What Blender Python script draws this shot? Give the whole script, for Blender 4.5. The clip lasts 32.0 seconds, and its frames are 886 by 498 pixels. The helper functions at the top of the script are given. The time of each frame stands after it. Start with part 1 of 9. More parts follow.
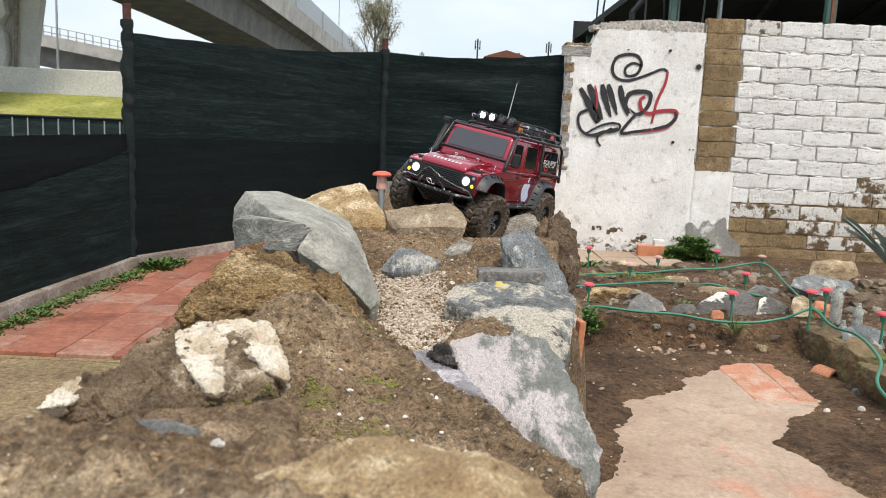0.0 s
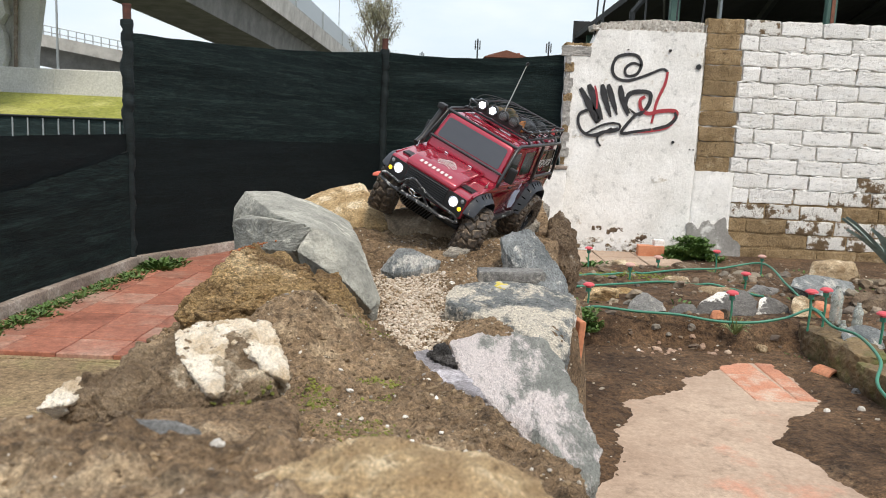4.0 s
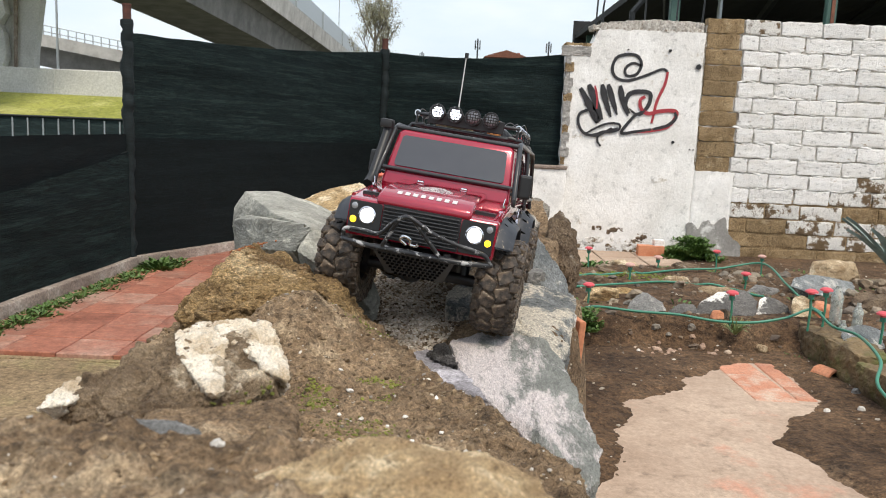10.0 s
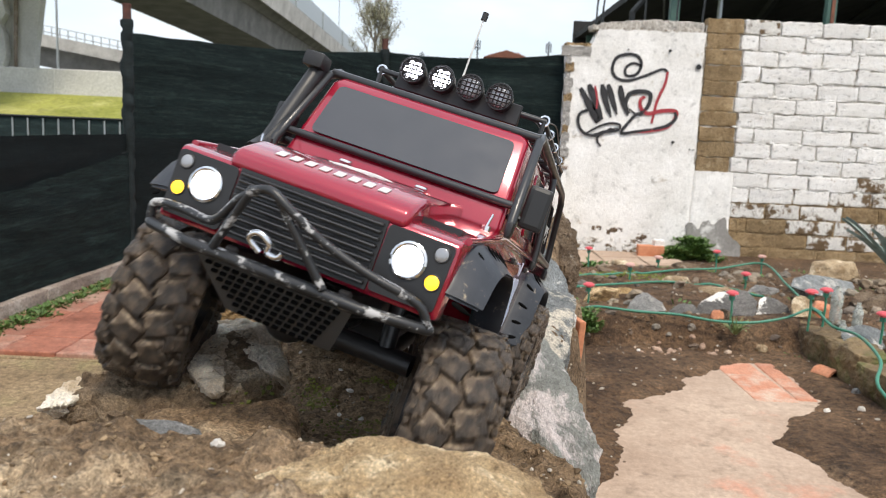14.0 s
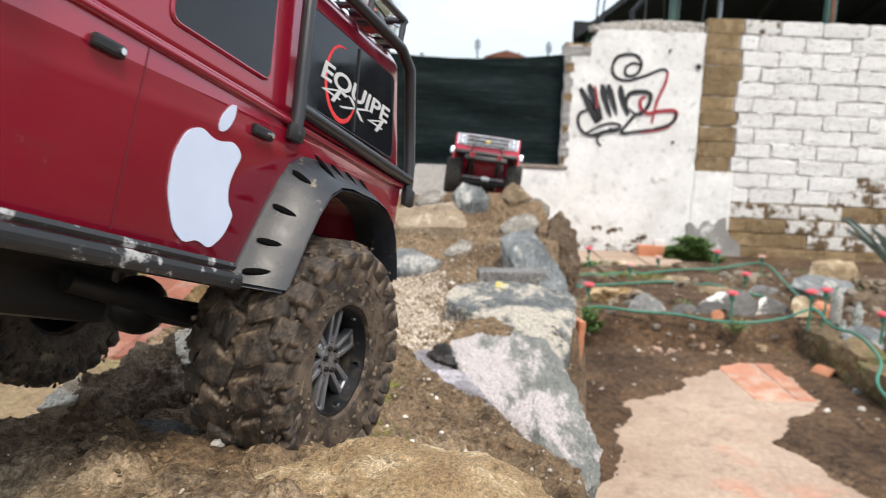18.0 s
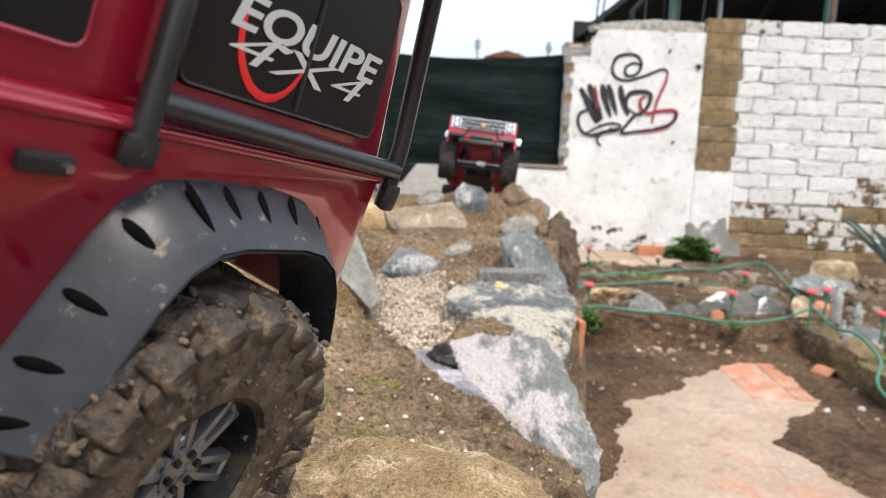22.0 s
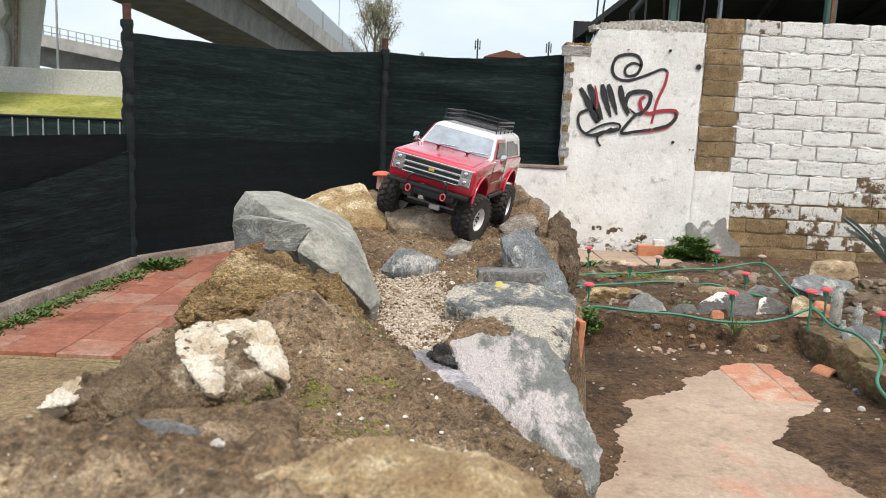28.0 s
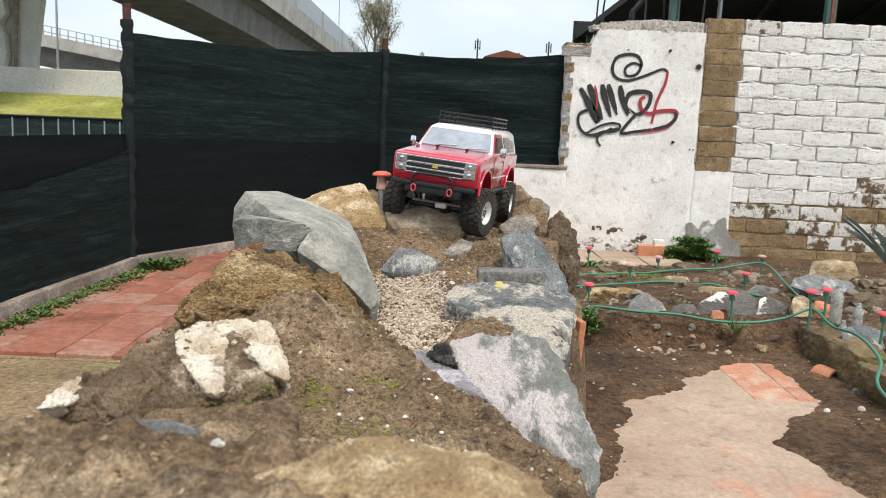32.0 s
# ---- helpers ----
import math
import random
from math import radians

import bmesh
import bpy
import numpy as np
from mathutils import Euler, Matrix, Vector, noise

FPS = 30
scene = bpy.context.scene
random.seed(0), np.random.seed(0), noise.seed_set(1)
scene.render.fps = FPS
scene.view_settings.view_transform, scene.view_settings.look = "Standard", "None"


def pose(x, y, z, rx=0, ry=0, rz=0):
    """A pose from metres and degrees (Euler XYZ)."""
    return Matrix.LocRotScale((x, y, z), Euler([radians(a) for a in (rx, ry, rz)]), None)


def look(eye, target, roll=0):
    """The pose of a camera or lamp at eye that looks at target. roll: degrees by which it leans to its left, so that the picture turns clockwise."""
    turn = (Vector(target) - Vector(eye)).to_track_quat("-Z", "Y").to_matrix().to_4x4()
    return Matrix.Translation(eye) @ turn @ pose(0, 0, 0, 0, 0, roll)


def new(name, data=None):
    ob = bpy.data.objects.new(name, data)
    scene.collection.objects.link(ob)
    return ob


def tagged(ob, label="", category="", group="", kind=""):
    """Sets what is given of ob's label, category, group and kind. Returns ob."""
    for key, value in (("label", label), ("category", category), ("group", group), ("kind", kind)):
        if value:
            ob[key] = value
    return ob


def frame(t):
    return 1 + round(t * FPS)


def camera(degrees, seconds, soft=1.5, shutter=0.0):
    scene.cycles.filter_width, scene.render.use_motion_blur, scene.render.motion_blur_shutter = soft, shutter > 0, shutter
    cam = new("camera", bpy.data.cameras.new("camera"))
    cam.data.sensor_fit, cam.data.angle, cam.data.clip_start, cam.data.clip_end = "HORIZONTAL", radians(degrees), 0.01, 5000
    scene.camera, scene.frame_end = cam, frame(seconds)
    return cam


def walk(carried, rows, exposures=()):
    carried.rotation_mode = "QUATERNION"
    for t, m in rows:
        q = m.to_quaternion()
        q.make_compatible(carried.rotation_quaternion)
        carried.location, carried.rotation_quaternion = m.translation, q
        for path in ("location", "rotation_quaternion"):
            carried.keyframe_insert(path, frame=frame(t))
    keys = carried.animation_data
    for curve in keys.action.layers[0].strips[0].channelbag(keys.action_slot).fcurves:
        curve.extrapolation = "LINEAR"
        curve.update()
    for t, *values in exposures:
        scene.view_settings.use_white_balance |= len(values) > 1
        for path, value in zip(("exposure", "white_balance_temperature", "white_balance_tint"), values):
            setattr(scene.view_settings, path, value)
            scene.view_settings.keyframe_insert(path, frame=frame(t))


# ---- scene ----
from mathutils.bvhtree import BVHTree

# ------------------------------------------------------------------ camera
cam = camera(58.92, 32.0, soft=0.75, shutter=0.35)
EYE = look((0, 0, 0.85), (0, math.cos(radians(8.5)), 0.85 - math.sin(radians(8.5))), 2.5)
walk(cam, [(0.0, EYE), (32.0, EYE)],
     exposures=[(0, 0.28, 6800, 10), (9.5, 0.28, 6800, 10), (11.5, 0.38, 6800, 10), (14.5, 0.41, 6750, 11), (16.5, 0.46, 6700, 11), (20, 0.52, 6700, 11), (24, 0.58, 6700, 11), (25.0, 0.64, 6700, 11), (26.0, 0.28, 6800, 10), (32, 0.28, 6800, 10)])

# the lens focuses on what drives nearest
focus = new("focus_point")
walk(focus, [(t, pose(0, y, 0.7)) for t, y in ((0.0, 1.5), (8.0, 1.5), (10.0, 1.35), (12.0, 1.15), (13.0, 0.95), (14.0, 0.7), (14.5, 0.58), (16.5, 0.42), (17.5, 0.37), (25.0, 0.36), (25.4, 0.7), (26.0, 1.4), (32.0, 1.5))])
cam.data.dof.use_dof, cam.data.dof.focus_object, cam.data.dof.aperture_fstop = True, focus, 17.0

# ------------------------------------------------------------------ world and sun
SUN_EL, SUN_AZ = radians(59), radians(152)      # azimuth of the sun, clockwise from +y
world = bpy.data.worlds.new("overcast_sky")
scene.world = world
world.use_nodes = True
wn, wl = world.node_tree.nodes, world.node_tree.links
wn.clear()
out = wn.new("ShaderNodeOutputWorld")
bg = wn.new("ShaderNodeBackground")
sky = wn.new("ShaderNodeTexSky")
sky.sky_type, sky.sun_disc = "NISHITA", False
sky.sun_elevation, sky.sun_rotation = SUN_EL, SUN_AZ
sky.air_density, sky.dust_density, sky.ozone_density = 1.0, 2.0, 1.5
tc = wn.new("ShaderNodeTexCoord")
mp = wn.new("ShaderNodeMapping")
mp.inputs["Scale"].default_value = (1.0, 1.0, 3.2)
cl = wn.new("ShaderNodeTexNoise")
cl.inputs["Scale"].default_value, cl.inputs["Detail"].default_value, cl.inputs["Roughness"].default_value = 2.3, 6, 0.55
ramp = wn.new("ShaderNodeMapRange")
ramp.inputs["From Min"].default_value, ramp.inputs["From Max"].default_value = 0.36, 0.60
ramp.inputs["To Min"].default_value, ramp.inputs["To Max"].default_value = 0.45, 0.97
mixc = wn.new("ShaderNodeMix")
mixc.data_type = "RGBA"
mixc.inputs["B"].default_value = (4.85, 5.40, 6.05, 1)       # the bright cloud layer
bg.inputs["Strength"].default_value = 0.116
wl.new(tc.outputs["Generated"], mp.inputs["Vector"])
wl.new(mp.outputs["Vector"], cl.inputs["Vector"])
wl.new(cl.outputs["Fac"], ramp.inputs["Value"])
wl.new(ramp.outputs["Result"], mixc.inputs["Factor"])
wl.new(sky.outputs["Color"], mixc.inputs["A"])
# an overcast dome is brighter overhead than at the horizon
sep = wn.new("ShaderNodeSeparateXYZ")
dome = wn.new("ShaderNodeMapRange")
dome.inputs["From Min"].default_value, dome.inputs["From Max"].default_value = 0.0, 1.0
dome.inputs["To Min"].default_value, dome.inputs["To Max"].default_value = 1.28, 1.80
gain = wn.new("ShaderNodeVectorMath")
gain.operation = "SCALE"
wl.new(tc.outputs["Generated"], sep.inputs["Vector"])
wl.new(sep.outputs["Z"], dome.inputs["Value"])
wl.new(mixc.outputs["Result"], gain.inputs[0])
wl.new(dome.outputs["Result"], gain.inputs["Scale"])
wl.new(gain.outputs["Vector"], bg.inputs["Color"])
wl.new(bg.outputs["Background"], out.inputs["Surface"])

sun_data = bpy.data.lights.new("sun", "SUN")
sun_data.energy, sun_data.angle, sun_data.color = 2.15, radians(12), (1.0, 0.92, 0.79)
sun = new("sun", sun_data)
sun.matrix_world = look((math.sin(SUN_AZ) * 30 * math.cos(SUN_EL), math.cos(SUN_AZ) * 30 * math.cos(SUN_EL), 30 * math.sin(SUN_EL)), (0, 0, 0))
# ------------------------------------------------------------------ materials
def nodes_of(name):
    m = bpy.data.materials.new(name)
    m.use_nodes = True
    nt = m.node_tree
    return m, nt.nodes, nt.links, nt.nodes["Principled BSDF"]


def texnoise(n, l, vec, scale, detail=6.0, rough=0.6):
    t = n.new("ShaderNodeTexNoise")
    t.inputs["Scale"].default_value, t.inputs["Detail"].default_value, t.inputs["Roughness"].default_value = scale, detail, rough
    l.new(vec, t.inputs["Vector"])
    return t.outputs["Fac"]


def remap(n, l, value, a, b, c=0.0, d=1.0):
    r = n.new("ShaderNodeMapRange")
    r.inputs["From Min"].default_value, r.inputs["From Max"].default_value = a, b
    r.inputs["To Min"].default_value, r.inputs["To Max"].default_value = c, d
    l.new(value, r.inputs["Value"])
    return r.outputs["Result"]


def blend(n, l, fac, a, b, kind="MIX"):
    m = n.new("ShaderNodeMix")
    m.data_type, m.blend_type = "RGBA", kind
    for key, v in (("Factor", fac), ("A", a), ("B", b)):
        if isinstance(v, (int, float)):
            m.inputs[key].default_value = v
        elif isinstance(v, tuple):
            m.inputs[key].default_value = (*v, 1)
        else:
            l.new(v, m.inputs[key])
    return m.outputs["Result"]


def times(n, l, a, b, op="MULTIPLY"):
    m = n.new("ShaderNodeMath")
    m.operation = op
    for k, v in ((0, a), (1, b)):
        if isinstance(v, (int, float)):
            m.inputs[k].default_value = v
        else:
            l.new(v, m.inputs[k])
    return m.outputs["Value"]


def bumped(n, l, bsdf, height, strength, dist):
    b = n.new("ShaderNodeBump")
    b.inputs["Strength"].default_value, b.inputs["Distance"].default_value = strength, dist
    l.new(height, b.inputs["Height"])
    l.new(b.outputs["Normal"], bsdf.inputs["Normal"])


def surface(name, a, b, scale=8.0, grain=60.0, rough=0.85, bump=0.5, dist=0.01, stain=None, stain_at=(0.55, 0.7), stain_scale=3.0,
            vary=0.0, metal=0.0, spec=0.5, warp=0.0, coat=0.0, speck=None, speck_at=(0.62, 0.66), speck_scale=90.0, contrast=(0.35, 0.65), space="Object"):
    """A worn natural surface: two colours in patches, fine grain and relief, and stains or specks of a third colour."""
    m, n, l, p = nodes_of(name)
    vec = n.new("ShaderNodeTexCoord").outputs[space]
    if vary:
        info = n.new("ShaderNodeObjectInfo")
        off = n.new("ShaderNodeVectorMath")
        off.operation = "MULTIPLY_ADD"
        off.inputs[1].default_value = (13.0, 7.0, 5.0)
        l.new(info.outputs["Random"], off.inputs[0])
        l.new(vec, off.inputs[2])
        vec = off.outputs["Vector"]
    big = texnoise(n, l, vec, scale, 7, 0.62)
    fine = texnoise(n, l, vec, grain, 5, 0.65)
    col = blend(n, l, remap(n, l, big, *contrast), a, b)
    if stain:
        st = texnoise(n, l, vec, stain_scale, 8, 0.68)
        col = blend(n, l, remap(n, l, st, *stain_at), col, stain)
    if speck:
        sp = texnoise(n, l, vec, speck_scale, 3, 0.5)
        col = blend(n, l, remap(n, l, sp, *speck_at), col, speck)
    g = remap(n, l, fine, 0.25, 0.75, 0.72, 1.25)
    gm = n.new("ShaderNodeVectorMath")
    gm.operation = "SCALE"
    l.new(col, gm.inputs[0])
    l.new(g, gm.inputs["Scale"])
    col = gm.outputs["Vector"]
    if vary:
        hs = n.new("ShaderNodeHueSaturation")
        l.new(col, hs.inputs["Color"])
        l.new(remap(n, l, info.outputs["Random"], 0, 1, 1 - vary, 1 + vary), hs.inputs["Value"])
        col = hs.outputs["Color"]
    l.new(col, p.inputs["Base Color"])
    l.new(remap(n, l, fine, 0.3, 0.7, rough - 0.08, min(1.0, rough + 0.08)), p.inputs["Roughness"])
    p.inputs["Metallic"].default_value, p.inputs["Specular IOR Level"].default_value, p.inputs["Coat Weight"].default_value = metal, spec, coat
    if bump:
        bumped(n, l, p, times(n, l, times(n, l, big, 0.6), times(n, l, fine, 0.5), "ADD"), bump, dist)
    return m


def rocky(name, dark, mid, light, scale=14.0, light_at=(0.52, 0.60), light_scale=9.0, crevice_shade=0.5, rough=0.85, bump=1.0, dist=0.006, vary=0.0, streak=(1.0, 1.0, 1.0), sharp=1.0, lean=None):
    """Broken stone or earth: patches of two colours, a crust of a third with crisp edges, crevice shade painted dark in
    the hollows, and fine grain at three sizes.
    lean: (x, y, z, c), the side with more of the third colour: real crust, and on EARTH and TAN_ROCK painted-in
    brightness."""
    m, n, l, p = nodes_of(name)
    mp = n.new("ShaderNodeMapping")
    mp.inputs["Scale"].default_value = streak
    l.new(n.new("ShaderNodeTexCoord").outputs["Object"], mp.inputs["Vector"])
    vec = mp.outputs["Vector"]
    if vary:
        info = n.new("ShaderNodeObjectInfo")
        off = n.new("ShaderNodeVectorMath")
        off.operation = "MULTIPLY_ADD"
        off.inputs[1].default_value = (13.0, 7.0, 5.0)
        l.new(info.outputs["Random"], off.inputs[0])
        l.new(vec, off.inputs[2])
        vec = off.outputs["Vector"]
    n1, n2, n3, n4 = (texnoise(n, l, vec, scale * k, d, 0.66) for k, d in ((1, 6), (4.5, 6), (17, 5), (55, 3)))
    col = blend(n, l, remap(n, l, n1, 0.36, 0.64), dark, mid)
    lt = texnoise(n, l, vec, light_scale, 10, 0.72)
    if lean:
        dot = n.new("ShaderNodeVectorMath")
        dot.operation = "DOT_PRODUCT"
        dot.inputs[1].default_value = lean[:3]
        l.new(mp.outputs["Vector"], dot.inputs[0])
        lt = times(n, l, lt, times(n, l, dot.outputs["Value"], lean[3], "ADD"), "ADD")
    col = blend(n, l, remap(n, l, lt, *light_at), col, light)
    # low spots of the relief are painted darker, in place of crevice shade
    hollow_shade = remap(n, l, n2, 0.30, 0.44, crevice_shade, 0.0)
    col = blend(n, l, hollow_shade, col, tuple(v * 0.30 for v in dark))
    g = times(n, l, remap(n, l, n3, 0.32, 0.68, 1 - 0.42 * sharp, 1 + 0.42 * sharp), remap(n, l, n4, 0.32, 0.68, 1 - 0.32 * sharp, 1 + 0.32 * sharp))
    gm = n.new("ShaderNodeVectorMath")
    gm.operation = "SCALE"
    l.new(col, gm.inputs[0])
    l.new(g, gm.inputs["Scale"])
    col = gm.outputs["Vector"]
    if vary:
        hs = n.new("ShaderNodeHueSaturation")
        l.new(col, hs.inputs["Color"])
        l.new(remap(n, l, info.outputs["Random"], 0, 1, 1 - vary, 1 + vary), hs.inputs["Value"])
        col = hs.outputs["Color"]
    l.new(col, p.inputs["Base Color"])
    p.inputs["Roughness"].default_value, p.inputs["Specular IOR Level"].default_value = rough, 0.35
    h = times(n, l, times(n, l, times(n, l, n1, 0.5), times(n, l, n2, 0.8), "ADD"), times(n, l, times(n, l, n3, 0.65), times(n, l, n4, 0.35), "ADD"), "ADD")
    bumped(n, l, p, h, bump, dist)
    return m


def plain(name, col, rough=0.5, metal=0.0, coat=0.0, grain=0.12, scale=40.0, bump=0.0, dirt=None, dirt_at=(0.55, 0.7), dirt_scale=9.0, spec=0.5):
    """A manufactured surface with slight wear and, if given, dirt on it."""
    m, n, l, p = nodes_of(name)
    vec = n.new("ShaderNodeTexCoord").outputs["Object"]
    f = texnoise(n, l, vec, scale, 4, 0.6)
    c = blend(n, l, remap(n, l, f, 0.3, 0.7), tuple(v * (1 - grain) for v in col), tuple(min(1, v * (1 + grain)) for v in col))
    rg = remap(n, l, f, 0.3, 0.7, max(0.02, rough - 0.06), min(1, rough + 0.1))
    if dirt:
        d = remap(n, l, texnoise(n, l, vec, dirt_scale, 8, 0.7), *dirt_at)
        c = blend(n, l, d, c, dirt)
        rg = times(n, l, rg, times(n, l, d, 0.5), "ADD")
    l.new(c, p.inputs["Base Color"])
    l.new(rg, p.inputs["Roughness"])
    p.inputs["Metallic"].default_value, p.inputs["Coat Weight"].default_value, p.inputs["Specular IOR Level"].default_value = metal, coat, spec
    p.inputs["Coat Roughness"].default_value = 0.06
    if bump:
        bumped(n, l, p, f, bump, 0.002)
    return m


def glow(name, col, strength, base=(0.8, 0.8, 0.8)):
    m, n, l, p = nodes_of(name)
    p.inputs["Base Color"].default_value = (*base, 1)
    p.inputs["Emission Color"].default_value, p.inputs["Emission Strength"].default_value = (*col, 1), strength
    p.inputs["Roughness"].default_value = 0.2
    return m


# lean paints brightness in: lighter crust towards the near left of the mound
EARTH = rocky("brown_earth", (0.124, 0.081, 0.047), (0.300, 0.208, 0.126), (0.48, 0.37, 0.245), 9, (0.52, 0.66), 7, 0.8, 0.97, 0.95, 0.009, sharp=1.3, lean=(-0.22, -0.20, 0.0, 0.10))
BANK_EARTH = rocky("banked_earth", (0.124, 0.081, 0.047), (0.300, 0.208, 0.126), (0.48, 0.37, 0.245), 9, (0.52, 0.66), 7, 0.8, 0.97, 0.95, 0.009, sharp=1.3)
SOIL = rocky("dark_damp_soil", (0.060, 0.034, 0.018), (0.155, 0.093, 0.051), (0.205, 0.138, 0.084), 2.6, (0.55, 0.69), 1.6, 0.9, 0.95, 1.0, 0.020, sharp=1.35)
YARD = rocky("trodden_ground", (0.20, 0.140, 0.080), (0.34, 0.250, 0.150), (0.27, 0.235, 0.110), 3.0, (0.52, 0.68), 2.4, 0.5, 0.97, 0.8, 0.015)
GREY_ROCK = rocky("grey_rock", (0.11, 0.11, 0.108), (0.245, 0.238, 0.226), (0.40, 0.375, 0.335), 9, (0.54, 0.62), 11, 0.5, 0.85, 1.0, 0.005, vary=0.12)
PALE_GREY = rocky("lichened_grey_rock", (0.190, 0.188, 0.165), (0.365, 0.358, 0.312), (0.54, 0.52, 0.445), 7, (0.55, 0.63), 9, 0.5, 0.8, 0.55, 0.004, vary=0.04, sharp=0.5, streak=(1.0, 1.0, 1.8))
SLATE = rocky("blue_grey_slate", (0.120, 0.132, 0.135), (0.270, 0.283, 0.280), (0.50, 0.48, 0.44), 12, (0.53, 0.60), 10, 0.5, 0.75, 1.0, 0.008, vary=0.1, streak=(1.6, 0.6, 1.0), sharp=1.1)
PINK_ROCK = rocky("lilac_crusted_slate", (0.185, 0.190, 0.172), (0.285, 0.290, 0.262), (0.63, 0.565, 0.545), 18, (0.455, 0.535), 12, 0.5, 0.8, 0.8, 0.007, sharp=0.8, streak=(1.9, 0.65, 1.0), lean=(-0.85, -0.30, 0.0, 0.0))
BLACK_CHIP = rocky("black_broken_stone", (0.022, 0.020, 0.019), (0.060, 0.054, 0.050), (0.13, 0.12, 0.115), 22, (0.55, 0.64), 16, 0.6, 0.8, 1.0, 0.006)
LILAC = rocky("lilac_grey_flat_stone", (0.21, 0.195, 0.205), (0.36, 0.34, 0.36), (0.56, 0.53, 0.56), 16, (0.52, 0.60), 14, 0.6, 0.85, 1.0, 0.004, sharp=0.8)
CRUSTED = rocky("white_crusted_grey_stone", (0.120, 0.130, 0.130), (0.255, 0.265, 0.260), (0.60, 0.545, 0.455), 16, (0.47, 0.53), 10, 0.7, 0.85, 1.0, 0.007, sharp=1.1, lean=(0.0, -0.5, 0.0, 0.0))
# lean in z paints the boulder's top lighter, as light from above would
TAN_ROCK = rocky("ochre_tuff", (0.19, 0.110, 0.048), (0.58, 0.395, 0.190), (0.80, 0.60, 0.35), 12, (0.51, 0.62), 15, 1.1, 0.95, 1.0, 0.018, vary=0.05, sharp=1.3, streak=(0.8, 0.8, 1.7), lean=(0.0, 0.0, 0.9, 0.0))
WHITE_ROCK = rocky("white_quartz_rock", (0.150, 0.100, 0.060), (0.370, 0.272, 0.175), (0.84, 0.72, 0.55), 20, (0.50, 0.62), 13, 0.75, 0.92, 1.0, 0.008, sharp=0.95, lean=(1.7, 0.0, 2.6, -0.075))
CREAM_ROCK = rocky("cream_limestone", (0.30, 0.205, 0.115), (0.52, 0.40, 0.26), (0.66, 0.55, 0.39), 13, (0.52, 0.60), 12, 0.65, 0.9, 1.0, 0.009, vary=0.08, sharp=0.9)
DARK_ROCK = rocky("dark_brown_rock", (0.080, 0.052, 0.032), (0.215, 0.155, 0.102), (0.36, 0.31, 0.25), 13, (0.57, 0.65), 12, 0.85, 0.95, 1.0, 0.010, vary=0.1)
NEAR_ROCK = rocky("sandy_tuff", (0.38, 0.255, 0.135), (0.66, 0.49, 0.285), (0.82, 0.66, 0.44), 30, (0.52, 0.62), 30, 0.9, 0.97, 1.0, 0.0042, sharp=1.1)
PEBBLE = surface("white_pebble", (0.60, 0.56, 0.50), (0.80, 0.77, 0.72), 30, 200, 0.8, 0.3, 0.002, vary=0.2)
# concrete darkened to hold the shade under the bridge decks
SHADED_CONCRETE = surface("shade_darkened_concrete", (0.15, 0.145, 0.135), (0.25, 0.24, 0.225), 1.5, 30, 0.9, 0.3, 0.01, stain=(0.09, 0.085, 0.08), stain_at=(0.58, 0.75), stain_scale=0.5)
FAR_GROUND = surface("far_grass_and_asphalt", (0.07, 0.075, 0.045), (0.13, 0.13, 0.095), 0.05, 2, 0.95, 0.0)
PALE_CONCRETE = surface("pale_concrete", (0.48, 0.475, 0.46), (0.60, 0.595, 0.58), 1.0, 24, 0.9, 0.2, 0.01, stain=(0.36, 0.345, 0.32), stain_at=(0.62, 0.78), stain_scale=0.8)
CONCRETE = surface("weathered_concrete", (0.34, 0.325, 0.30), (0.50, 0.485, 0.455), 1.5, 30, 0.9, 0.3, 0.01, stain=(0.24, 0.22, 0.20), stain_at=(0.58, 0.75), stain_scale=0.7)
KERB = rocky("stained_kerb_concrete", (0.200, 0.155, 0.128), (0.33, 0.275, 0.235), (0.43, 0.38, 0.335), 5, (0.55, 0.66), 6, 0.7, 0.95, 0.7, 0.006, sharp=0.7)
SLAB = rocky("worn_terracotta_paving", (0.36, 0.262, 0.195), (0.475, 0.362, 0.278), (0.53, 0.245, 0.165), 3.0, (0.575, 0.70), 1.7, 0.45, 0.93, 0.7, 0.004, sharp=0.32)
RED_TILE = rocky("red_clay_tile", (0.27, 0.100, 0.066), (0.40, 0.165, 0.110), (0.40, 0.280, 0.22), 1.8, (0.50, 0.66), 1.3, 0.35, 0.55, 0.5, 0.003, vary=0.12, sharp=0.6)
WORN_RED = rocky("worn_red_paving_tile", (0.45, 0.20, 0.125), (0.53, 0.255, 0.165), (0.52, 0.385, 0.30), 9, (0.50, 0.62), 7, 0.3, 0.93, 0.7, 0.003, vary=0.06, sharp=0.5)
LIMESTONE = rocky("beige_stone_kerb", (0.27, 0.205, 0.140), (0.42, 0.33, 0.235), (0.55, 0.455, 0.345), 12, (0.54, 0.64), 12, 0.6, 0.9, 1.0, 0.006, sharp=0.7)
RIDGE = rocky("earthy_tan_stone", (0.155, 0.108, 0.064), (0.315, 0.232, 0.148), (0.46, 0.375, 0.275), 14, (0.53, 0.62), 12, 0.8, 0.95, 1.0, 0.008, vary=0.06)
RIDGE_GREY = rocky("dusty_grey_stone", (0.17, 0.15, 0.125), (0.315, 0.29, 0.25), (0.45, 0.41, 0.35), 12, (0.53, 0.62), 12, 0.6, 0.9, 1.0, 0.006, vary=0.06)
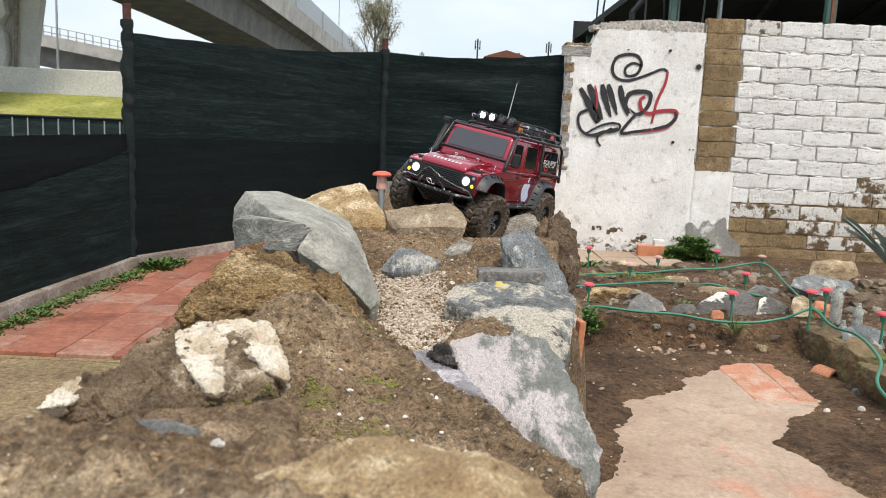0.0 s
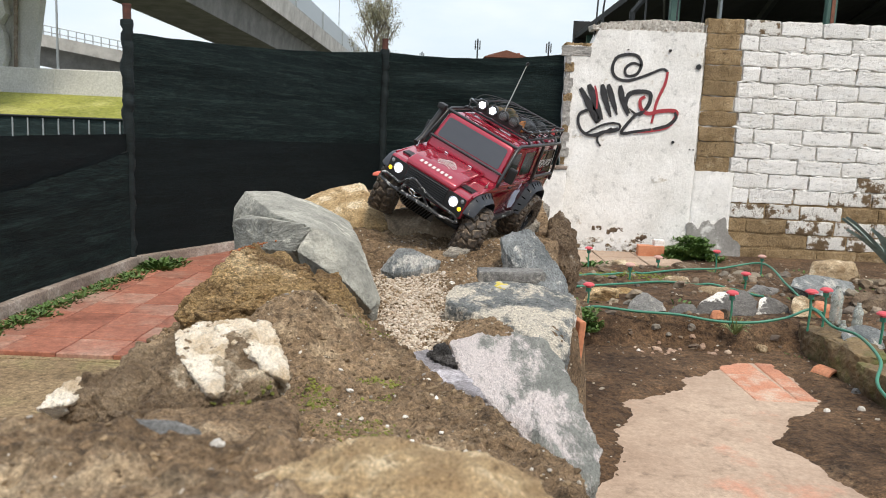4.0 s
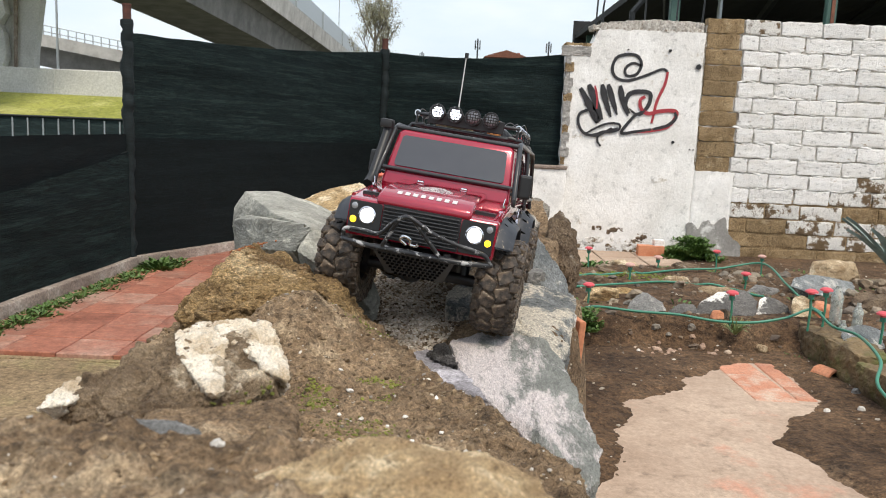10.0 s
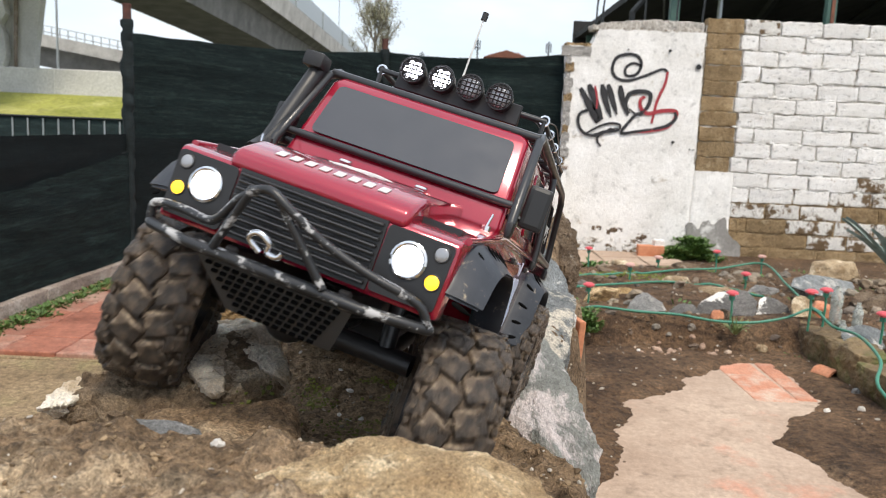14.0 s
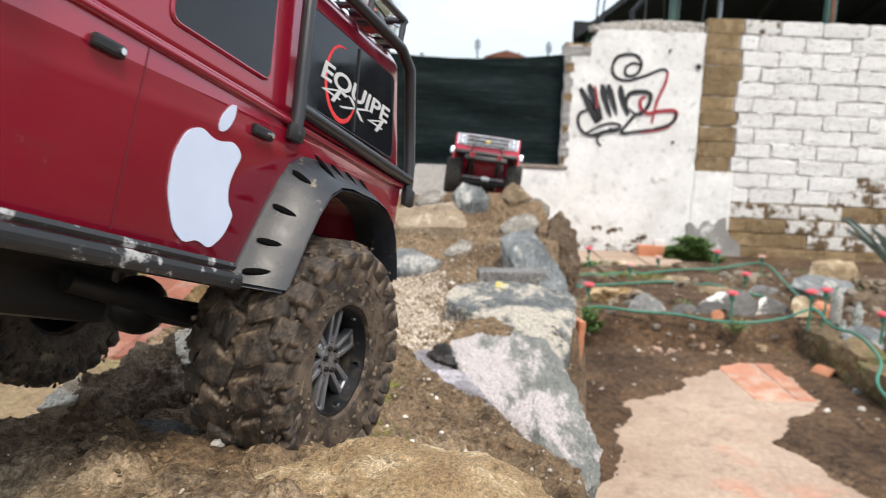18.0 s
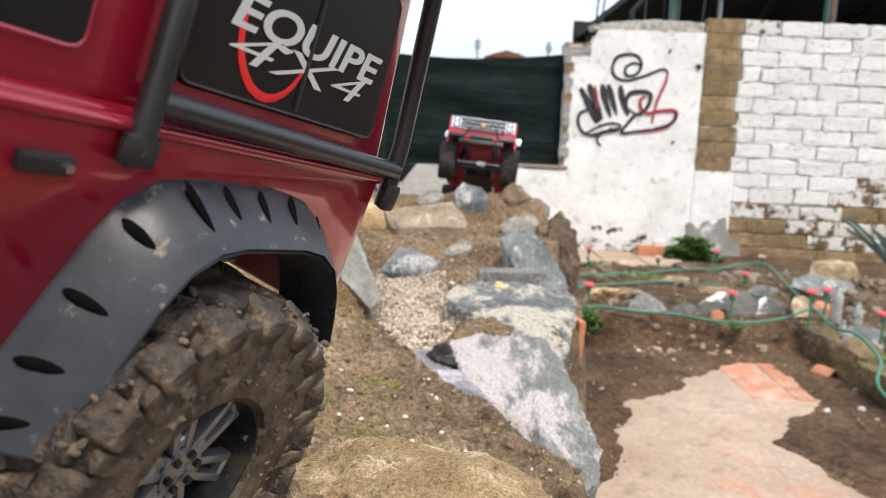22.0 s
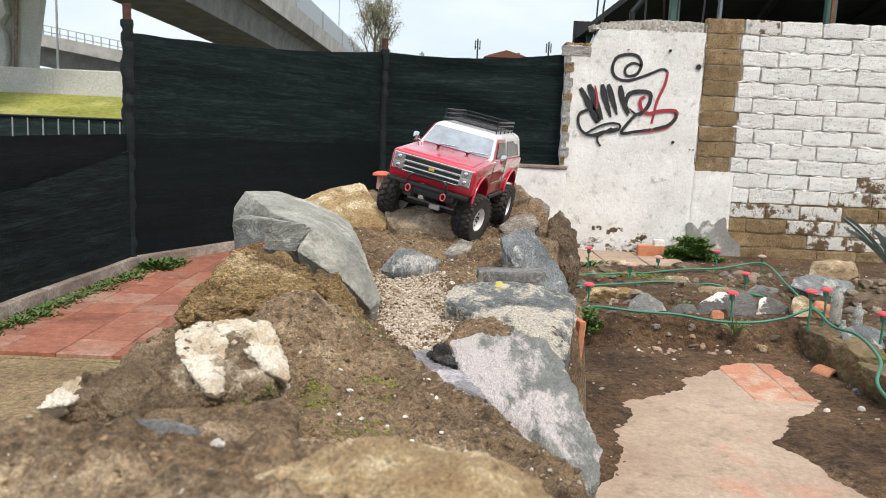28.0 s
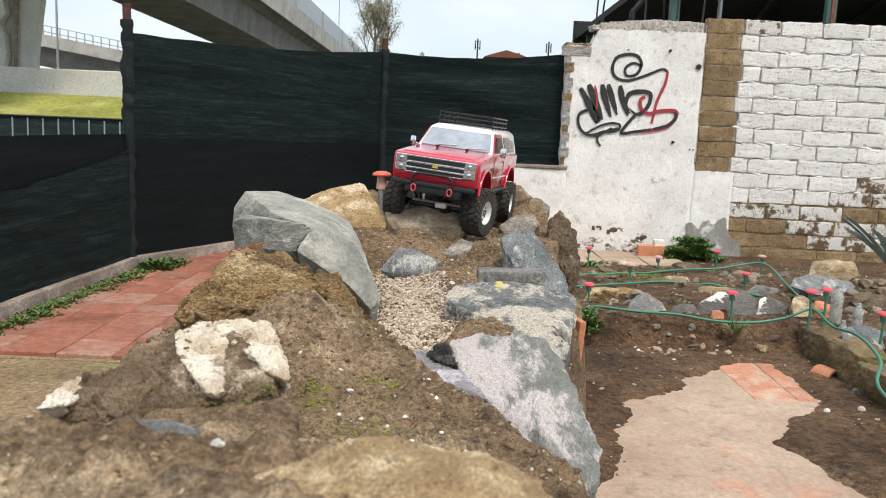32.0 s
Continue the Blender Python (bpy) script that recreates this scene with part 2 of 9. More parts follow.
GOLD_STONE = rocky("golden_limestone", (0.36, 0.235, 0.11), (0.60, 0.445, 0.25), (0.72, 0.60, 0.42), 12, (0.54, 0.61), 13, 0.7, 0.9, 1.0, 0.008, sharp=1.0)
BRICK = surface("orange_brick", (0.46, 0.17, 0.085), (0.56, 0.25, 0.14), 12, 120, 0.9, 0.4, 0.003, vary=0.1)
WHITEWASH = rocky("whitewashed_plaster", (0.74, 0.725, 0.695), (0.88, 0.87, 0.85), (0.54, 0.495, 0.43), 3.0, (0.62, 0.68), 6.5, 0.5, 0.95, 0.9, 0.006, sharp=0.22)
WHITE_BLOCK = rocky("whitewashed_tuff_block", (0.82, 0.80, 0.765), (0.91, 0.90, 0.88), (0.44, 0.355, 0.255), 7, (0.62, 0.67), 14, 0.75, 0.95, 1.0, 0.011, vary=0.05, streak=(0.7, 0.7, 1.5), sharp=0.3)
TUFF = rocky("bare_brown_tuff_block", (0.225, 0.152, 0.078), (0.385, 0.275, 0.155), (0.46, 0.355, 0.225), 8, (0.56, 0.66), 9, 0.8, 0.97, 1.0, 0.014, vary=0.16)
DIRTY_BLOCK = rocky("flaking_painted_block", (0.155, 0.103, 0.058), (0.265, 0.190, 0.115), (0.80, 0.78, 0.74), 8, (0.45, 0.495), 8, 0.6, 0.97, 1.0, 0.014, vary=0.1, sharp=0.5)
MORTAR = rocky("old_mortar", (0.44, 0.40, 0.35), (0.76, 0.74, 0.70), (0.24, 0.185, 0.13), 9, (0.54, 0.62), 8, 0.6, 0.97, 1.0, 0.012, sharp=0.4)
GREY_PLASTER = surface("bare_grey_render", (0.25, 0.24, 0.225), (0.36, 0.345, 0.325), 5, 60, 0.92, 0.5, 0.01, stain=(0.66, 0.65, 0.63), stain_at=(0.58, 0.64), stain_scale=4)
NET = rocky("dark_green_shade_net", (0.006, 0.015, 0.016), (0.015, 0.031, 0.031), (0.038, 0.066, 0.063), 2.5, (0.50, 0.70), 7, 0.2, 0.8, 0.8, 0.004, streak=(0.35, 0.35, 6.0), sharp=1.5)
RUST = surface("rusty_iron", (0.12, 0.045, 0.03), (0.22, 0.085, 0.05), 14, 90, 0.85, 0.4, 0.002)
STEEL = plain("dull_dark_steel", (0.035, 0.038, 0.04), 0.5, 0.6, bump=0.1)
GREEN_STEEL = plain("green_painted_steel", (0.05, 0.11, 0.09), 0.5)
GALV = plain("galvanised_steel", (0.42, 0.45, 0.46), 0.45, 0.7)
GRASS_BANK = rocky("mown_grass_bank", (0.22, 0.235, 0.045), (0.36, 0.36, 0.085), (0.46, 0.44, 0.16), 0.6, (0.54, 0.70), 0.5, 0.3, 0.97, 0.6, 0.05, sharp=0.6)
LEAF = surface("weed_leaf", (0.042, 0.095, 0.017), (0.105, 0.185, 0.040), 30, 120, 0.6, 0.0, vary=0.2)
SPRING_LEAF = surface("sparse_spring_leaf", (0.26, 0.25, 0.15), (0.38, 0.36, 0.24), 2, 20, 0.8, 0.0)
QUARTZ = rocky("white_quartz_face", (0.52, 0.39, 0.25), (0.80, 0.67, 0.50), (0.94, 0.86, 0.73), 24, (0.43, 0.58), 16, 0.45, 0.85, 0.9, 0.005, sharp=0.55)
MOSS = surface("moss", (0.085, 0.105, 0.015), (0.20, 0.205, 0.04), 30, 150, 0.95, 0.8, 0.004)
AGAVE = surface("grey_green_agave", (0.15, 0.215, 0.20), (0.26, 0.335, 0.31), 12, 60, 0.55, 0.2, 0.002)
BARK = surface("grey_bark", (0.10, 0.085, 0.07), (0.19, 0.165, 0.14), 12, 60, 0.95, 0.6, 0.01)
HOSE = plain("green_hose", (0.04, 0.20, 0.13), 0.4)
RED_CAP = plain("red_plastic_cap", (0.56, 0.070, 0.085), 0.45, dirt=(0.42, 0.22, 0.19), dirt_at=(0.55, 0.8))
ORANGE_CAP = plain("faded_orange_red_plastic", (0.60, 0.115, 0.065), 0.45)
PINK_PLASTIC = plain("faded_pink_plastic", (0.52, 0.30, 0.25), 0.55)
BLACK = plain("black_plastic", (0.014, 0.014, 0.015), 0.42, bump=0.05)
WHITE_TOP = rocky("white_veined_stone", (0.070, 0.067, 0.064), (0.16, 0.15, 0.14), (0.74, 0.71, 0.66), 9, (0.53, 0.58), 7, 0.5, 0.85, 1.0, 0.005, vary=0.1, lean=(-1.6, 0.0, 3.6, -0.065))
# ------------------------------------------------------------------ shapes
def bm_mesh(bm, name, material, smooth=False):
    me = bpy.data.meshes.new(name)
    bm.normal_update()
    bm.to_mesh(me)
    bm.free()
    for m in (material if isinstance(material, (list, tuple)) else [material]):
        me.materials.append(m)
    if smooth:
        me.polygons.foreach_set("use_smooth", [True] * len(me.polygons))
        me.set_sharp_from_angle(angle=radians(smooth if smooth > 1 else 40))
    return me


def part(name, bm, material, parent=None, label="", smooth=False, at=None):
    """Links a bmesh as one mesh object, under a thing or a part if one is given."""
    ob = new(name, bm_mesh(bm, name, material, smooth))
    if parent is not None:
        ob.parent = parent
    if at is not None:
        ob.matrix_basis = at
    if label:
        tagged(ob, label)
    return ob


def thing(name, label, category, at=None, group="", kind=""):
    ob = new(name)
    ob.empty_display_size = 0.1
    if at is not None:
        ob.matrix_basis = at
    return tagged(ob, label, category, group, kind)


def add_box(bm, size, at=(0, 0, 0), turn=None, bevel=0.0, seg=1):
    m = Matrix.Translation(at) @ (turn or Matrix.Identity(4)) @ Matrix.Diagonal((*size, 1))
    r = bmesh.ops.create_cube(bm, size=1, matrix=m)
    if bevel:
        es = list({e for v in r["verts"] for e in v.link_edges})
        bmesh.ops.bevel(bm, geom=es, offset=bevel, segments=seg, affect="EDGES", profile=0.6)
    return r["verts"]


def add_cyl(bm, r, depth, at=(0, 0, 0), turn=None, sides=16, r2=None):
    m = Matrix.Translation(at) @ (turn or Matrix.Identity(4))
    return bmesh.ops.create_cone(bm, cap_ends=True, segments=sides, radius1=r, radius2=r if r2 is None else r2, depth=depth, matrix=m)["verts"]


def add_tube(bm, pts, r, sides=8, closed=False):
    """A round bar along points, with mitred bends. r: one radius, or one for each point."""
    pts = [Vector(p) for p in pts]
    k = len(pts)
    rings = []
    ref = None
    for i, p in enumerate(pts):
        a = pts[i - 1] if i or closed else p
        b = pts[(i + 1) % k] if i < k - 1 or closed else p
        d1 = (p - a).normalized() if (p - a).length > 1e-9 else (b - p).normalized()
        d2 = (b - p).normalized() if (b - p).length > 1e-9 else d1
        d = (d1 + d2).normalized() if (d1 + d2).length > 1e-6 else d1
        if ref is None:
            ref = Vector((0, 0, 1)) if abs(d.z) < 0.9 else Vector((1, 0, 0))
        s = d.cross(ref).normalized()
        u = s.cross(d).normalized()
        ref = u
        rad = r[i] if isinstance(r, (list, tuple)) else r
        rings.append([bm.verts.new(p + (s * math.cos(t) + u * math.sin(t)) * rad) for t in (2 * math.pi * j / sides for j in range(sides))])
    for i in range(k if closed else k - 1):
        A, B = rings[i], rings[(i + 1) % k]
        for j in range(sides):
            bm.faces.new((A[j], A[(j + 1) % sides], B[(j + 1) % sides], B[j]))
    if not closed:
        bm.faces.new(rings[0][::-1])
        bm.faces.new(rings[-1])


def add_prism(bm, outline, axis, a, b):
    """An outline in a plane, drawn out along an axis ('x', 'y' or 'z') from a to b."""
    def at(p, t):
        return {"x": (t, p[0], p[1]), "y": (p[0], t, p[1]), "z": (p[0], p[1], t)}[axis]
    A, B = [bm.verts.new(at(p, a)) for p in outline], [bm.verts.new(at(p, b)) for p in outline]
    n = len(outline)
    fs = [bm.faces.new(A), bm.faces.new(B[::-1])]
    for i in range(n):
        fs.append(bm.faces.new((A[i], B[i], B[(i + 1) % n], A[(i + 1) % n])))
    bmesh.ops.recalc_face_normals(bm, faces=fs)
    return A, B


def spline(pts, per=6):
    """A smooth curve through points."""
    P = [Vector(p) for p in pts]
    P = [2 * P[0] - P[1]] + P + [2 * P[-1] - P[-2]]
    res = []
    for i in range(1, len(P) - 2):
        for k in range(per):
            t = k / per
            res.append(0.5 * (2 * P[i] + (P[i + 1] - P[i - 1]) * t + (2 * P[i - 1] - 5 * P[i] + 4 * P[i + 1] - P[i + 2]) * t * t
                              + (3 * P[i] - P[i - 1] - 3 * P[i + 1] + P[i + 2]) * t ** 3))
    return res + [P[-2]]


def rock_bm(corners, rough=0.012, cuts=3, seed=0, fine=0.25, soft=0.0, chips=None):
    """A broken stone: a ball cut flat by the planes of its corners' hull, its edges a little worn, then roughened at several sizes."""
    hull = bmesh.new()
    vs = [hull.verts.new(c) for c in corners]
    bmesh.ops.convex_hull(hull, input=vs)
    mid = sum((Vector(c) for c in corners), Vector()) / len(corners)
    planes = []
    for f in hull.faces:
        if f.calc_area() > 1e-9:
            n = f.normal.copy()
            d = n.dot(f.verts[0].co - mid)
            if d < 0:
                n, d = -n, -d
            planes.append((*n, max(d, 1e-4)))
    hull.free()
    r_ = random.Random(seed * 7 + 1)
    for k in range((0 if soft else 4) if chips is None else chips):      # flat chips broken off the edges
        n = Vector((r_.gauss(0, 1), r_.gauss(0, 1), r_.gauss(0, 1))).normalized()
        far = max(n.dot(Vector(c) - mid) for c in corners)
        planes.append((*n, max(far * r_.uniform(0.93, 0.985), 1e-4)))
    N = np.array(planes)
    box = np.array(corners)
    ext = np.maximum(box.max(0) - box.min(0), 1e-3)
    bm = bmesh.new()
    bmesh.ops.create_icosphere(bm, subdivisions=cuts + 2, radius=1)
    D = np.array([v.co[:] for v in bm.verts]) * ext
    D /= np.linalg.norm(D, axis=1)[:, None]
    q = np.maximum(D @ N[:, :3].T, 0) / N[:, 3]
    k = 14.0 if soft else 260.0
    m = q.max(1)
    r = 1 / (m * ((q / m[:, None]) ** k).sum(1) ** (1 / k))
    for v, d, t in zip(bm.verts, D, r):
        v.co = mid + Vector(d * t)
    bm.normal_update()
    off = Vector((seed * 3.1, seed * 1.7, seed * 2.3))
    for v in bm.verts:
        p = v.co / max(rough, 1e-4) * 0.13 + off
        n = noise.fractal(p, 0.8, 2.1, 5) + 0.7 * abs(noise.noise(p * 2.3)) - 0.3
        n += fine * noise.fractal(p * 6.0, 0.6, 2.2, 3)
        v.co += v.normal * n * rough * 0.7
    return bm


def stone(name, at, corners, material, label, rough=0.012, cuts=3, seed=0, fine=0.25, soft=0.0, group="", category="rock", smooth=0, more=()):
    bm = rock_bm(corners, rough, cuts, seed, fine, soft)
    for k, c in enumerate(more):
        b2 = rock_bm(c, rough, cuts - 1, seed + k + 1, fine, soft)
        me = bpy.data.meshes.new("block")
        b2.to_mesh(me)
        b2.free()
        bm.from_mesh(me)
        bpy.data.meshes.remove(me)
    ob = part(name, bm, material, smooth=smooth)
    ob.matrix_basis = at if isinstance(at, Matrix) else Matrix.Translation(at)
    return tagged(ob, label, category, group)


def lump_corners(rnd, sx, sy, sz, n=14):
    """Corners of a rough block of that size, its base at z = 0."""
    res = []
    for k in range(n):
        a = 2 * math.pi * k / n + rnd.uniform(-0.2, 0.2)
        r = rnd.uniform(0.75, 1.0)
        lvl = rnd.choice((0.0, 0.0, 0.45, 0.8, 1.0))
        t = 1.0 - 0.35 * lvl
        res.append((math.cos(a) * sx / 2 * r * t, math.sin(a) * sy / 2 * r * t, sz * lvl * rnd.uniform(0.85, 1.0)))
    res += [(rnd.uniform(-0.15, 0.15) * sx, rnd.uniform(-0.15, 0.15) * sy, sz), (-sx * 0.4, 0, 0), (sx * 0.4, 0, 0), (0, sy * 0.4, 0), (0, -sy * 0.4, 0)]
    return res
# ------------------------------------------------------------------ ground, paving and mound
def grid_bm(x0, x1, y0, y1, nx, ny, height):
    bm = bmesh.new()
    rows = [[bm.verts.new((x0 + (x1 - x0) * i / nx, y0 + (y1 - y0) * j / ny, 0)) for i in range(nx + 1)] for j in range(ny + 1)]
    for r in rows:
        for v in r:
            v.co.z = height(v.co.x, v.co.y)
    for j in range(ny):
        for i in range(nx):
            bm.faces.new((rows[j][i], rows[j][i + 1], rows[j + 1][i + 1], rows[j + 1][i]))
    return bm


def spread(*runs):
    """Grid lines that lie closer where the camera is near. Rows of start, end, steps."""
    res = [a + (b - a) * k / n for a, b, n in runs for k in range(n)]
    return res + [runs[-1][1]]


def sheet_bm(xs, ys, height):
    """A sheet over uneven grid lines."""
    verts = [(x, y, height(x, y)) for y in ys for x in xs]
    nx = len(xs)
    faces = [(j * nx + i, j * nx + i + 1, (j + 1) * nx + i + 1, (j + 1) * nx + i) for j in range(len(ys) - 1) for i in range(nx - 1)]
    me = bpy.data.meshes.new("sheet")
    me.from_pydata(verts, [], faces)
    bm = bmesh.new()
    bm.from_mesh(me)
    bpy.data.meshes.remove(me)
    return bm


def step(a, b, t):
    t = min(1.0, max(0.0, (t - a) / (b - a)))
    return t * t * (3 - 2 * t)


def lerp_at(table, t):
    for (a, va), (b, vb) in zip(table, table[1:]):
        if t <= b:
            return va + (vb - va) * max(0.0, (t - a) / (b - a))
    return table[-1][1]


def far_ground():
    bm = bmesh.new()
    vs = [bm.verts.new(p) for p in ((-2500, -600, -0.16), (2500, -600, -0.16), (2500, 3500, -0.16), (-2500, 3500, -0.16))]
    bm.faces.new(vs)
    tagged(part("ground", bm, FAR_GROUND), "far grass and grey asphalt ground", "ground", kind="structure")


PAVING_EDGE = [(0.36, 1.60), (0.40, 1.77), (0.48, 2.0), (0.53, 2.12), (0.59, 2.32), (0.60, 2.45), (0.71, 2.53), (0.84, 2.63), (0.91, 2.76), (1.08, 2.89), (1.22, 3.00), (1.30, 2.98), (1.30, 2.56),
               (1.20, 2.44), (1.06, 2.27), (0.97, 2.17), (1.02, 2.07), (1.05, 2.0), (1.07, 1.87), (1.14, 1.6), (1.2, 0.9), (0.3, 0.9)]


def off_paving(x, y):
    """How far a place lies outside the bare paving; negative on it."""
    if not (0.1 < x < 1.6 and 0.7 < y < 3.2):
        return 0.2
    best, inside = 9.0, False
    for (ax, ay), (bx, by) in zip(PAVING_EDGE, PAVING_EDGE[1:] + PAVING_EDGE[:1]):
        ex, ey = bx - ax, by - ay
        u = min(1.0, max(0.0, ((x - ax) * ex + (y - ay) * ey) / (ex * ex + ey * ey)))
        best = min(best, (x - ax - ex * u) ** 2 + (y - ay - ey * u) ** 2)
        if (ay > y) != (by > y) and x < ax + ex * (y - ay) / ey:
            inside = not inside
    d = math.sqrt(best) * (-1 if inside else 1)
    p = Vector((x, y, 0))
    return min(0.2, d) + 0.035 * noise.noise(p * 7) + 0.018 * noise.noise(p * 21) + 0.012 * noise.noise(p * 55)


def yard_height(x, y):
    """The yard round the mound: thinning out over the paving, raised in the planting bed behind it."""
    d = off_paving(x, y)
    z = (0.012 * noise.noise(Vector((x * 1.6, y * 1.6, 3))) + 0.008 * noise.noise(Vector((x * 7, y * 7, 1)))) * step(0.02, 0.2, d) + 0.002 * noise.noise(Vector((x * 40, y * 40, 1)))
    z += 0.004 + 0.012 * min(1.0, max(-1.0, d / 0.05))
    edge = 3.10 + 0.05 * noise.noise(Vector((x * 4, 0, 2)))
    bed = step(edge, edge + 0.14, y) * step(0.2, 0.4, x)
    side = step(1.60, 1.72, x) * step(1.5, 1.8, y)
    z += 0.118 * max(bed, side) * (1 - 0.45 * step(4.4, 5.0, y)) + 0.03 * max(bed, side) * noise.noise(Vector((x * 3.3, y * 3.3, 9)))
    z += 0.014 * max(bed, side) * noise.noise(Vector((x * 15, y * 15, 4)))
    far = step(4.3, 5.25, y) * step(0.2, 0.5, x)          # down to the path along the wall
    return z * (1 - far) + (-0.100 + 0.15 * (z - 0.065)) * far


far_ground()
tagged(part("yard_soil", sheet_bm(spread((-0.6, 0.3, 24), (0.3, 1.4, 130), (1.4, 2.4, 50), (2.4, 4.8, 40)), spread((-3.0, 0.8, 24), (0.8, 3.2, 240), (3.2, 6.66, 140)), yard_height), SOIL, smooth=True), "dark damp soil with small stones round the paving", "soil", kind="structure")
tagged(part("yard_earth", grid_bm(-2.3, -0.3, -3.0, 7.0, 60, 220, lambda x, y: 0.006 * noise.noise(Vector((x * 4, y * 4, 0))) - 0.008 * step(2.65, 2.75, y)), YARD, smooth=True),
       "trodden brown earth with thin grass", "ground", kind="structure")


MOUND_Z = [(-0.6, 0.70), (0.1, 0.705), (0.30, 0.703), (0.395, 0.703), (0.47, 0.620), (0.56, 0.592), (0.75, 0.592), (0.95, 0.592), (1.07, 0.582), (1.20, 0.570), (1.30, 0.564), (1.45, 0.572),
           (1.58, 0.582), (1.68, 0.606), (1.80, 0.614), (1.95, 0.612), (2.05, 0.612), (2.22, 0.612), (2.32, 0.668), (2.44, 0.676), (2.60, 0.58), (3.30, 0.06), (3.6, 0.0)]
MOUND_L = [(-0.6, -1.3), (0.36, -1.3), (0.44, -0.75), (0.52, -0.33), (0.70, -0.30), (0.95, -0.36), (1.4, -0.40), (2.0, -0.38), (2.6, -0.30), (3.6, -0.2)]
MOUND_R = [(-0.6, 0.16), (0.35, 0.13), (0.62, 0.115), (0.80, 0.14), (1.10, 0.175), (1.22, 0.225), (1.38, 0.235), (1.75, 0.245), (2.10, 0.29), (2.6, 0.32), (3.6, 0.36)]
MOUND_BUMPS = [(-0.08, 1.84, 0.075, 0.022), (-0.20, 1.80, 0.06, 0.02), (0.105, 1.70, 0.045, 0.022), (-0.175, 0.965, 0.074, 0.072), (-0.105, 0.90, 0.045, 0.006), (-0.30, 0.35, 0.07, -0.004), (-0.235, 0.395, 0.03, 0.006), (-0.075, 0.385, 0.025, 0.005), (-0.10, 1.02, 0.05, 0.012), (-0.20, 0.72, 0.07, -0.02), (0.085, 1.12, 0.03, 0.012),
               (0.07, 1.17, 0.045, 0.018), (0.03, 2.32, 0.05, 0.02), (0.15, 2.36, 0.06, 0.022), (-0.20, 0.36, 0.06, 0.006), (-0.02, 0.36, 0.04, -0.015)]


def mound_height(x, y):
    z = lerp_at(MOUND_Z, y)
    for bx, by, r, h in MOUND_BUMPS:
        z += h * math.exp(-((x - bx) ** 2 + (y - by) ** 2) / (r * r))
    # the packed earth ends in a slanting step above the lilac slab
    if 0.5 < y < 1.2:
        cross = (x + 0.05) * 0.894 + (y - 0.96) * 0.447
        z -= 0.07 * step(0.0, 0.035, cross) * step(0.5, 0.6, y) * (1 - step(0.98, 1.15, y))
    # the near crest drops away beside the tuff boulder
    z -= 0.045 * step(-0.02, 0.06, x) * (1 - step(0.45, 0.60, y)) * step(0.2, 0.3, y)
    z += 0.003 * noise.fractal(Vector((x * 150, y * 150, 6)), 0.7, 2.0, 2) + 0.009 * abs(noise.noise(Vector((x * 42, y * 42, 4))))
    z += 0.010 * noise.noise(Vector((x * 11, y * 11, 5))) + 0.006 * noise.noise(Vector((x * 27, y * 27, 8))) + 0.004 * noise.fractal(Vector((x * 70, y * 70, 2)), 0.8, 2.0, 3)
    wob = 0.03 * noise.noise(Vector((x * 2, y * 9, 7)))
    inside = step(lerp_at(MOUND_L, y) + wob - 0.13, lerp_at(MOUND_L, y) + wob, x) * (1 - step(lerp_at(MOUND_R, y) + wob, lerp_at(MOUND_R, y) + wob + 0.07, x)) * (1 - step(3.2, 3.5, y))
    return z * inside - 0.02


MOUND_X = spread((-1.45, -0.42, 60), (-0.42, 0.26, 230), (0.26, 0.44, 36))
MOUND_Y = spread((-0.55, 0.2, 20), (0.2, 0.5, 140), (0.5, 1.3, 270), (1.3, 2.3, 220), (2.3, 3.55, 60))
# the near left crest has extra brightness in its colour, from EARTH's lean
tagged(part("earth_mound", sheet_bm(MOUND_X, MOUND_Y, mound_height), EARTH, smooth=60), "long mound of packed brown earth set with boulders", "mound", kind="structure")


def paving_slab():
    """The worn terracotta paving, half buried under soil along an uneven edge."""
    bm = bmesh.new()
    add_box(bm, (1.26, 2.34, 0.04), (0.78, 1.87, -0.0165))
    tagged(part("paving", bm, SLAB), "worn pinkish terracotta paving partly covered by soil", "paving", kind="structure")
    # the edging strip of redder tiles
    strip = thing("edging_tiles", "row of orange-red terracotta edging tiles", "paving", kind="structure")
    for i in range(3):
        bm = bmesh.new()
        y = 2.62 + i * 0.145
        add_box(bm, (0.070, 0.143, 0.03), (1.262 + (i - 1) * 0.006, y, -0.0075), pose(0, 0, 0, 0, 0, -3), 0.004)
        part("edging_tile", bm, WORN_RED, strip)
    for x, y in ((1.144, 2.905), (1.144, 2.755), (1.144, 2.605)):
        bm = bmesh.new()
        add_box(bm, (0.147, 0.147, 0.022), (x, y, -0.0050), None, 0.003)
        part("edging_tile", bm, WORN_RED, strip, "worn orange-red tile let into the paving")


paving_slab()


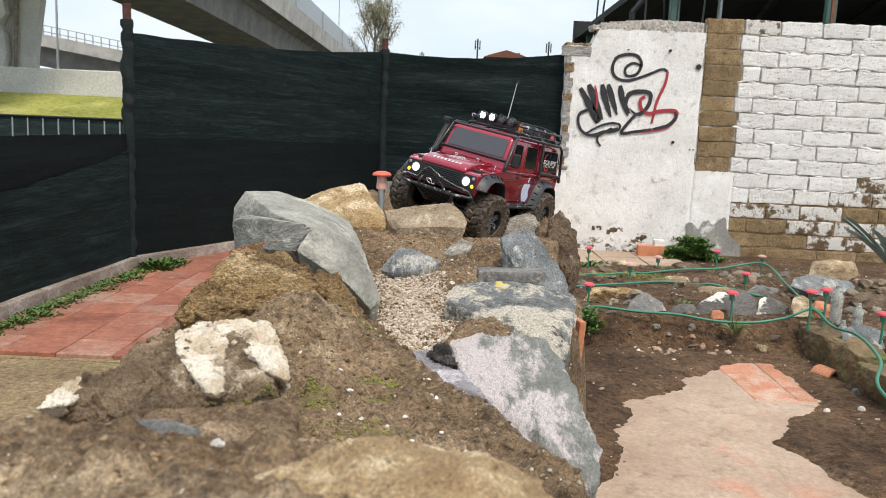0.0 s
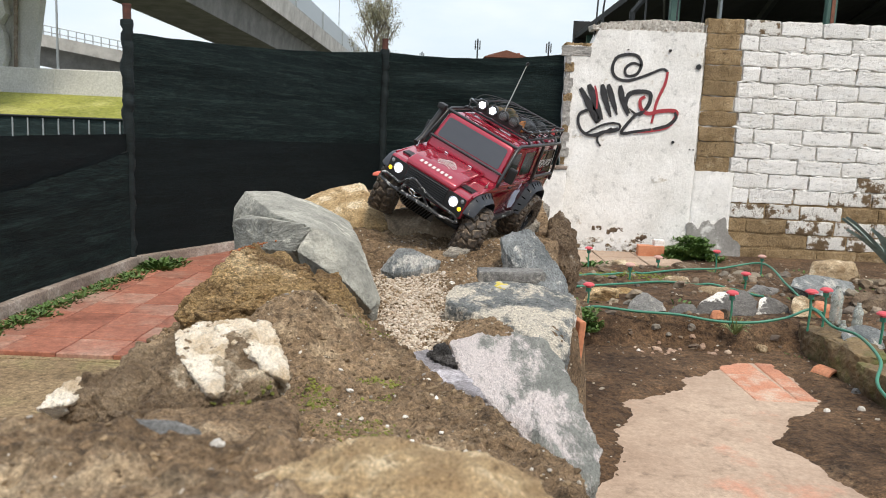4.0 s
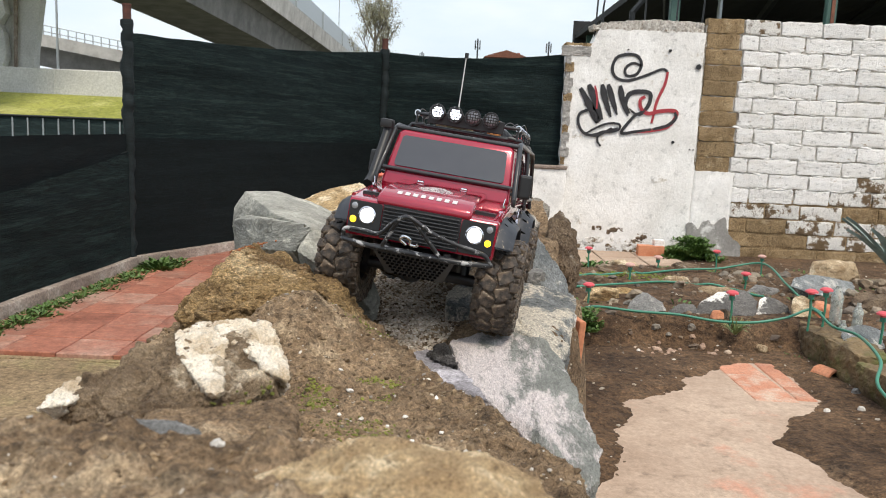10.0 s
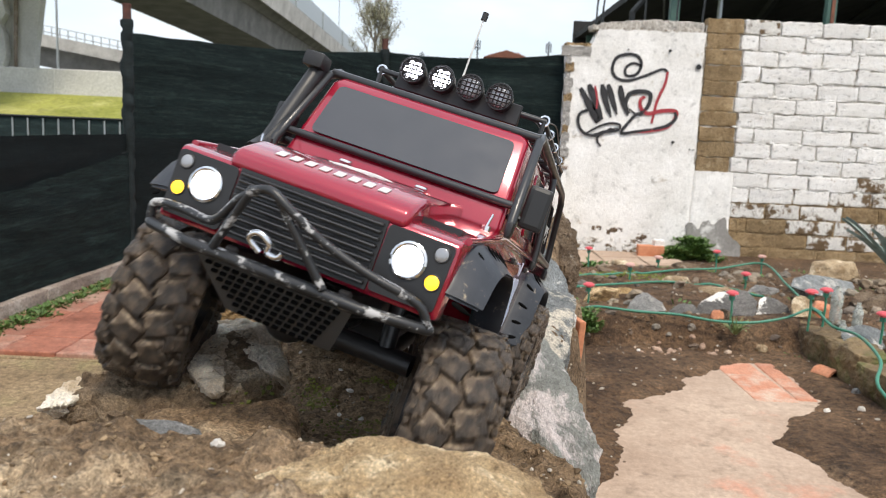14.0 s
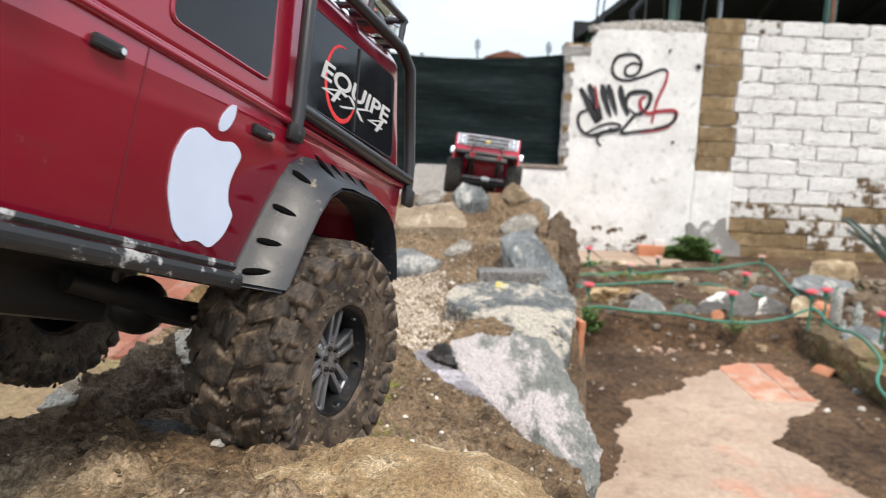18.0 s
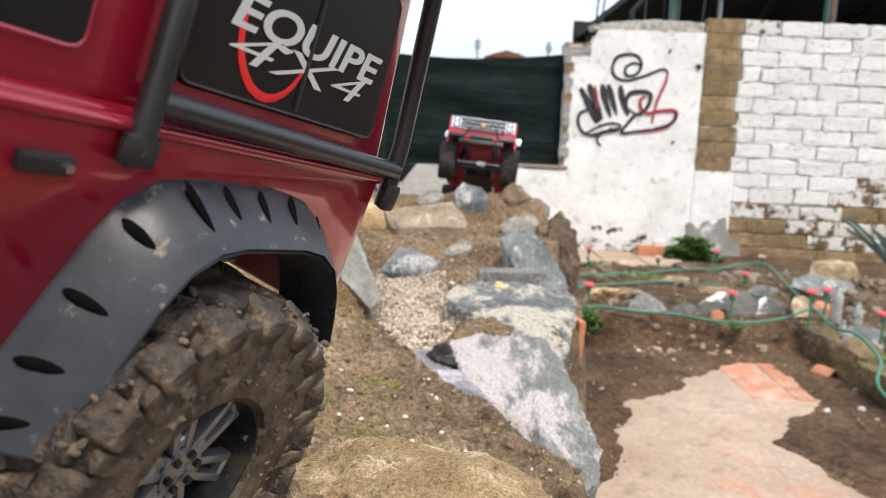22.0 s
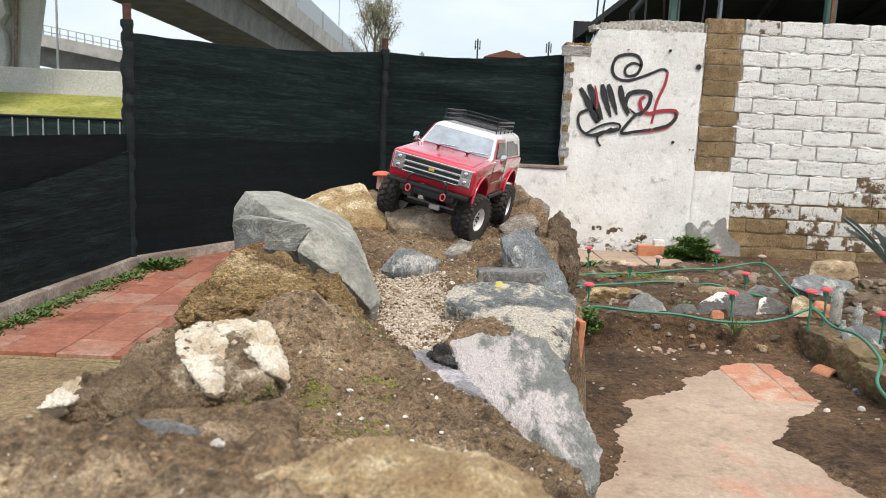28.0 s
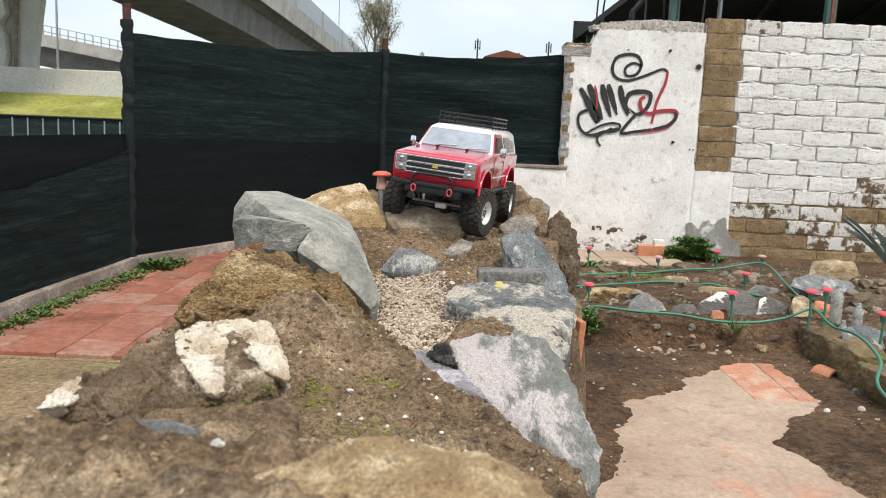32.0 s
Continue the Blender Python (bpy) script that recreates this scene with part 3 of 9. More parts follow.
def red_tiles():
    floor = thing("tiled_path", "path of worn red clay tiles with pale joints", "floor", kind="structure")
    bm = bmesh.new()
    add_box(bm, (1.62, 3.9, 0.03), (-1.15, 4.60, -0.013))
    part("joint_bed", bm, YARD, floor)
    shared = []
    rnd = random.Random(8)
    for k in range(3):
        bm = bmesh.new()
        add_box(bm, (0.198, 0.198, 0.02), (0, 0, 0), None, 0.003)
        shared.append(bm_mesh(bm, "tile", RED_TILE))
    for j in range(19):
        for i in range(8):
            x, y = -1.86 + i * 0.202, 2.78 + j * 0.202
            ob = new("tile", shared[(i + j) % 3])
            ob.parent = floor
            ob.matrix_basis = pose(x + rnd.uniform(-1, 1) / 1e3, y, 0.009 + rnd.uniform(-2, 2) / 1e3, rnd.uniform(-0.4, 0.4), rnd.uniform(-0.4, 0.4), rnd.uniform(-0.4, 0.4))


red_tiles()

# ------------------------------------------------------------------ walls
WALL_Y = 6.65


def rough_wall_bm(x0, x1, z0, top, y, depth, nx, nz, amp=0.006, seed=0):
    """A wall with a wavy plastered face and an uneven, broken top."""
    bm = bmesh.new()
    def pt(i, j, back):
        x = x0 + (x1 - x0) * i / nx
        t = top(x)
        z = z0 + (t - z0) * j / nz
        yy = y + (depth if back else amp * (noise.noise(Vector((x * 3, z * 3, seed))) + 0.5 * noise.noise(Vector((x * 14, z * 14, seed)))))
        if i in (0, nx) and not back:
            yy += 0.008
        return bm.verts.new((x + (0.012 * noise.noise(Vector((z * 9, seed, 1))) if i in (0, nx) else 0), yy, z))
    F = [[pt(i, j, False) for i in range(nx + 1)] for j in range(nz + 1)]
    Bk = [[pt(i, j, True) for i in range(nx + 1)] for j in range(nz + 1)]
    for j in range(nz):
        for i in range(nx):
            bm.faces.new((F[j][i], F[j][i + 1], F[j + 1][i + 1], F[j + 1][i]))
            bm.faces.new((Bk[j][i + 1], Bk[j][i], Bk[j + 1][i], Bk[j + 1][i + 1]))
        bm.faces.new((Bk[j][0], F[j][0], F[j + 1][0], Bk[j + 1][0]))
        bm.faces.new((F[j][nx], Bk[j][nx], Bk[j + 1][nx], F[j + 1][nx]))
    for i in range(nx):
        bm.faces.new((F[nz][i], F[nz][i + 1], Bk[nz][i + 1], Bk[nz][i]))
    return bm


def pier_top(x):
    z = 1.60 if x < 1.15 else (1.60 + (x - 1.15) * 2.4 if x < 1.2 else 1.745)
    return z + 0.012 * noise.noise(Vector((x * 14, 2, 2)))


wall = thing("wall_north", "old garden wall of whitewashed plaster and tuff blocks", "wall", kind="structure")
part("plaster_face", rough_wall_bm(0.95, 2.085, -0.25, pier_top, WALL_Y, 0.22, 70, 90, 0.003), WHITEWASH, wall, "cracked whitewashed plaster with grey stains", smooth=50)
# the crumbling coping along the top of the pier
rnd = random.Random(12)
for k in range(13):
    x = 1.20 + k * 0.068
    h = 0.045 + 0.055 * min(1, k / 4) * rnd.uniform(0.75, 1.1)
    ob = part("coping_stone", rock_bm([(a * 0.05, b * 0.10, c * h) for a in (-1, 1) for b in (-1, 1) for c in (0, 1)], 0.012, 2, k), MORTAR, wall)
    ob.location = (x, WALL_Y + 0.10, 1.735)
for k in range(4):
    ob = part("coping_stone", rock_bm([(a * 0.045, b * 0.09, c * 0.03) for a in (-1, 1) for b in (-1, 1) for c in (0, 1)], 0.01, 2, 40 + k), TUFF, wall)
    ob.location = (0.99 + k * 0.055, WALL_Y + 0.10, 1.595)
# low patches where the plaster has fallen
bm = bmesh.new()
edge = spline([(x, 0, z) for x, z in [(2.06, -0.22), (2.06, 0.06), (2.065, 0.165), (2.09, 0.175), (2.13, 0.155), (2.16, 0.13), (2.20, 0.185), (2.24, 0.20), (2.28, 0.165), (2.33, 0.205), (2.38, 0.23), (2.41, 0.13), (2.45, 0.06), (2.52, 0.02), (2.54, -0.06), (2.54, -0.22)]], 7)
add_prism(bm, [(p.x + 0.012 * noise.noise(p * 25), max(-0.22, p.z + 0.016 * noise.noise(p * 30 + Vector((5, 0, 0))))) for p in edge], "y", WALL_Y - 0.010, WALL_Y + 0.02)
part("render_patch", bm, GREY_PLASTER, wall, "bare grey cement render")
for k, (x, z, w, h) in enumerate([(1.46, 0.075, 0.14, 0.055), (1.71, 0.025, 0.12, 0.075), (1.30, 0.095, 0.075, 0.035), (1.12, -0.055, 0.30, 0.06), (1.52, -0.065, 0.25, 0.06), (1.86, -0.07, 0.26, 0.07), (1.32, -0.005, 0.24, 0.04), (1.62, -0.005, 0.14, 0.035)]):
    ob = part("fallen_patch", rock_bm([(a * w / 2, b * 0.006, c * h / 2) for a in (-1, 1) for b in (-1, 1) for c in (-1, 1)] + [(0, -0.006, h * 0.6), (w * 0.6, 0, 0), (-w * 0.6, 0, 0)], 0.010, 3, 70 + k), DIRTY_BLOCK if k > 2 else DARK_ROCK, wall)
    ob.location = (x, WALL_Y + 0.004, z)
# the broken edge of the pier, where the plaster has come away
for k in range(15):
    z, w = 0.66 + k * 0.064, 0.018 + 0.020 * abs(math.sin(k * 1.7))
    if z > 1.50:
        w = 0.06 + 0.03 * (k % 3)
    ob = part("bare_edge", rock_bm([(a * w, b * 0.012, c * 0.040) for a in (-1, 1) for b in (-1, 1) for c in (-1, 1)], 0.012, 2, 140 + k), TUFF if k % 4 == 0 else GREY_PLASTER, wall)
    ob.location = (0.958 + w * 0.6, WALL_Y + 0.004, z)
bm = bmesh.new()
add_box(bm, (2.80, 0.20, 1.41), (3.49, WALL_Y + 0.128, 1.105))
part("mortar_core", bm, MORTAR, wall)
bm = bmesh.new()
add_box(bm, (2.80, 0.20, 0.69), (3.49, WALL_Y + 0.124, 0.055))
part("bare_core", bm, TUFF, wall)


def blocks():
    """Courses of hewn tuff blocks; most are whitewashed, the lowest and one strip are bare."""
    rnd = random.Random(5)
    shapes = {}
    def block(w, x, z, mat, y, h=0.115):
        key = (round(w, 2), mat.name, h, rnd.randrange(5))
        if key not in shapes:
            bm = bmesh.new()
            add_box(bm, (w, 0.10, h), (0, 0.05, 0), None, 0.009, 2)
            long_ = [e for e in bm.edges if e.calc_length() > 0.06]
            bmesh.ops.subdivide_edges(bm, edges=long_, cuts=5, use_grid_fill=True)
            for v in bm.verts:
                p = Vector((v.co.x * 9, v.co.z * 9, len(shapes) * 2.3))
                v.co.y += 0.006 * noise.noise(p) + 0.004 * noise.noise(p * 3.1)
                v.co.x += 0.009 * noise.noise(p * 2.6 + Vector((5, 0, 0)))
                v.co.z += 0.011 * noise.noise(p * 2.6 + Vector((0, 5, 0)))
            shapes[key] = bm_mesh(bm, "block", mat, 30)
        ob = new("block", shapes[key])
        ob.parent = wall
        ob.matrix_basis = pose(x, y + rnd.uniform(-4, 4) / 1e3, z + rnd.uniform(-3, 3) / 1e3, 0, rnd.uniform(-0.5, 0.5), rnd.uniform(-0.8, 0.8))
    for r in range(15):
        z = 0.045 + 0.126 * r
        if r >= 5:                                   # the unpainted strip where a crossing wall was torn off
            w = 0.28 + rnd.uniform(-0.02, 0.03)
            block(w, 2.10 + w / 2, z, TUFF, WALL_Y + 0.014, 0.122)
            x = 2.10 + w + 0.008
        else:
            x = 2.42
        first = True
        while x < 4.8:
            w = rnd.choice((0.30, 0.34, 0.36, 0.38, 0.38, 0.41))
            if first:
                w = 0.15 if r % 2 else 0.30
                first = False
            edge = 2.95 + 0.35 * math.sin(r * 2.1)
            if r == 0:
                m = TUFF if x < 3.0 else DIRTY_BLOCK
            elif r <= 2:
                m = rnd.choice((TUFF, DIRTY_BLOCK, DIRTY_BLOCK))
            elif r in (3, 4) and x > edge:
                m = DIRTY_BLOCK
            else:
                m = WHITE_BLOCK
            if r == 14:
                m = WHITE_BLOCK if x > 2.5 else DIRTY_BLOCK
            block(w - 0.010, x + w / 2, z, m, WALL_Y + 0.012 if m is WHITE_BLOCK else WALL_Y + 0.015)
            x += w + 0.002
    for z in (-0.081, -0.207):                       # the muddy foot of the wall
        x = 2.44 - abs(z)
        while x < 4.8:
            w = rnd.choice((0.34, 0.38, 0.42))
            block(w - 0.010, x + w / 2, z, TUFF, WALL_Y + 0.015)
            x += w + 0.002
    # splashes of mortar pressed out of the joints
    bm = bmesh.new()
    for k in range(150):
        r = rnd.randrange(3, 14)
        x, z = rnd.uniform(2.42, 4.4), 0.108 + 0.126 * r
        s = rnd.uniform(0.010, 0.034)
        bmesh.ops.create_icosphere(bm, subdivisions=2, radius=1, matrix=Matrix.Translation((x, WALL_Y + 0.022, z + rnd.uniform(-0.006, 0.006))) @ Matrix.Rotation(rnd.uniform(-0.2, 0.2), 4, "Y") @ Matrix.Diagonal((s * rnd.uniform(1.2, 2.6), 0.012, s * 0.42, 1)))
    for v in bm.verts:
        v.co += Vector((noise.noise(v.co * 60), 0.3 * noise.noise(v.co * 40), noise.noise(v.co * 60 + Vector((7, 0, 0))))) * 0.008
    tagged(part("mortar_splash", bm, WHITE_BLOCK, wall, smooth=60), kind="stuff")


part("low_plaster", rough_wall_bm(2.087, 2.425, -0.22, lambda x: 0.615 + 0.012 * noise.noise(Vector((x * 30, 3, 0))), WALL_Y + 0.004, 0.05, 24, 36, 0.010, 9), WHITEWASH, wall, "whitewashed plaster below the bare strip", smooth=50)
# iron stubs and holes in the wall
bm = bmesh.new()
for x, z, r in ((2.045, 1.47, 0.022), (1.80, 1.59, 0.012), (1.885, 0.845, 0.012), (1.455, 1.585, 0.006), (2.03, 0.79, 0.006), (2.06, 0.79, 0.006)):
    add_cyl(bm, r, 0.02, (x, WALL_Y - 0.004, z), pose(0, 0, 0, 90, 0, 0), 10)
part("wall_hole", bm, BLACK, wall, "dark holes and a stub of pipe")

bm = bmesh.new()
add_prism(bm, [(-0.46, 0.0), (-0.46, 0.30), (-0.25, 0.575), (0.30, 0.575), (0.30, 0.0)], "y", 6.50, 6.62)
low = thing("low_wall", "low rendered wall under the net fence, partly whitewashed", "wall", kind="structure")
part("rendered_end", bm, CONCRETE, low, "beige cement render with a slanting end")
part("whitewashed_end", rough_wall_bm(0.304, 0.985, -0.02, lambda x: 0.585 + 0.012 * noise.noise(Vector((x * 20, 0, 0))), 6.50, 0.12, 30, 24, 0.01, 5), WHITEWASH, low, "whitewashed rubble", smooth=50)
bm = bmesh.new()
add_box(bm, (0.70, 0.14, 0.03), (0.645, 6.56, 0.598), None, 0.008)
part("coping", bm, KERB, low)

# ------------------------------------------------------------------ graffiti on the plaster
INK = surface("black_spray_paint", (0.012, 0.012, 0.014), (0.035, 0.035, 0.04), 20, 120, 0.7, 0.0)
RED_INK = surface("red_spray_paint", (0.30, 0.022, 0.035), (0.42, 0.05, 0.06), 20, 120, 0.7, 0.0)


def stroke(name, pts, width, material, parent, layer):
    """A sprayed line of that width; points in hundredths of a metre from the tag's middle."""
    c = spline([(x / 100, 0, z / 100) for x, z in pts], 7)
    bm = bmesh.new()
    prev = None
    n = len(c)
    for i, p in enumerate(c):
        d = (c[min(i + 1, n - 1)] - c[max(i - 1, 0)]).normalized()
        s = Vector((-d.z, 0, d.x)) * width / 200 * ((0.75 + 0.25 * math.sin(math.pi * i / (n - 1)) if width < 4 else (1.0 - 0.5 * i / (n - 1)) * min(1.0, 0.45 + 2.2 * min(i, n - 1 - i) / (n - 1))) + 0.1 * noise.noise(Vector((i * 0.4, width, layer))))
        ring = [bm.verts.new(p + s + Vector((0, -0.0009, 0))), bm.verts.new(p - s + Vector((0, -0.0009, 0))), bm.verts.new(p - s), bm.verts.new(p + s)]
        if prev:
            for k in range(4):
                bm.faces.new((prev[k], prev[(k + 1) % 4], ring[(k + 1) % 4], ring[k]))
        prev = ring
    ob = part(name, bm, material, parent)
    ob.location.y = -0.0004 * layer
    return ob


tag = thing("graffiti", "black and red sprayed graffiti scrawl on the plaster", "graffiti", pose(1.4760, WALL_Y - 0.0045, 1.155, 0, -2.5, 0))
for lay, (w, mat_, pts) in enumerate([
    (2.6, INK, [(11, 30), (4, 32), (-2, 28), (-1, 22), (7, 23), (11, 31), (7, 38), (-2, 39), (-10, 36), (-13, 27), (-9, 20), (1, 18), (15, 22), (28, 27), (33, 25)]),
    (2.6, RED_INK, [(33, 25), (31, 15), (25, 1), (21, -17)]),
    (7.0, INK, [(-39, 12), (-31, -2), (-24, -15), (-26, -4), (-29, 6)]),
    (7.0, INK, [(-32, 15), (-26, 1), (-20, -14)]),
    (6.5, INK, [(-21, 15), (-18, 2), (-13, -12)]),
    (6.0, INK, [(-16, 15), (-12, 2), (-8, -10)]),
    (6.0, INK, [(-6, 14), (-4, 3), (1, -11)]),
    (1.8, RED_INK, [(-27, 14), (-25, 5), (-25, -5)]),
    (4.6, INK, [(2, -9), (-1, -1), (2, 7), (11, 9), (19, 7), (18, -2), (12, -9), (7, -9), (2, -5)]),
    (3.2, RED_INK, [(15, 5), (11, 2), (12, -5), (18, -9), (28, -7), (40, -7), (41, -12), (34, -20), (21, -23), (8, -24)]),
    (2.6, INK, [(21, -22), (7, -24), (-4, -25), (2, -16), (8, -10), (15, -7)]),
    (2.8, INK, [(40, -8), (41, -13), (34, -19), (22, -22)]),
    (2.4, INK, [(-12, -21), (-24, -27), (-35, -25), (-40, -17), (-39, -9), (-31, -6), (-26, -9), (-25, -15)]),
    (2.0, INK, [(-33, -25), (-24, -20), (-14, -17), (-6, -18), (-6, -22), (-12, -24), (-22, -25), (-31, -27)]),
    (2.0, INK, [(-7, -21), (-15, -23), (-22, -25), (-24, -31), (-21, -36)]),
]):
    stroke("sprayed_line", pts, w, mat_, tag, lay)
# ------------------------------------------------------------------ net fence with its posts and kerb
NET2 = rocky("dark_green_shade_net_doubled", (0.004, 0.009, 0.010), (0.008, 0.015, 0.017), (0.015, 0.027, 0.028), 2.5, (0.57, 0.74), 9, 0.2, 0.8, 0.6, 0.003, streak=(0.35, 0.35, 6.0), sharp=0.9)


def net_bm(a, b, z0a, z0b, z1a, z1b, nx=90, nz=50, amp=0.012, sag=0.02, seed=0, fold=0.0):
    """A stretched cloth between two posts, with ripples, soft horizontal folds and a sagging top."""
    bm = bmesh.new()
    a, b = Vector((*a, 0)), Vector((*b, 0))
    d = (b - a).normalized()
    nrm = Vector((d.y, -d.x, 0))
    L = (b - a).length
    rows = []
    for j in range(nz + 1):
        r = []
        for i in range(nx + 1):
            t, u = i / nx, j / nz
            z0, z1 = z0a + (z0b - z0a) * t, z1a + (z1b - z1a) * t - sag * math.sin(math.pi * t) + 0.006 * noise.noise(Vector((t * L * 5, seed, 0)))
            z = z0 + (z1 - z0) * u
            free = math.sin(math.pi * t) ** 0.4
            o = amp * noise.noise(Vector((t * L * 1.3, z * 5.5, seed))) + 0.4 * amp * noise.noise(Vector((t * L * 5, z * 16, seed + 3)))
            o += fold * free * (math.sin((z + 0.05 * math.sin(t * 2.2)) * 17 + 2.5 * noise.noise(Vector((t * 2, z * 3, seed)))))
            r.append(bm.verts.new(a + d * (L * t) + nrm * (o * (0.25 + 0.75 * free)) + Vector((0, 0, z))))
        rows.append(r)
    for j in range(nz):
        for i in range(nx):
            bm.faces.new((rows[j][i], rows[j][i + 1], rows[j + 1][i + 1], rows[j + 1][i]))
    bmesh.ops.solidify(bm, geom=bm.faces[:], thickness=0.003)
    return bm


OLD_RUST = surface("dark_rusty_iron", (0.05, 0.020, 0.016), (0.11, 0.042, 0.030), 14, 90, 0.85, 0.4, 0.002)
POST_A, POST_B, FENCE_END, FENCE_NEAR = (-1.767, 4.40), (-0.565, 6.86), (0.962, 6.74), (-2.01, -1.4)
fence = thing("net_fence", "fence of dark green shade net on rusty iron posts", "fence")
part("net", net_bm(POST_A, POST_B, 0.03, 0.03, 1.310, 1.50, fold=0.002, seed=1, sag=0.035), NET, fence, "dark green shade net", 60)
part("net", net_bm((POST_A[0] + 0.012, POST_A[1] - 0.008), (POST_B[0] + 0.012, POST_B[1] - 0.008), 0.03, 0.03, 0.743, 0.72, seed=2, sag=0.0, amp=0.006), NET2, fence, "doubled lower layer of dark net", 60)
part("net", net_bm(POST_B, FENCE_END, 0.40, 0.45, 1.50, 1.535, fold=0.013, seed=3, sag=0.045), NET, fence, "dark green shade net hanging in folds", 60)
part("net", net_bm(FENCE_NEAR, POST_A, 0.03, 0.03, 0.766, 0.762, nx=120, seed=4, sag=0.01), NET2, fence, "lower dark net", 60)
part("net", net_bm((-1.837, 2.42), (-1.754, 4.39), 0.03, 0.03, 0.469, 0.669, seed=6, sag=0.02, fold=0.003), NET, fence, "slack green net under a sagging wire", 60)
bm = bmesh.new()
add_tube(bm, spline([(-1.88, 2.98, 0.524), (-1.825, 3.72, 0.576), (-1.767, 4.37, 0.669)], 8), 0.004, 5)
part("tie_wire", bm, STEEL, fence)
for (x, y), h, r, lean in ((POST_A, 1.4545, 0.0225, 0.0), (POST_B, 1.60, 0.026, 0.0)):
    bm = bmesh.new()
    add_cyl(bm, r, h, (x, y - 0.02, h / 2), None, 12)
    add_cyl(bm, r * 1.1, 0.012, (x, y - 0.02, h), None, 12)
    post = part("post", bm, OLD_RUST, fence, "rusty iron post")
    bm = bmesh.new()
    rnd = random.Random(int(h * 100))
    hgt = h - 0.13
    pts = [(x + rnd.uniform(-0.006, 0.006), y - 0.025 + rnd.uniform(-0.006, 0.006), 0.05 + hgt * k / 52) for k in range(53)]
    add_tube(bm, pts, [r * rnd.uniform(1.25, 1.6) for _ in pts], 9)
    for v in bm.verts:
        v.co += Vector((noise.noise(v.co * 40), noise.noise(v.co * 40 + Vector((9, 0, 0))), 0)) * 0.007
    part("net_wrap", bm, NET2, fence, "net rolled and tied round the post", 60)
kerb = thing("kerb", "low concrete kerb under the net fence", "kerb", kind="structure")
for a, b, nm in ((FENCE_NEAR, POST_A, "kerb_run"), (POST_A, POST_B, "kerb_run")):
    d = Vector((b[0] - a[0], b[1] - a[1], 0))
    n = max(2, int(d.length / 0.9))
    for k in range(n):
        bm = bmesh.new()
        add_box(bm, (d.length / n - 0.004, 0.10, 0.13), (0, 0, 0), None, 0.008, 2)
        p = Vector((*a, 0.012)) + d * ((k + 0.5) / n)
        part(nm, bm, KERB, kerb, at=Matrix.Translation(p) @ Matrix.Rotation(math.atan2(d.y, d.x), 4, "Z"))
# a farther netted fence with pale stakes
far = thing("stake_fence", "low dark net fence with pale stakes", "fence")
bm = bmesh.new()
add_box(bm, (3.6, 0.01, 0.86), (-4.6, 8.0, 0.40))
part("net", bm, NET, far)
for k in range(22):
    bm = bmesh.new()
    add_box(bm, (0.014, 0.012, 0.84), (-6.1 + k * 0.155, 7.985, 0.39), None, 0.002)
    part("stake", bm, GALV, far)
bm = bmesh.new()
add_tube(bm, [(-6.4, 7.98, 0.822), (-2.8, 7.98, 0.832)], 0.012, 6)
part("rail", bm, STEEL, far)
# ------------------------------------------------------------------ distance: bank, bridges, tree, house, shed
bm = bmesh.new()
add_prism(bm, [(11.5, -0.2), (18.0, 1.30), (22.0, 1.5), (22.0, -0.2)], "x", -30.0, -3.5)
tagged(part("grass_bank", bm, GRASS_BANK), "yellow-green mown grass bank", "bank", kind="structure")
bm = bmesh.new()
add_box(bm, (24.0, 0.3, 0.66), (-18.0, 18.6, 1.57), None, 0.02)
for x in (-14.2, -9.15, -24.0):
    add_box(bm, (0.015, 0.02, 0.6), (x, 18.44, 1.57))
tagged(part("parapet_wall", bm, PALE_CONCRETE), "long pale concrete parapet wall above the bank", "wall", kind="structure")


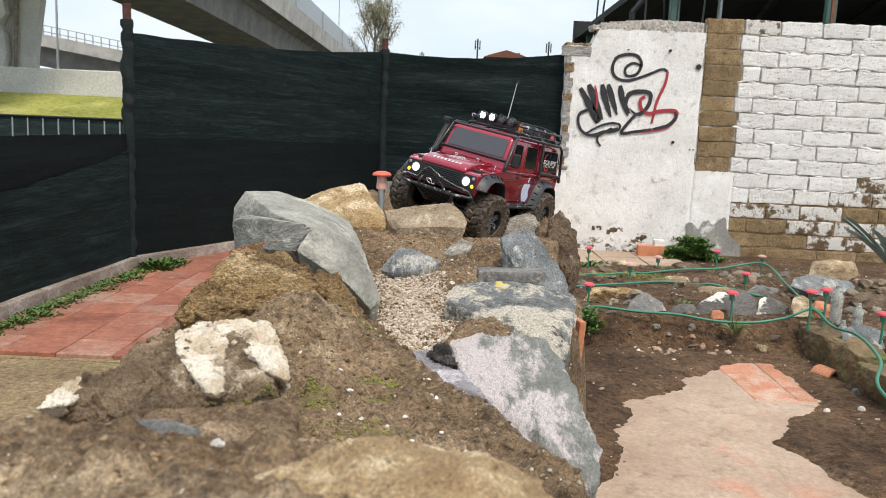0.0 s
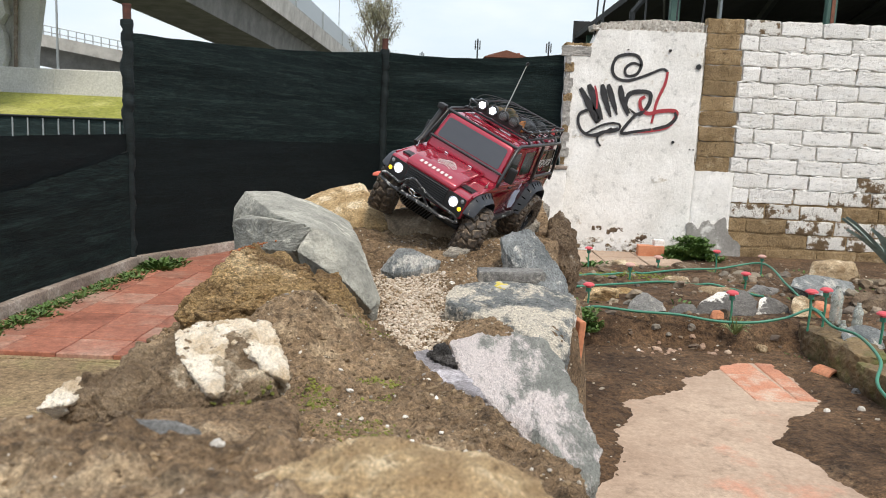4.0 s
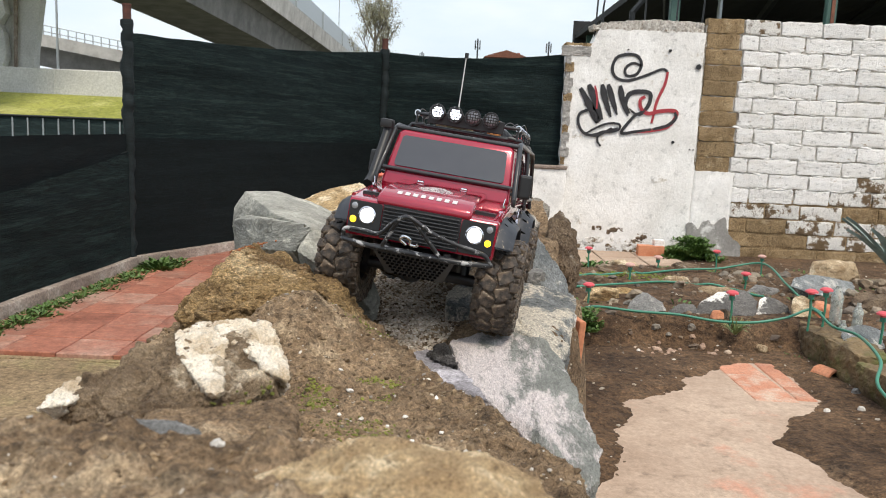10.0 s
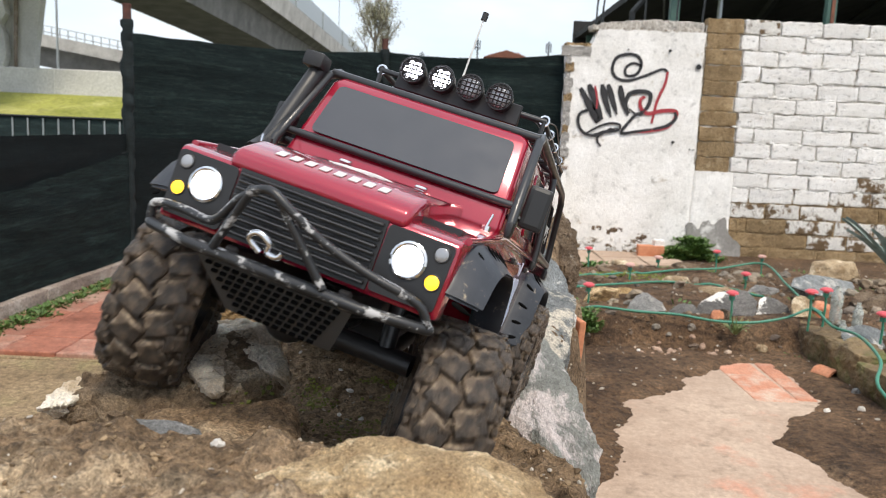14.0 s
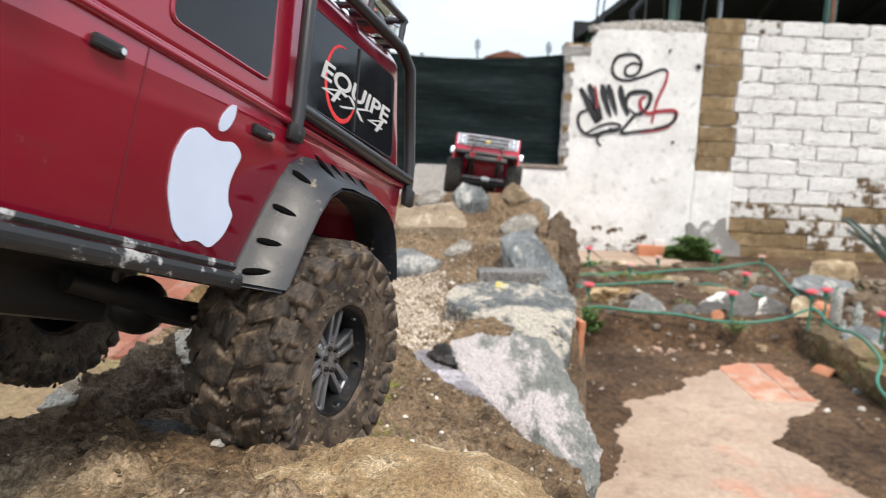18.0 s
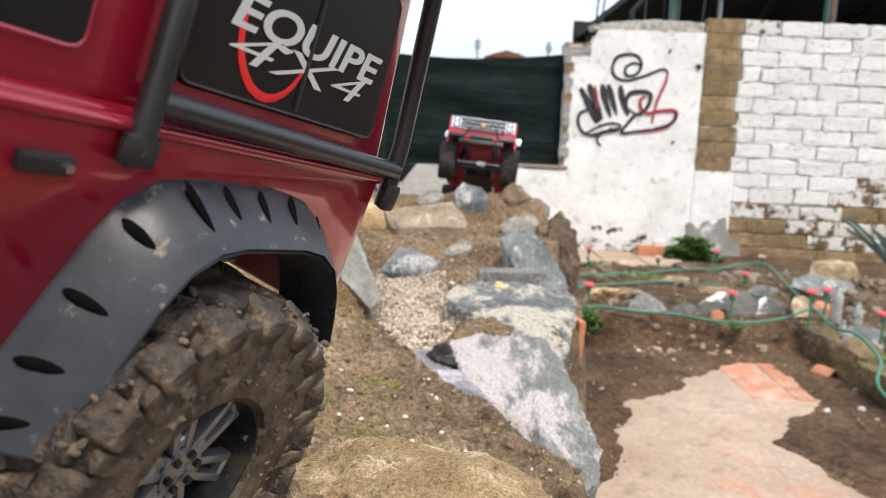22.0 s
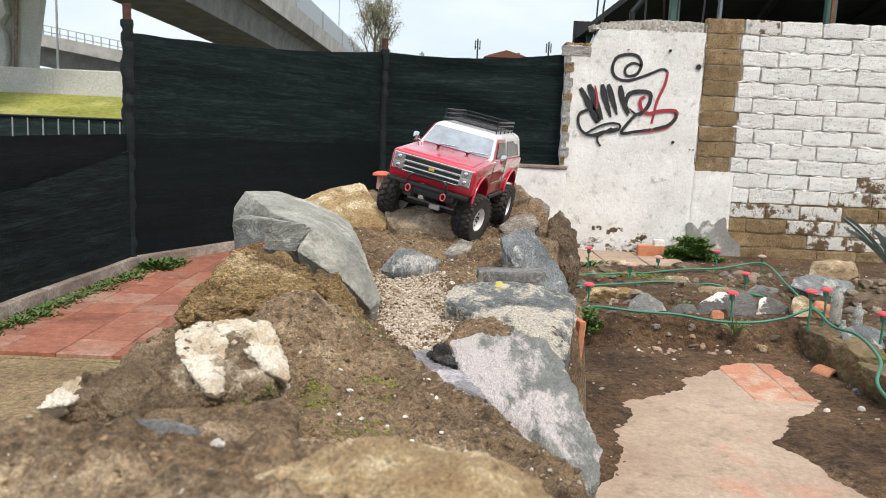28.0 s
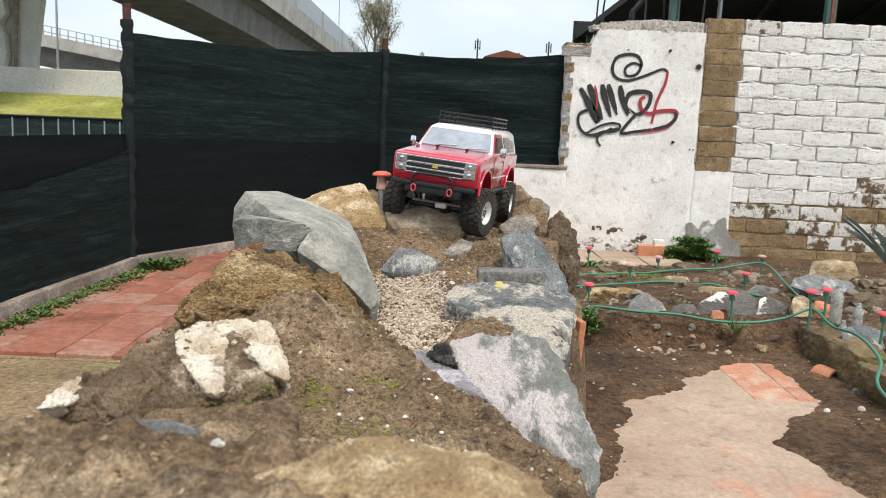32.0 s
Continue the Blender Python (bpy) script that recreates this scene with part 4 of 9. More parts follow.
def viaduct():
    """The motorway viaduct: a deck with box girder, edge beam and railing, seen from below."""
    v = thing("viaduct", "grey concrete motorway viaduct with box girder", "bridge")
    def at(x, z, y):
        return (x + 0.0216 * y, y, z - 0.0198 * y)
    def run(name, ring, mat, lab="", y0=10.0, y1=110.0):
        bm = bmesh.new()
        rings = [[bm.verts.new(at(x, z, y)) for x, z in ring] for y in (y0, (y0 + y1) / 2, y1)]
        n = len(ring)
        for A, B in zip(rings, rings[1:]):
            for i in range(n):
                bm.faces.new((A[i], A[(i + 1) % n], B[(i + 1) % n], B[i]))
        bm.faces.new(rings[0][::-1]), bm.faces.new(rings[-1])
        bmesh.ops.recalc_face_normals(bm, faces=bm.faces)
        return part(name, bm, mat, v, lab)
    # deck and girder carry their underside shade in the colour
    run("deck", [(-8.30, 7.0), (-8.30, 6.42), (-8.78, 6.12), (-13.2, 6.12), (-14.2, 6.5), (-14.2, 7.0)], SHADED_CONCRETE)
    run("girder", [(-8.85, 6.118), (-9.02, 5.1), (-11.60, 5.1), (-12.2, 6.118)], SHADED_CONCRETE, "stained concrete box girder with painted-in shade")
    run("edge_beam", [(-8.18, 7.08), (-8.22, 6.25), (-8.297, 6.25), (-8.297, 7.08)], CONCRETE, "pale concrete edge beam")
    run("railing", [(-8.22, 8.05), (-8.22, 7.12), (-8.26, 7.12), (-8.26, 8.05)], GALV, "grey railing panels")
    for y in (24.0, 31.0, 38.0, 45.0, 52.0, 60.0, 70.0):
        bm = bmesh.new()
        x, _, z = at(-8.20, 7.55, y)
        add_box(bm, (0.10, 0.10, 0.95), (x, y, z))
        part("railing_post", bm, GALV, v)
    bm = bmesh.new()
    add_box(bm, (4.1, 1.8, 0.55), (-12.0, 46.0, 3.93), None, 0.05)
    add_box(bm, (3.0, 1.4, 4.0), (-12.0, 46.0, 1.70), None, 0.05)
    part("pier", bm, CONCRETE, v)
    for x in (-13.4, -10.4):
        bm = bmesh.new()
        add_box(bm, (0.6, 0.8, 0.45), (x, 46.0, 4.43), None, 0.03)
        part("bearing", bm, KERB, v)
    return v


viaduct()


def far_bridge():
    v = thing("road_bridge", "pale concrete road bridge with railing", "bridge")
    a, b = Vector((-27.0, 45, 5.90)), Vector((-15.0, 45, 3.98))
    d = b - a
    # the girder's shade is put into its darker concrete
    for name, z0, z1, dep, mat_ in (("deck_edge", -0.62, 0.03, 0.5, CONCRETE), ("girder", -1.75, -0.622, 3.0, SHADED_CONCRETE)):
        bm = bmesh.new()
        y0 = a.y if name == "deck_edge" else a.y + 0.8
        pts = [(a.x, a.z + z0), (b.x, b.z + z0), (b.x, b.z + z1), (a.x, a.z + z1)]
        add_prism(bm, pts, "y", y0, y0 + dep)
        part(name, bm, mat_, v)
    for x in (-16.0, -26.0):
        bm = bmesh.new()
        add_box(bm, (0.9, 0.9, 3.6), (x, 46.9, 1.62), None, 0.05)
        part("column", bm, CONCRETE, v)
    for k in range(27):
        bm = bmesh.new()
        p = a + d * (k / 26)
        add_box(bm, (0.05, 0.05, 0.50), (p.x, p.y, p.z + 0.27))
        part("rail_post", bm, GALV, v)
    for z in (0.53, 0.20):
        bm = bmesh.new()
        add_tube(bm, [a + Vector((0, 0, z)), b + Vector((0, 0, z))], 0.028, 6)
        part("rail", bm, GALV, v)


far_bridge()


def pylon():
    v = thing("bridge_pier", "broad white concrete bridge pier with a torn poster edge", "pier")
    bm = bmesh.new()
    add_prism(bm, [(-12.6, 1.4), (-11.5, 1.4), (-11.42, 2.6), (-11.22, 3.9), (-11.05, 7.0), (-12.9, 7.0)], "y", 22.0, 22.3)
    part("shaft", bm, PALE_CONCRETE, v)
    bm = bmesh.new()
    add_prism(bm, [(-13.6, 1.4), (-12.03, 1.4), (-12.06, 2.0), (-12.14, 2.1), (-12.06, 2.4), (-12.10, 3.0), (-12.22, 3.2), (-12.02, 3.5), (-12.1, 3.9), (-12.0, 7.0), (-13.6, 7.0)], "y", 21.7, 21.98)
    part("side_wall", bm, PALE_CONCRETE, v)
    bm = bmesh.new()
    add_prism(bm, [(-11.98, 1.4), (-11.93, 1.4), (-11.80, 4.0), (-11.75, 7.0), (-11.84, 7.0), (-11.9, 4.0)], "y", 21.9, 21.98)
    part("joint", bm, KERB, v)
    return v


pylon()


def street_light(x, y, z, h, arm):
    v = thing("street_lamp", "tall grey street lamp", "lamp post", group="street lamps")
    bm = bmesh.new()
    add_tube(bm, [(x, y, z), (x, y, z + h)], [0.055, 0.035], 8)
    part("pole", bm, GALV, v)
    bm = bmesh.new()
    add_box(bm, (arm, 0.12, 0.08), (x - arm / 2, y, z + h), None, 0.02)
    part("head", bm, GALV, v)


street_light(-15.7, 32.0, -0.03, 10.5, 0.9)
street_light(-9.85, 70.0, -0.03, 11.8, 1.0)


def antenna_mast(x, y, z, h):
    v = thing("antenna_mast", "slim grey antenna mast far behind", "antenna", group="antenna masts")
    bm = bmesh.new()
    add_tube(bm, [(x, y, z), (x, y, z + h)], 0.08, 6)
    part("pole", bm, STEEL, v)
    bm = bmesh.new()
    for k in range(3):
        add_box(bm, (0.10, 0.12, 0.8), (x + (k - 1) * 0.2, y, z + h - 0.55 - 0.12 * (k % 2)), None, 0.03)
    part("panels", bm, STEEL, v)


antenna_mast(2.3, 72, -0.03, 9.2)
antenna_mast(8.65, 72, -0.03, 9.2)
antenna_mast(-3.3, 90, -0.03, 9.6)


def far_house():
    v = thing("house", "distant house with orange tiled roof", "house")
    ORANGE = surface("orange_render", (0.24, 0.085, 0.06), (0.31, 0.12, 0.085), 1, 10, 0.9, 0.2)
    bm = bmesh.new()
    add_box(bm, (3.5, 4, 7.4), (4.85, 72, 3.70))
    part("wall", bm, ORANGE, v)
    bm = bmesh.new()
    add_prism(bm, [(2.8, 7.42), (3.3, 7.62), (4.75, 8.06), (6.2, 7.66), (6.75, 7.42)], "y", 69.6, 74.4)
    part("roof", bm, RUST, v)
    bm = bmesh.new()
    add_box(bm, (0.25, 0.3, 0.5), (5.9, 71, 7.75))
    part("chimney", bm, ORANGE, v)
    for x in (4.2, 5.6):
        bm = bmesh.new()
        add_box(bm, (0.4, 0.05, 0.5), (x, 69.98, 7.0))
        part("window", bm, BLACK, v)


far_house()


def tree():
    """A slender tree in first leaf: tapering trunk, many thin limbs, sparse small leaves."""
    rnd = random.Random(21)
    t = thing("tree", "slender tree with sparse pale spring leaves", "tree", pose(-3.45, 40, -0.03))
    bm = bmesh.new()
    tips = []
    def limb(p, d, L, r, depth):
        pts = [p]
        q, dd = p.copy(), d.copy()
        for k in range(4):
            dd = (dd + Vector((rnd.uniform(-0.16, 0.16), rnd.uniform(-0.16, 0.16), 0.10))).normalized()
            q = q + dd * L / 4
            pts.append(q.copy())
        add_tube(bm, pts, [r * (1 - 0.17 * k) for k in range(5)], 5 if depth else 8)
        if depth >= 3:
            tips.extend(pts[1:])
            return
        for k in range(6 if depth else 13):
            s = rnd.uniform(0.25, 1.0)
            base = pts[int(s * 3.99)].lerp(pts[min(4, int(s * 3.99) + 1)], 0.5)
            a = rnd.uniform(0, 6.283)
            side = Vector((math.cos(a), math.sin(a), rnd.uniform(0.5, 1.3))).normalized()
            limb(base, (dd * 0.35 + side * 0.65).normalized(), L * rnd.uniform(0.32, 0.5), r * 0.42, depth + 1)
    limb(Vector((0, 0, 0)), Vector((0, 0, 1)), 5.9, 0.12, 0)
    part("trunk", bm, BARK, t)
    verts, faces = [], []
    for p in tips:
        for k in range(8):
            c = p + Vector((rnd.gauss(0, 0.12), rnd.gauss(0, 0.12), rnd.gauss(0, 0.12)))
            s = rnd.uniform(0.02, 0.045)
            u, w = Vector((rnd.gauss(0, 1), rnd.gauss(0, 1), rnd.gauss(0, 1))).normalized() * s, Vector((rnd.gauss(0, 1), rnd.gauss(0, 1), rnd.gauss(0, 1))).normalized() * s * 0.6
            i = len(verts)
            verts += [c - u, c + w, c + u, c - w]
            faces.append((i, i + 1, i + 2, i + 3))
    me = bpy.data.meshes.new("crown")
    me.from_pydata(verts, [], faces)
    me.materials.append(SPRING_LEAF)
    c = new("crown", me)
    c.parent = t


tree()


def shed():
    """The dark open shed behind the wall: steel posts, sloping beams and a corrugated roof."""
    v = thing("shed", "dark open shed roof on steel posts behind the wall", "shed")
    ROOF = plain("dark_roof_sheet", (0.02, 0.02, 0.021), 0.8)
    bm = bmesh.new()
    n = 60
    top = []
    for i in range(n + 1):
        x = 1.98 + 6.5 * i / n
        z = 2.42 + 0.012 * (i % 2)
        top.append((x, z))
    add_prism(bm, top + [(8.48, 2.50), (1.98, 2.50)], "y", 7.6, 13.0)
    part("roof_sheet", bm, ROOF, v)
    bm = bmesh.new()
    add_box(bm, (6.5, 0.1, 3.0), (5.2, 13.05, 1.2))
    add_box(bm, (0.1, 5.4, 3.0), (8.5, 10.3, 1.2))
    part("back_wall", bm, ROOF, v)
    for x, y in ((2.12, 7.8), (2.62, 8.0), (3.38, 7.3), (5.2, 7.3), (2.12, 12.5)):
        bm = bmesh.new()
        add_box(bm, (0.09 if x != 2.62 else 0.03, 0.07, 2.44), (x, y, 1.2), None, 0.006)
        part("post", bm, GREEN_STEEL if x != 2.62 else GALV, v, "green painted steel post")
    bm = bmesh.new()
    add_box(bm, (0.03, 0.008, 2.4), (3.385, 7.258, 1.2))
    part("stripe", bm, RUST, v)
    for k in range(5):
        bm = bmesh.new()
        add_tube(bm, [(2.0 + k * 1.1, 7.65, 2.36), (3.4 + k * 1.1, 12.8, 2.30)], 0.05, 6)
        part("beam", bm, STEEL, v)
    bm = bmesh.new()
    add_tube(bm, [(1.98, 7.7, 2.40), (1.70, 7.72, 2.05), (1.72, 7.75, 1.6)], 0.03, 6)
    part("brace", bm, STEEL, v)


shed()
for x, h, dx in ((1.19, 0.55, 0.02), (1.225, 0.50, 0.05), (1.25, 0.22, 0.0), (1.60, 0.45, 0.0), (1.86, 0.42, 0.01), (2.07, 0.6, 0.03)):
    bm = bmesh.new()
    add_tube(bm, [(x, WALL_Y + 0.12, 1.62), (x + dx, WALL_Y + 0.12, 1.72 + h)], 0.008, 6)
    tagged(part("iron_rod", bm, STEEL), "thin iron rod standing out of the wall top", "rod", "wall rods")
# ------------------------------------------------------------------ stones on the mound
stone("boulder", (-0.266, 1.397, 0.663), [(-0.112, 0.083, 0.061), (-0.067, 0.153, 0.058), (-0.007, 0.263, 0.026), (0.074, 0.183, -0.000), (0.114, 0.023, -0.018), (0.173, -0.197, -0.077), (0.158, -0.207, -0.091), (0.083, -0.177, -0.016), (0.054, -0.157, 0.031), (-0.016, -0.097, 0.039), (-0.046, -0.037, 0.054), (-0.131, 0.073, 0.031), (-0.131, 0.063, -0.000), (-0.121, 0.063, -0.038), (-0.025, -0.037, -0.058), (-0.039, -0.031, -0.211), (-0.013, -0.082, -0.211), (0.070, -0.150, -0.211), (0.147, -0.167, -0.211), (0.063, 0.156, -0.211), (-0.057, 0.130, -0.211), (-0.111, 0.062, -0.211), (-0.111, 0.054, -0.211)],
      PALE_GREY, "angular pale grey boulder with sharp edges", 0.0018, 5, 3, soft=0, fine=0.3,
      more=[[(-0.115, 0.003, 0.014), (-0.028, -0.132, 0.036), (0.062, -0.212, 0.038), (0.065, -0.212, 0.030), (0.035, -0.197, -0.007), (-0.021, -0.142, -0.014), (-0.092, -0.027, -0.030), (-0.085, 0.003, 0.025), (-0.096, 0.080, -0.080), (0.045, -0.092, -0.080), (0.024, -0.080, -0.080), (-0.078, 0.056, -0.080)],
            [(0.065, -0.212, 0.036), (0.091, -0.212, 0.029), (0.126, -0.137, 0.001), (0.172, -0.187, -0.078), (0.160, -0.222, -0.088), (0.127, -0.252, -0.044), (0.079, -0.247, -0.016), (0.043, -0.227, 0.000), (0.074, -0.112, -0.138), (0.122, -0.052, -0.138), (0.149, -0.120, -0.138), (0.085, -0.140, -0.138)]])
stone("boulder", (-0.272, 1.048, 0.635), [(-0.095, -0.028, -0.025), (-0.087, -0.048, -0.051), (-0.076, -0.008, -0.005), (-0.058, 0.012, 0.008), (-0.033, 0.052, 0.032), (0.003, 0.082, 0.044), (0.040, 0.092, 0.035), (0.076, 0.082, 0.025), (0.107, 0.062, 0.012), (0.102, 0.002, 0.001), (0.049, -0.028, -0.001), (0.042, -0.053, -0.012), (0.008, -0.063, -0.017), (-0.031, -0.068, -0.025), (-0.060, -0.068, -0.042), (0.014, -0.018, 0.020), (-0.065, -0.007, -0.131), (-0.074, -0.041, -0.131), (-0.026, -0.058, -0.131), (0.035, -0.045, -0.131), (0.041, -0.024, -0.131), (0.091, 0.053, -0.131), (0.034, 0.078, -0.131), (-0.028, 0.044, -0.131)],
      TAN_ROCK, "rough ochre tuff boulder, lighter top and dark hollows painted in", 0.02, 5, 5, soft=0.2, fine=0.7,
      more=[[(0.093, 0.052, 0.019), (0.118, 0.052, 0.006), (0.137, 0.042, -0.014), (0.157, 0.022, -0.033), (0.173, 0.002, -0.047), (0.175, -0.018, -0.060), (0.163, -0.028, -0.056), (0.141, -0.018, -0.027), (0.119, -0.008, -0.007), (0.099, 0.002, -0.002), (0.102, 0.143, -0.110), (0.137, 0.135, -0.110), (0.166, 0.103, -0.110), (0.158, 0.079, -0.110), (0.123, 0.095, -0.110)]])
white_boulder = stone("boulder", (-0.202, 0.609, 0.656), [(-0.098, -0.044, -0.026), (-0.089, -0.024, -0.017), (-0.077, -0.009, -0.008), (-0.065, 0.021, -0.002), (-0.052, 0.041, 0.007), (-0.035, 0.061, 0.013), (-0.019, 0.081, 0.016), (0.022, 0.091, 0.018), (0.053, 0.071, 0.015), (0.070, 0.041, 0.003), (0.083, 0.011, -0.005), (0.084, -0.019, -0.011), (0.064, -0.054, -0.007), (0.034, -0.079, -0.002), (0.002, -0.099, -0.010), (-0.028, -0.079, -0.006), (0.003, -0.009, 0.010), (0.046, 0.001, 0.013), (-0.065, -0.008, -0.076), (-0.023, -0.067, -0.076), (0.029, -0.067, -0.076), (0.039, 0.001, -0.076), (0.045, 0.060, -0.076), (-0.029, 0.052, -0.076)],
      WHITE_ROCK, "brown boulder with creamy white quartz faces", 0.013, 5, 6, soft=0.1, fine=0.8)
part("quartz_face", rock_bm([(-0.040, 0.042, 0.007), (-0.029, 0.072, 0.009), (-0.002, 0.062, 0.010), (0.017, 0.012, 0.003), (0.027, -0.033, -0.006), (0.031, -0.065, -0.011), (0.019, -0.058, -0.009), (-0.002, -0.033, -0.003), (-0.021, -0.003, 0.000), (-0.034, 0.060, -0.024), (-0.002, 0.077, -0.022), (0.023, -0.004, -0.035), (0.016, -0.025, -0.037), (-0.018, 0.022, -0.030)], 0.007, 4, 7, 0.6, 0.1), QUARTZ, white_boulder, "creamy white quartz face", 60, at=white_boulder.matrix_basis.inverted() @ pose(-0.188, 0.603, 0.667))
part("quartz_face", rock_bm([(-0.051, 0.034, 0.008), (-0.028, -0.006, 0.003), (-0.028, 0.054, 0.011), (-0.006, 0.049, 0.012), (0.007, 0.034, 0.007), (0.020, 0.004, -0.001), (0.032, -0.026, -0.009), (0.036, -0.049, -0.017), (0.027, -0.046, -0.014), (0.015, -0.031, -0.005), (-0.003, -0.016, 0.003), (-0.021, -0.001, 0.004), (-0.044, 0.053, -0.024), (-0.024, 0.070, -0.021), (0.006, 0.053, -0.024), (0.027, 0.002, -0.038), (0.023, -0.015, -0.042), (-0.002, 0.010, -0.027)], 0.007, 4, 8, 0.6, 0.1), QUARTZ, white_boulder, "creamy white quartz face", 60, at=white_boulder.matrix_basis.inverted() @ pose(-0.150, 0.636, 0.668))
part("quartz_face", rock_bm([(-0.029, -0.004, -0.002), (-0.029, 0.028, 0.002), (-0.006, 0.033, 0.003), (0.015, 0.033, 0.004), (0.031, -0.012, 0.000), (0.018, -0.036, -0.002), (-0.001, -0.042, -0.004), (-0.025, 0.021, -0.032), (-0.005, 0.052, -0.028), (0.026, 0.014, -0.030), (-0.001, -0.012, -0.033)], 0.006, 4, 19, 0.6, 0.1), QUARTZ, white_boulder, "creamy white quartz face", 60, at=white_boulder.matrix_basis.inverted() @ pose(-0.189, 0.662, 0.673))
part("quartz_face", rock_bm([(-0.013, -0.027, -0.005), (-0.014, 0.003, -0.001), (-0.005, 0.028, 0.003), (0.006, 0.018, 0.003), (0.015, -0.002, 0.001), (0.011, -0.022, -0.001), (-0.011, 0.001, -0.034), (-0.004, 0.048, -0.028), (0.013, 0.023, -0.029)], 0.004, 4, 9, 0.6, 0.1), QUARTZ, white_boulder, "creamy white quartz face", 60, at=white_boulder.matrix_basis.inverted() @ pose(-0.280, 0.572, 0.643))
stone("boulder", (-0.231, 1.904, 0.662), [(-0.134, 0.046, -0.001), (-0.092, 0.076, 0.024), (-0.033, 0.096, 0.042), (0.017, 0.096, 0.054), (0.036, 0.056, 0.038), (0.066, -0.004, 0.006), (0.106, -0.064, -0.032), (0.092, -0.084, -0.041), (0.039, -0.084, -0.041), (-0.030, -0.064, -0.037), (-0.101, -0.004, -0.012), (0.036, -0.064, -0.000), (-0.086, -0.004, -0.141), (0.033, -0.072, -0.141), (0.078, -0.072, -0.141), (0.056, -0.004, -0.141), (0.014, 0.081, -0.141), (-0.078, 0.064, -0.141)],
      GOLD_STONE, "angular golden limestone boulder by the track", 0.004, 4, 10, soft=0, fine=0.3)
stone("stone_block", (-0.045, 1.859, 0.651), [(-0.104, 0.001, 0.004), (-0.025, 0.011, 0.018), (0.060, 0.031, 0.025), (0.083, 0.021, 0.012), (0.101, -0.009, -0.009), (0.096, -0.029, -0.020), (0.011, -0.049, -0.021), (-0.067, -0.059, -0.026), (-0.081, -0.049, -0.017), (-0.089, -0.029, -0.005), (-0.049, 0.071, 0.012), (0.063, 0.091, 0.027), (-0.076, -0.025, -0.076), (-0.057, -0.050, -0.076), (0.082, -0.025, -0.076), (0.071, 0.018, -0.076), (0.053, 0.077, -0.076), (-0.022, 0.009, -0.076)],
      LIMESTONE, "pale beige stone kerb lying across the track", 0.0035, 4, 11, soft=0, fine=0.3)
stone("stone", (0.035, 1.690, 0.604), [(-0.037, -0.030, -0.013), (-0.016, 0.010, 0.002), (0.006, 0.040, 0.015), (0.029, 0.030, 0.009), (0.027, -0.010, -0.001), (-0.009, -0.040, -0.012), (-0.032, -0.026, -0.053), (-0.008, -0.034, -0.053), (0.023, -0.009, -0.053), (0.025, 0.025, -0.053), (0.005, 0.034, -0.053), (-0.013, 0.008, -0.053)],
      RIDGE_GREY, "low grey stone on the track", 0.004, 3, 12, soft=0, fine=0.3)
stone("stone", (-0.048, 2.277, 0.662), [(-0.042, 0.003, -0.009), (-0.019, 0.023, 0.010), (0.025, 0.043, 0.022), (0.045, 0.003, 0.006), (0.020, -0.037, -0.013), (-0.029, -0.037, -0.018), (-0.024, -0.031, -0.068), (0.017, -0.031, -0.068), (0.038, 0.003, -0.068), (0.021, 0.037, -0.068), (-0.016, 0.020, -0.068), (-0.036, 0.003, -0.068)],
      RIDGE_GREY, "wedge of grey stone on the ridge", 0.004, 3, 13, soft=0, fine=0.3)
stone("stone", (-0.068, 1.570, 0.586), [(-0.056, -0.030, -0.014), (-0.040, 0.010, 0.006), (-0.024, 0.050, 0.023), (0.005, 0.050, 0.020), (0.067, 0.030, 0.000), (0.053, 0.000, -0.005), (0.017, -0.025, -0.002), (0.013, -0.040, -0.012), (-0.035, -0.045, -0.016), (-0.048, -0.026, -0.066), (0.011, -0.034, -0.066), (0.045, 0.000, -0.066), (0.005, 0.042, -0.066), (-0.034, 0.008, -0.066)],
      SLATE, "small pointed slate half buried in the earth", 0.003, 4, 14, soft=0, fine=0.3)
stone("slate_slab", (0.183, 1.522, 0.611), [(-0.066, 0.078, 0.029), (-0.037, 0.128, 0.038), (-0.001, 0.138, 0.043), (0.012, 0.098, 0.035), (0.023, 0.038, 0.015), (0.040, -0.032, -0.009), (0.050, -0.082, -0.022), (0.048, -0.142, -0.048), (0.023, -0.152, -0.047), (0.011, -0.102, -0.032), (-0.041, -0.022, -0.015), (-0.059, 0.038, 0.007), (-0.002, 0.018, 0.007), (-0.035, -0.019, -0.148), (0.019, -0.129, -0.148), (0.042, -0.070, -0.148), (0.020, 0.032, -0.148), (-0.001, 0.117, -0.148), (-0.031, 0.109, -0.148), (-0.050, 0.032, -0.148)],
      SLATE, "upright blue-grey slate slab in the earth", 0.0035, 4, 15, soft=0, fine=0.3)
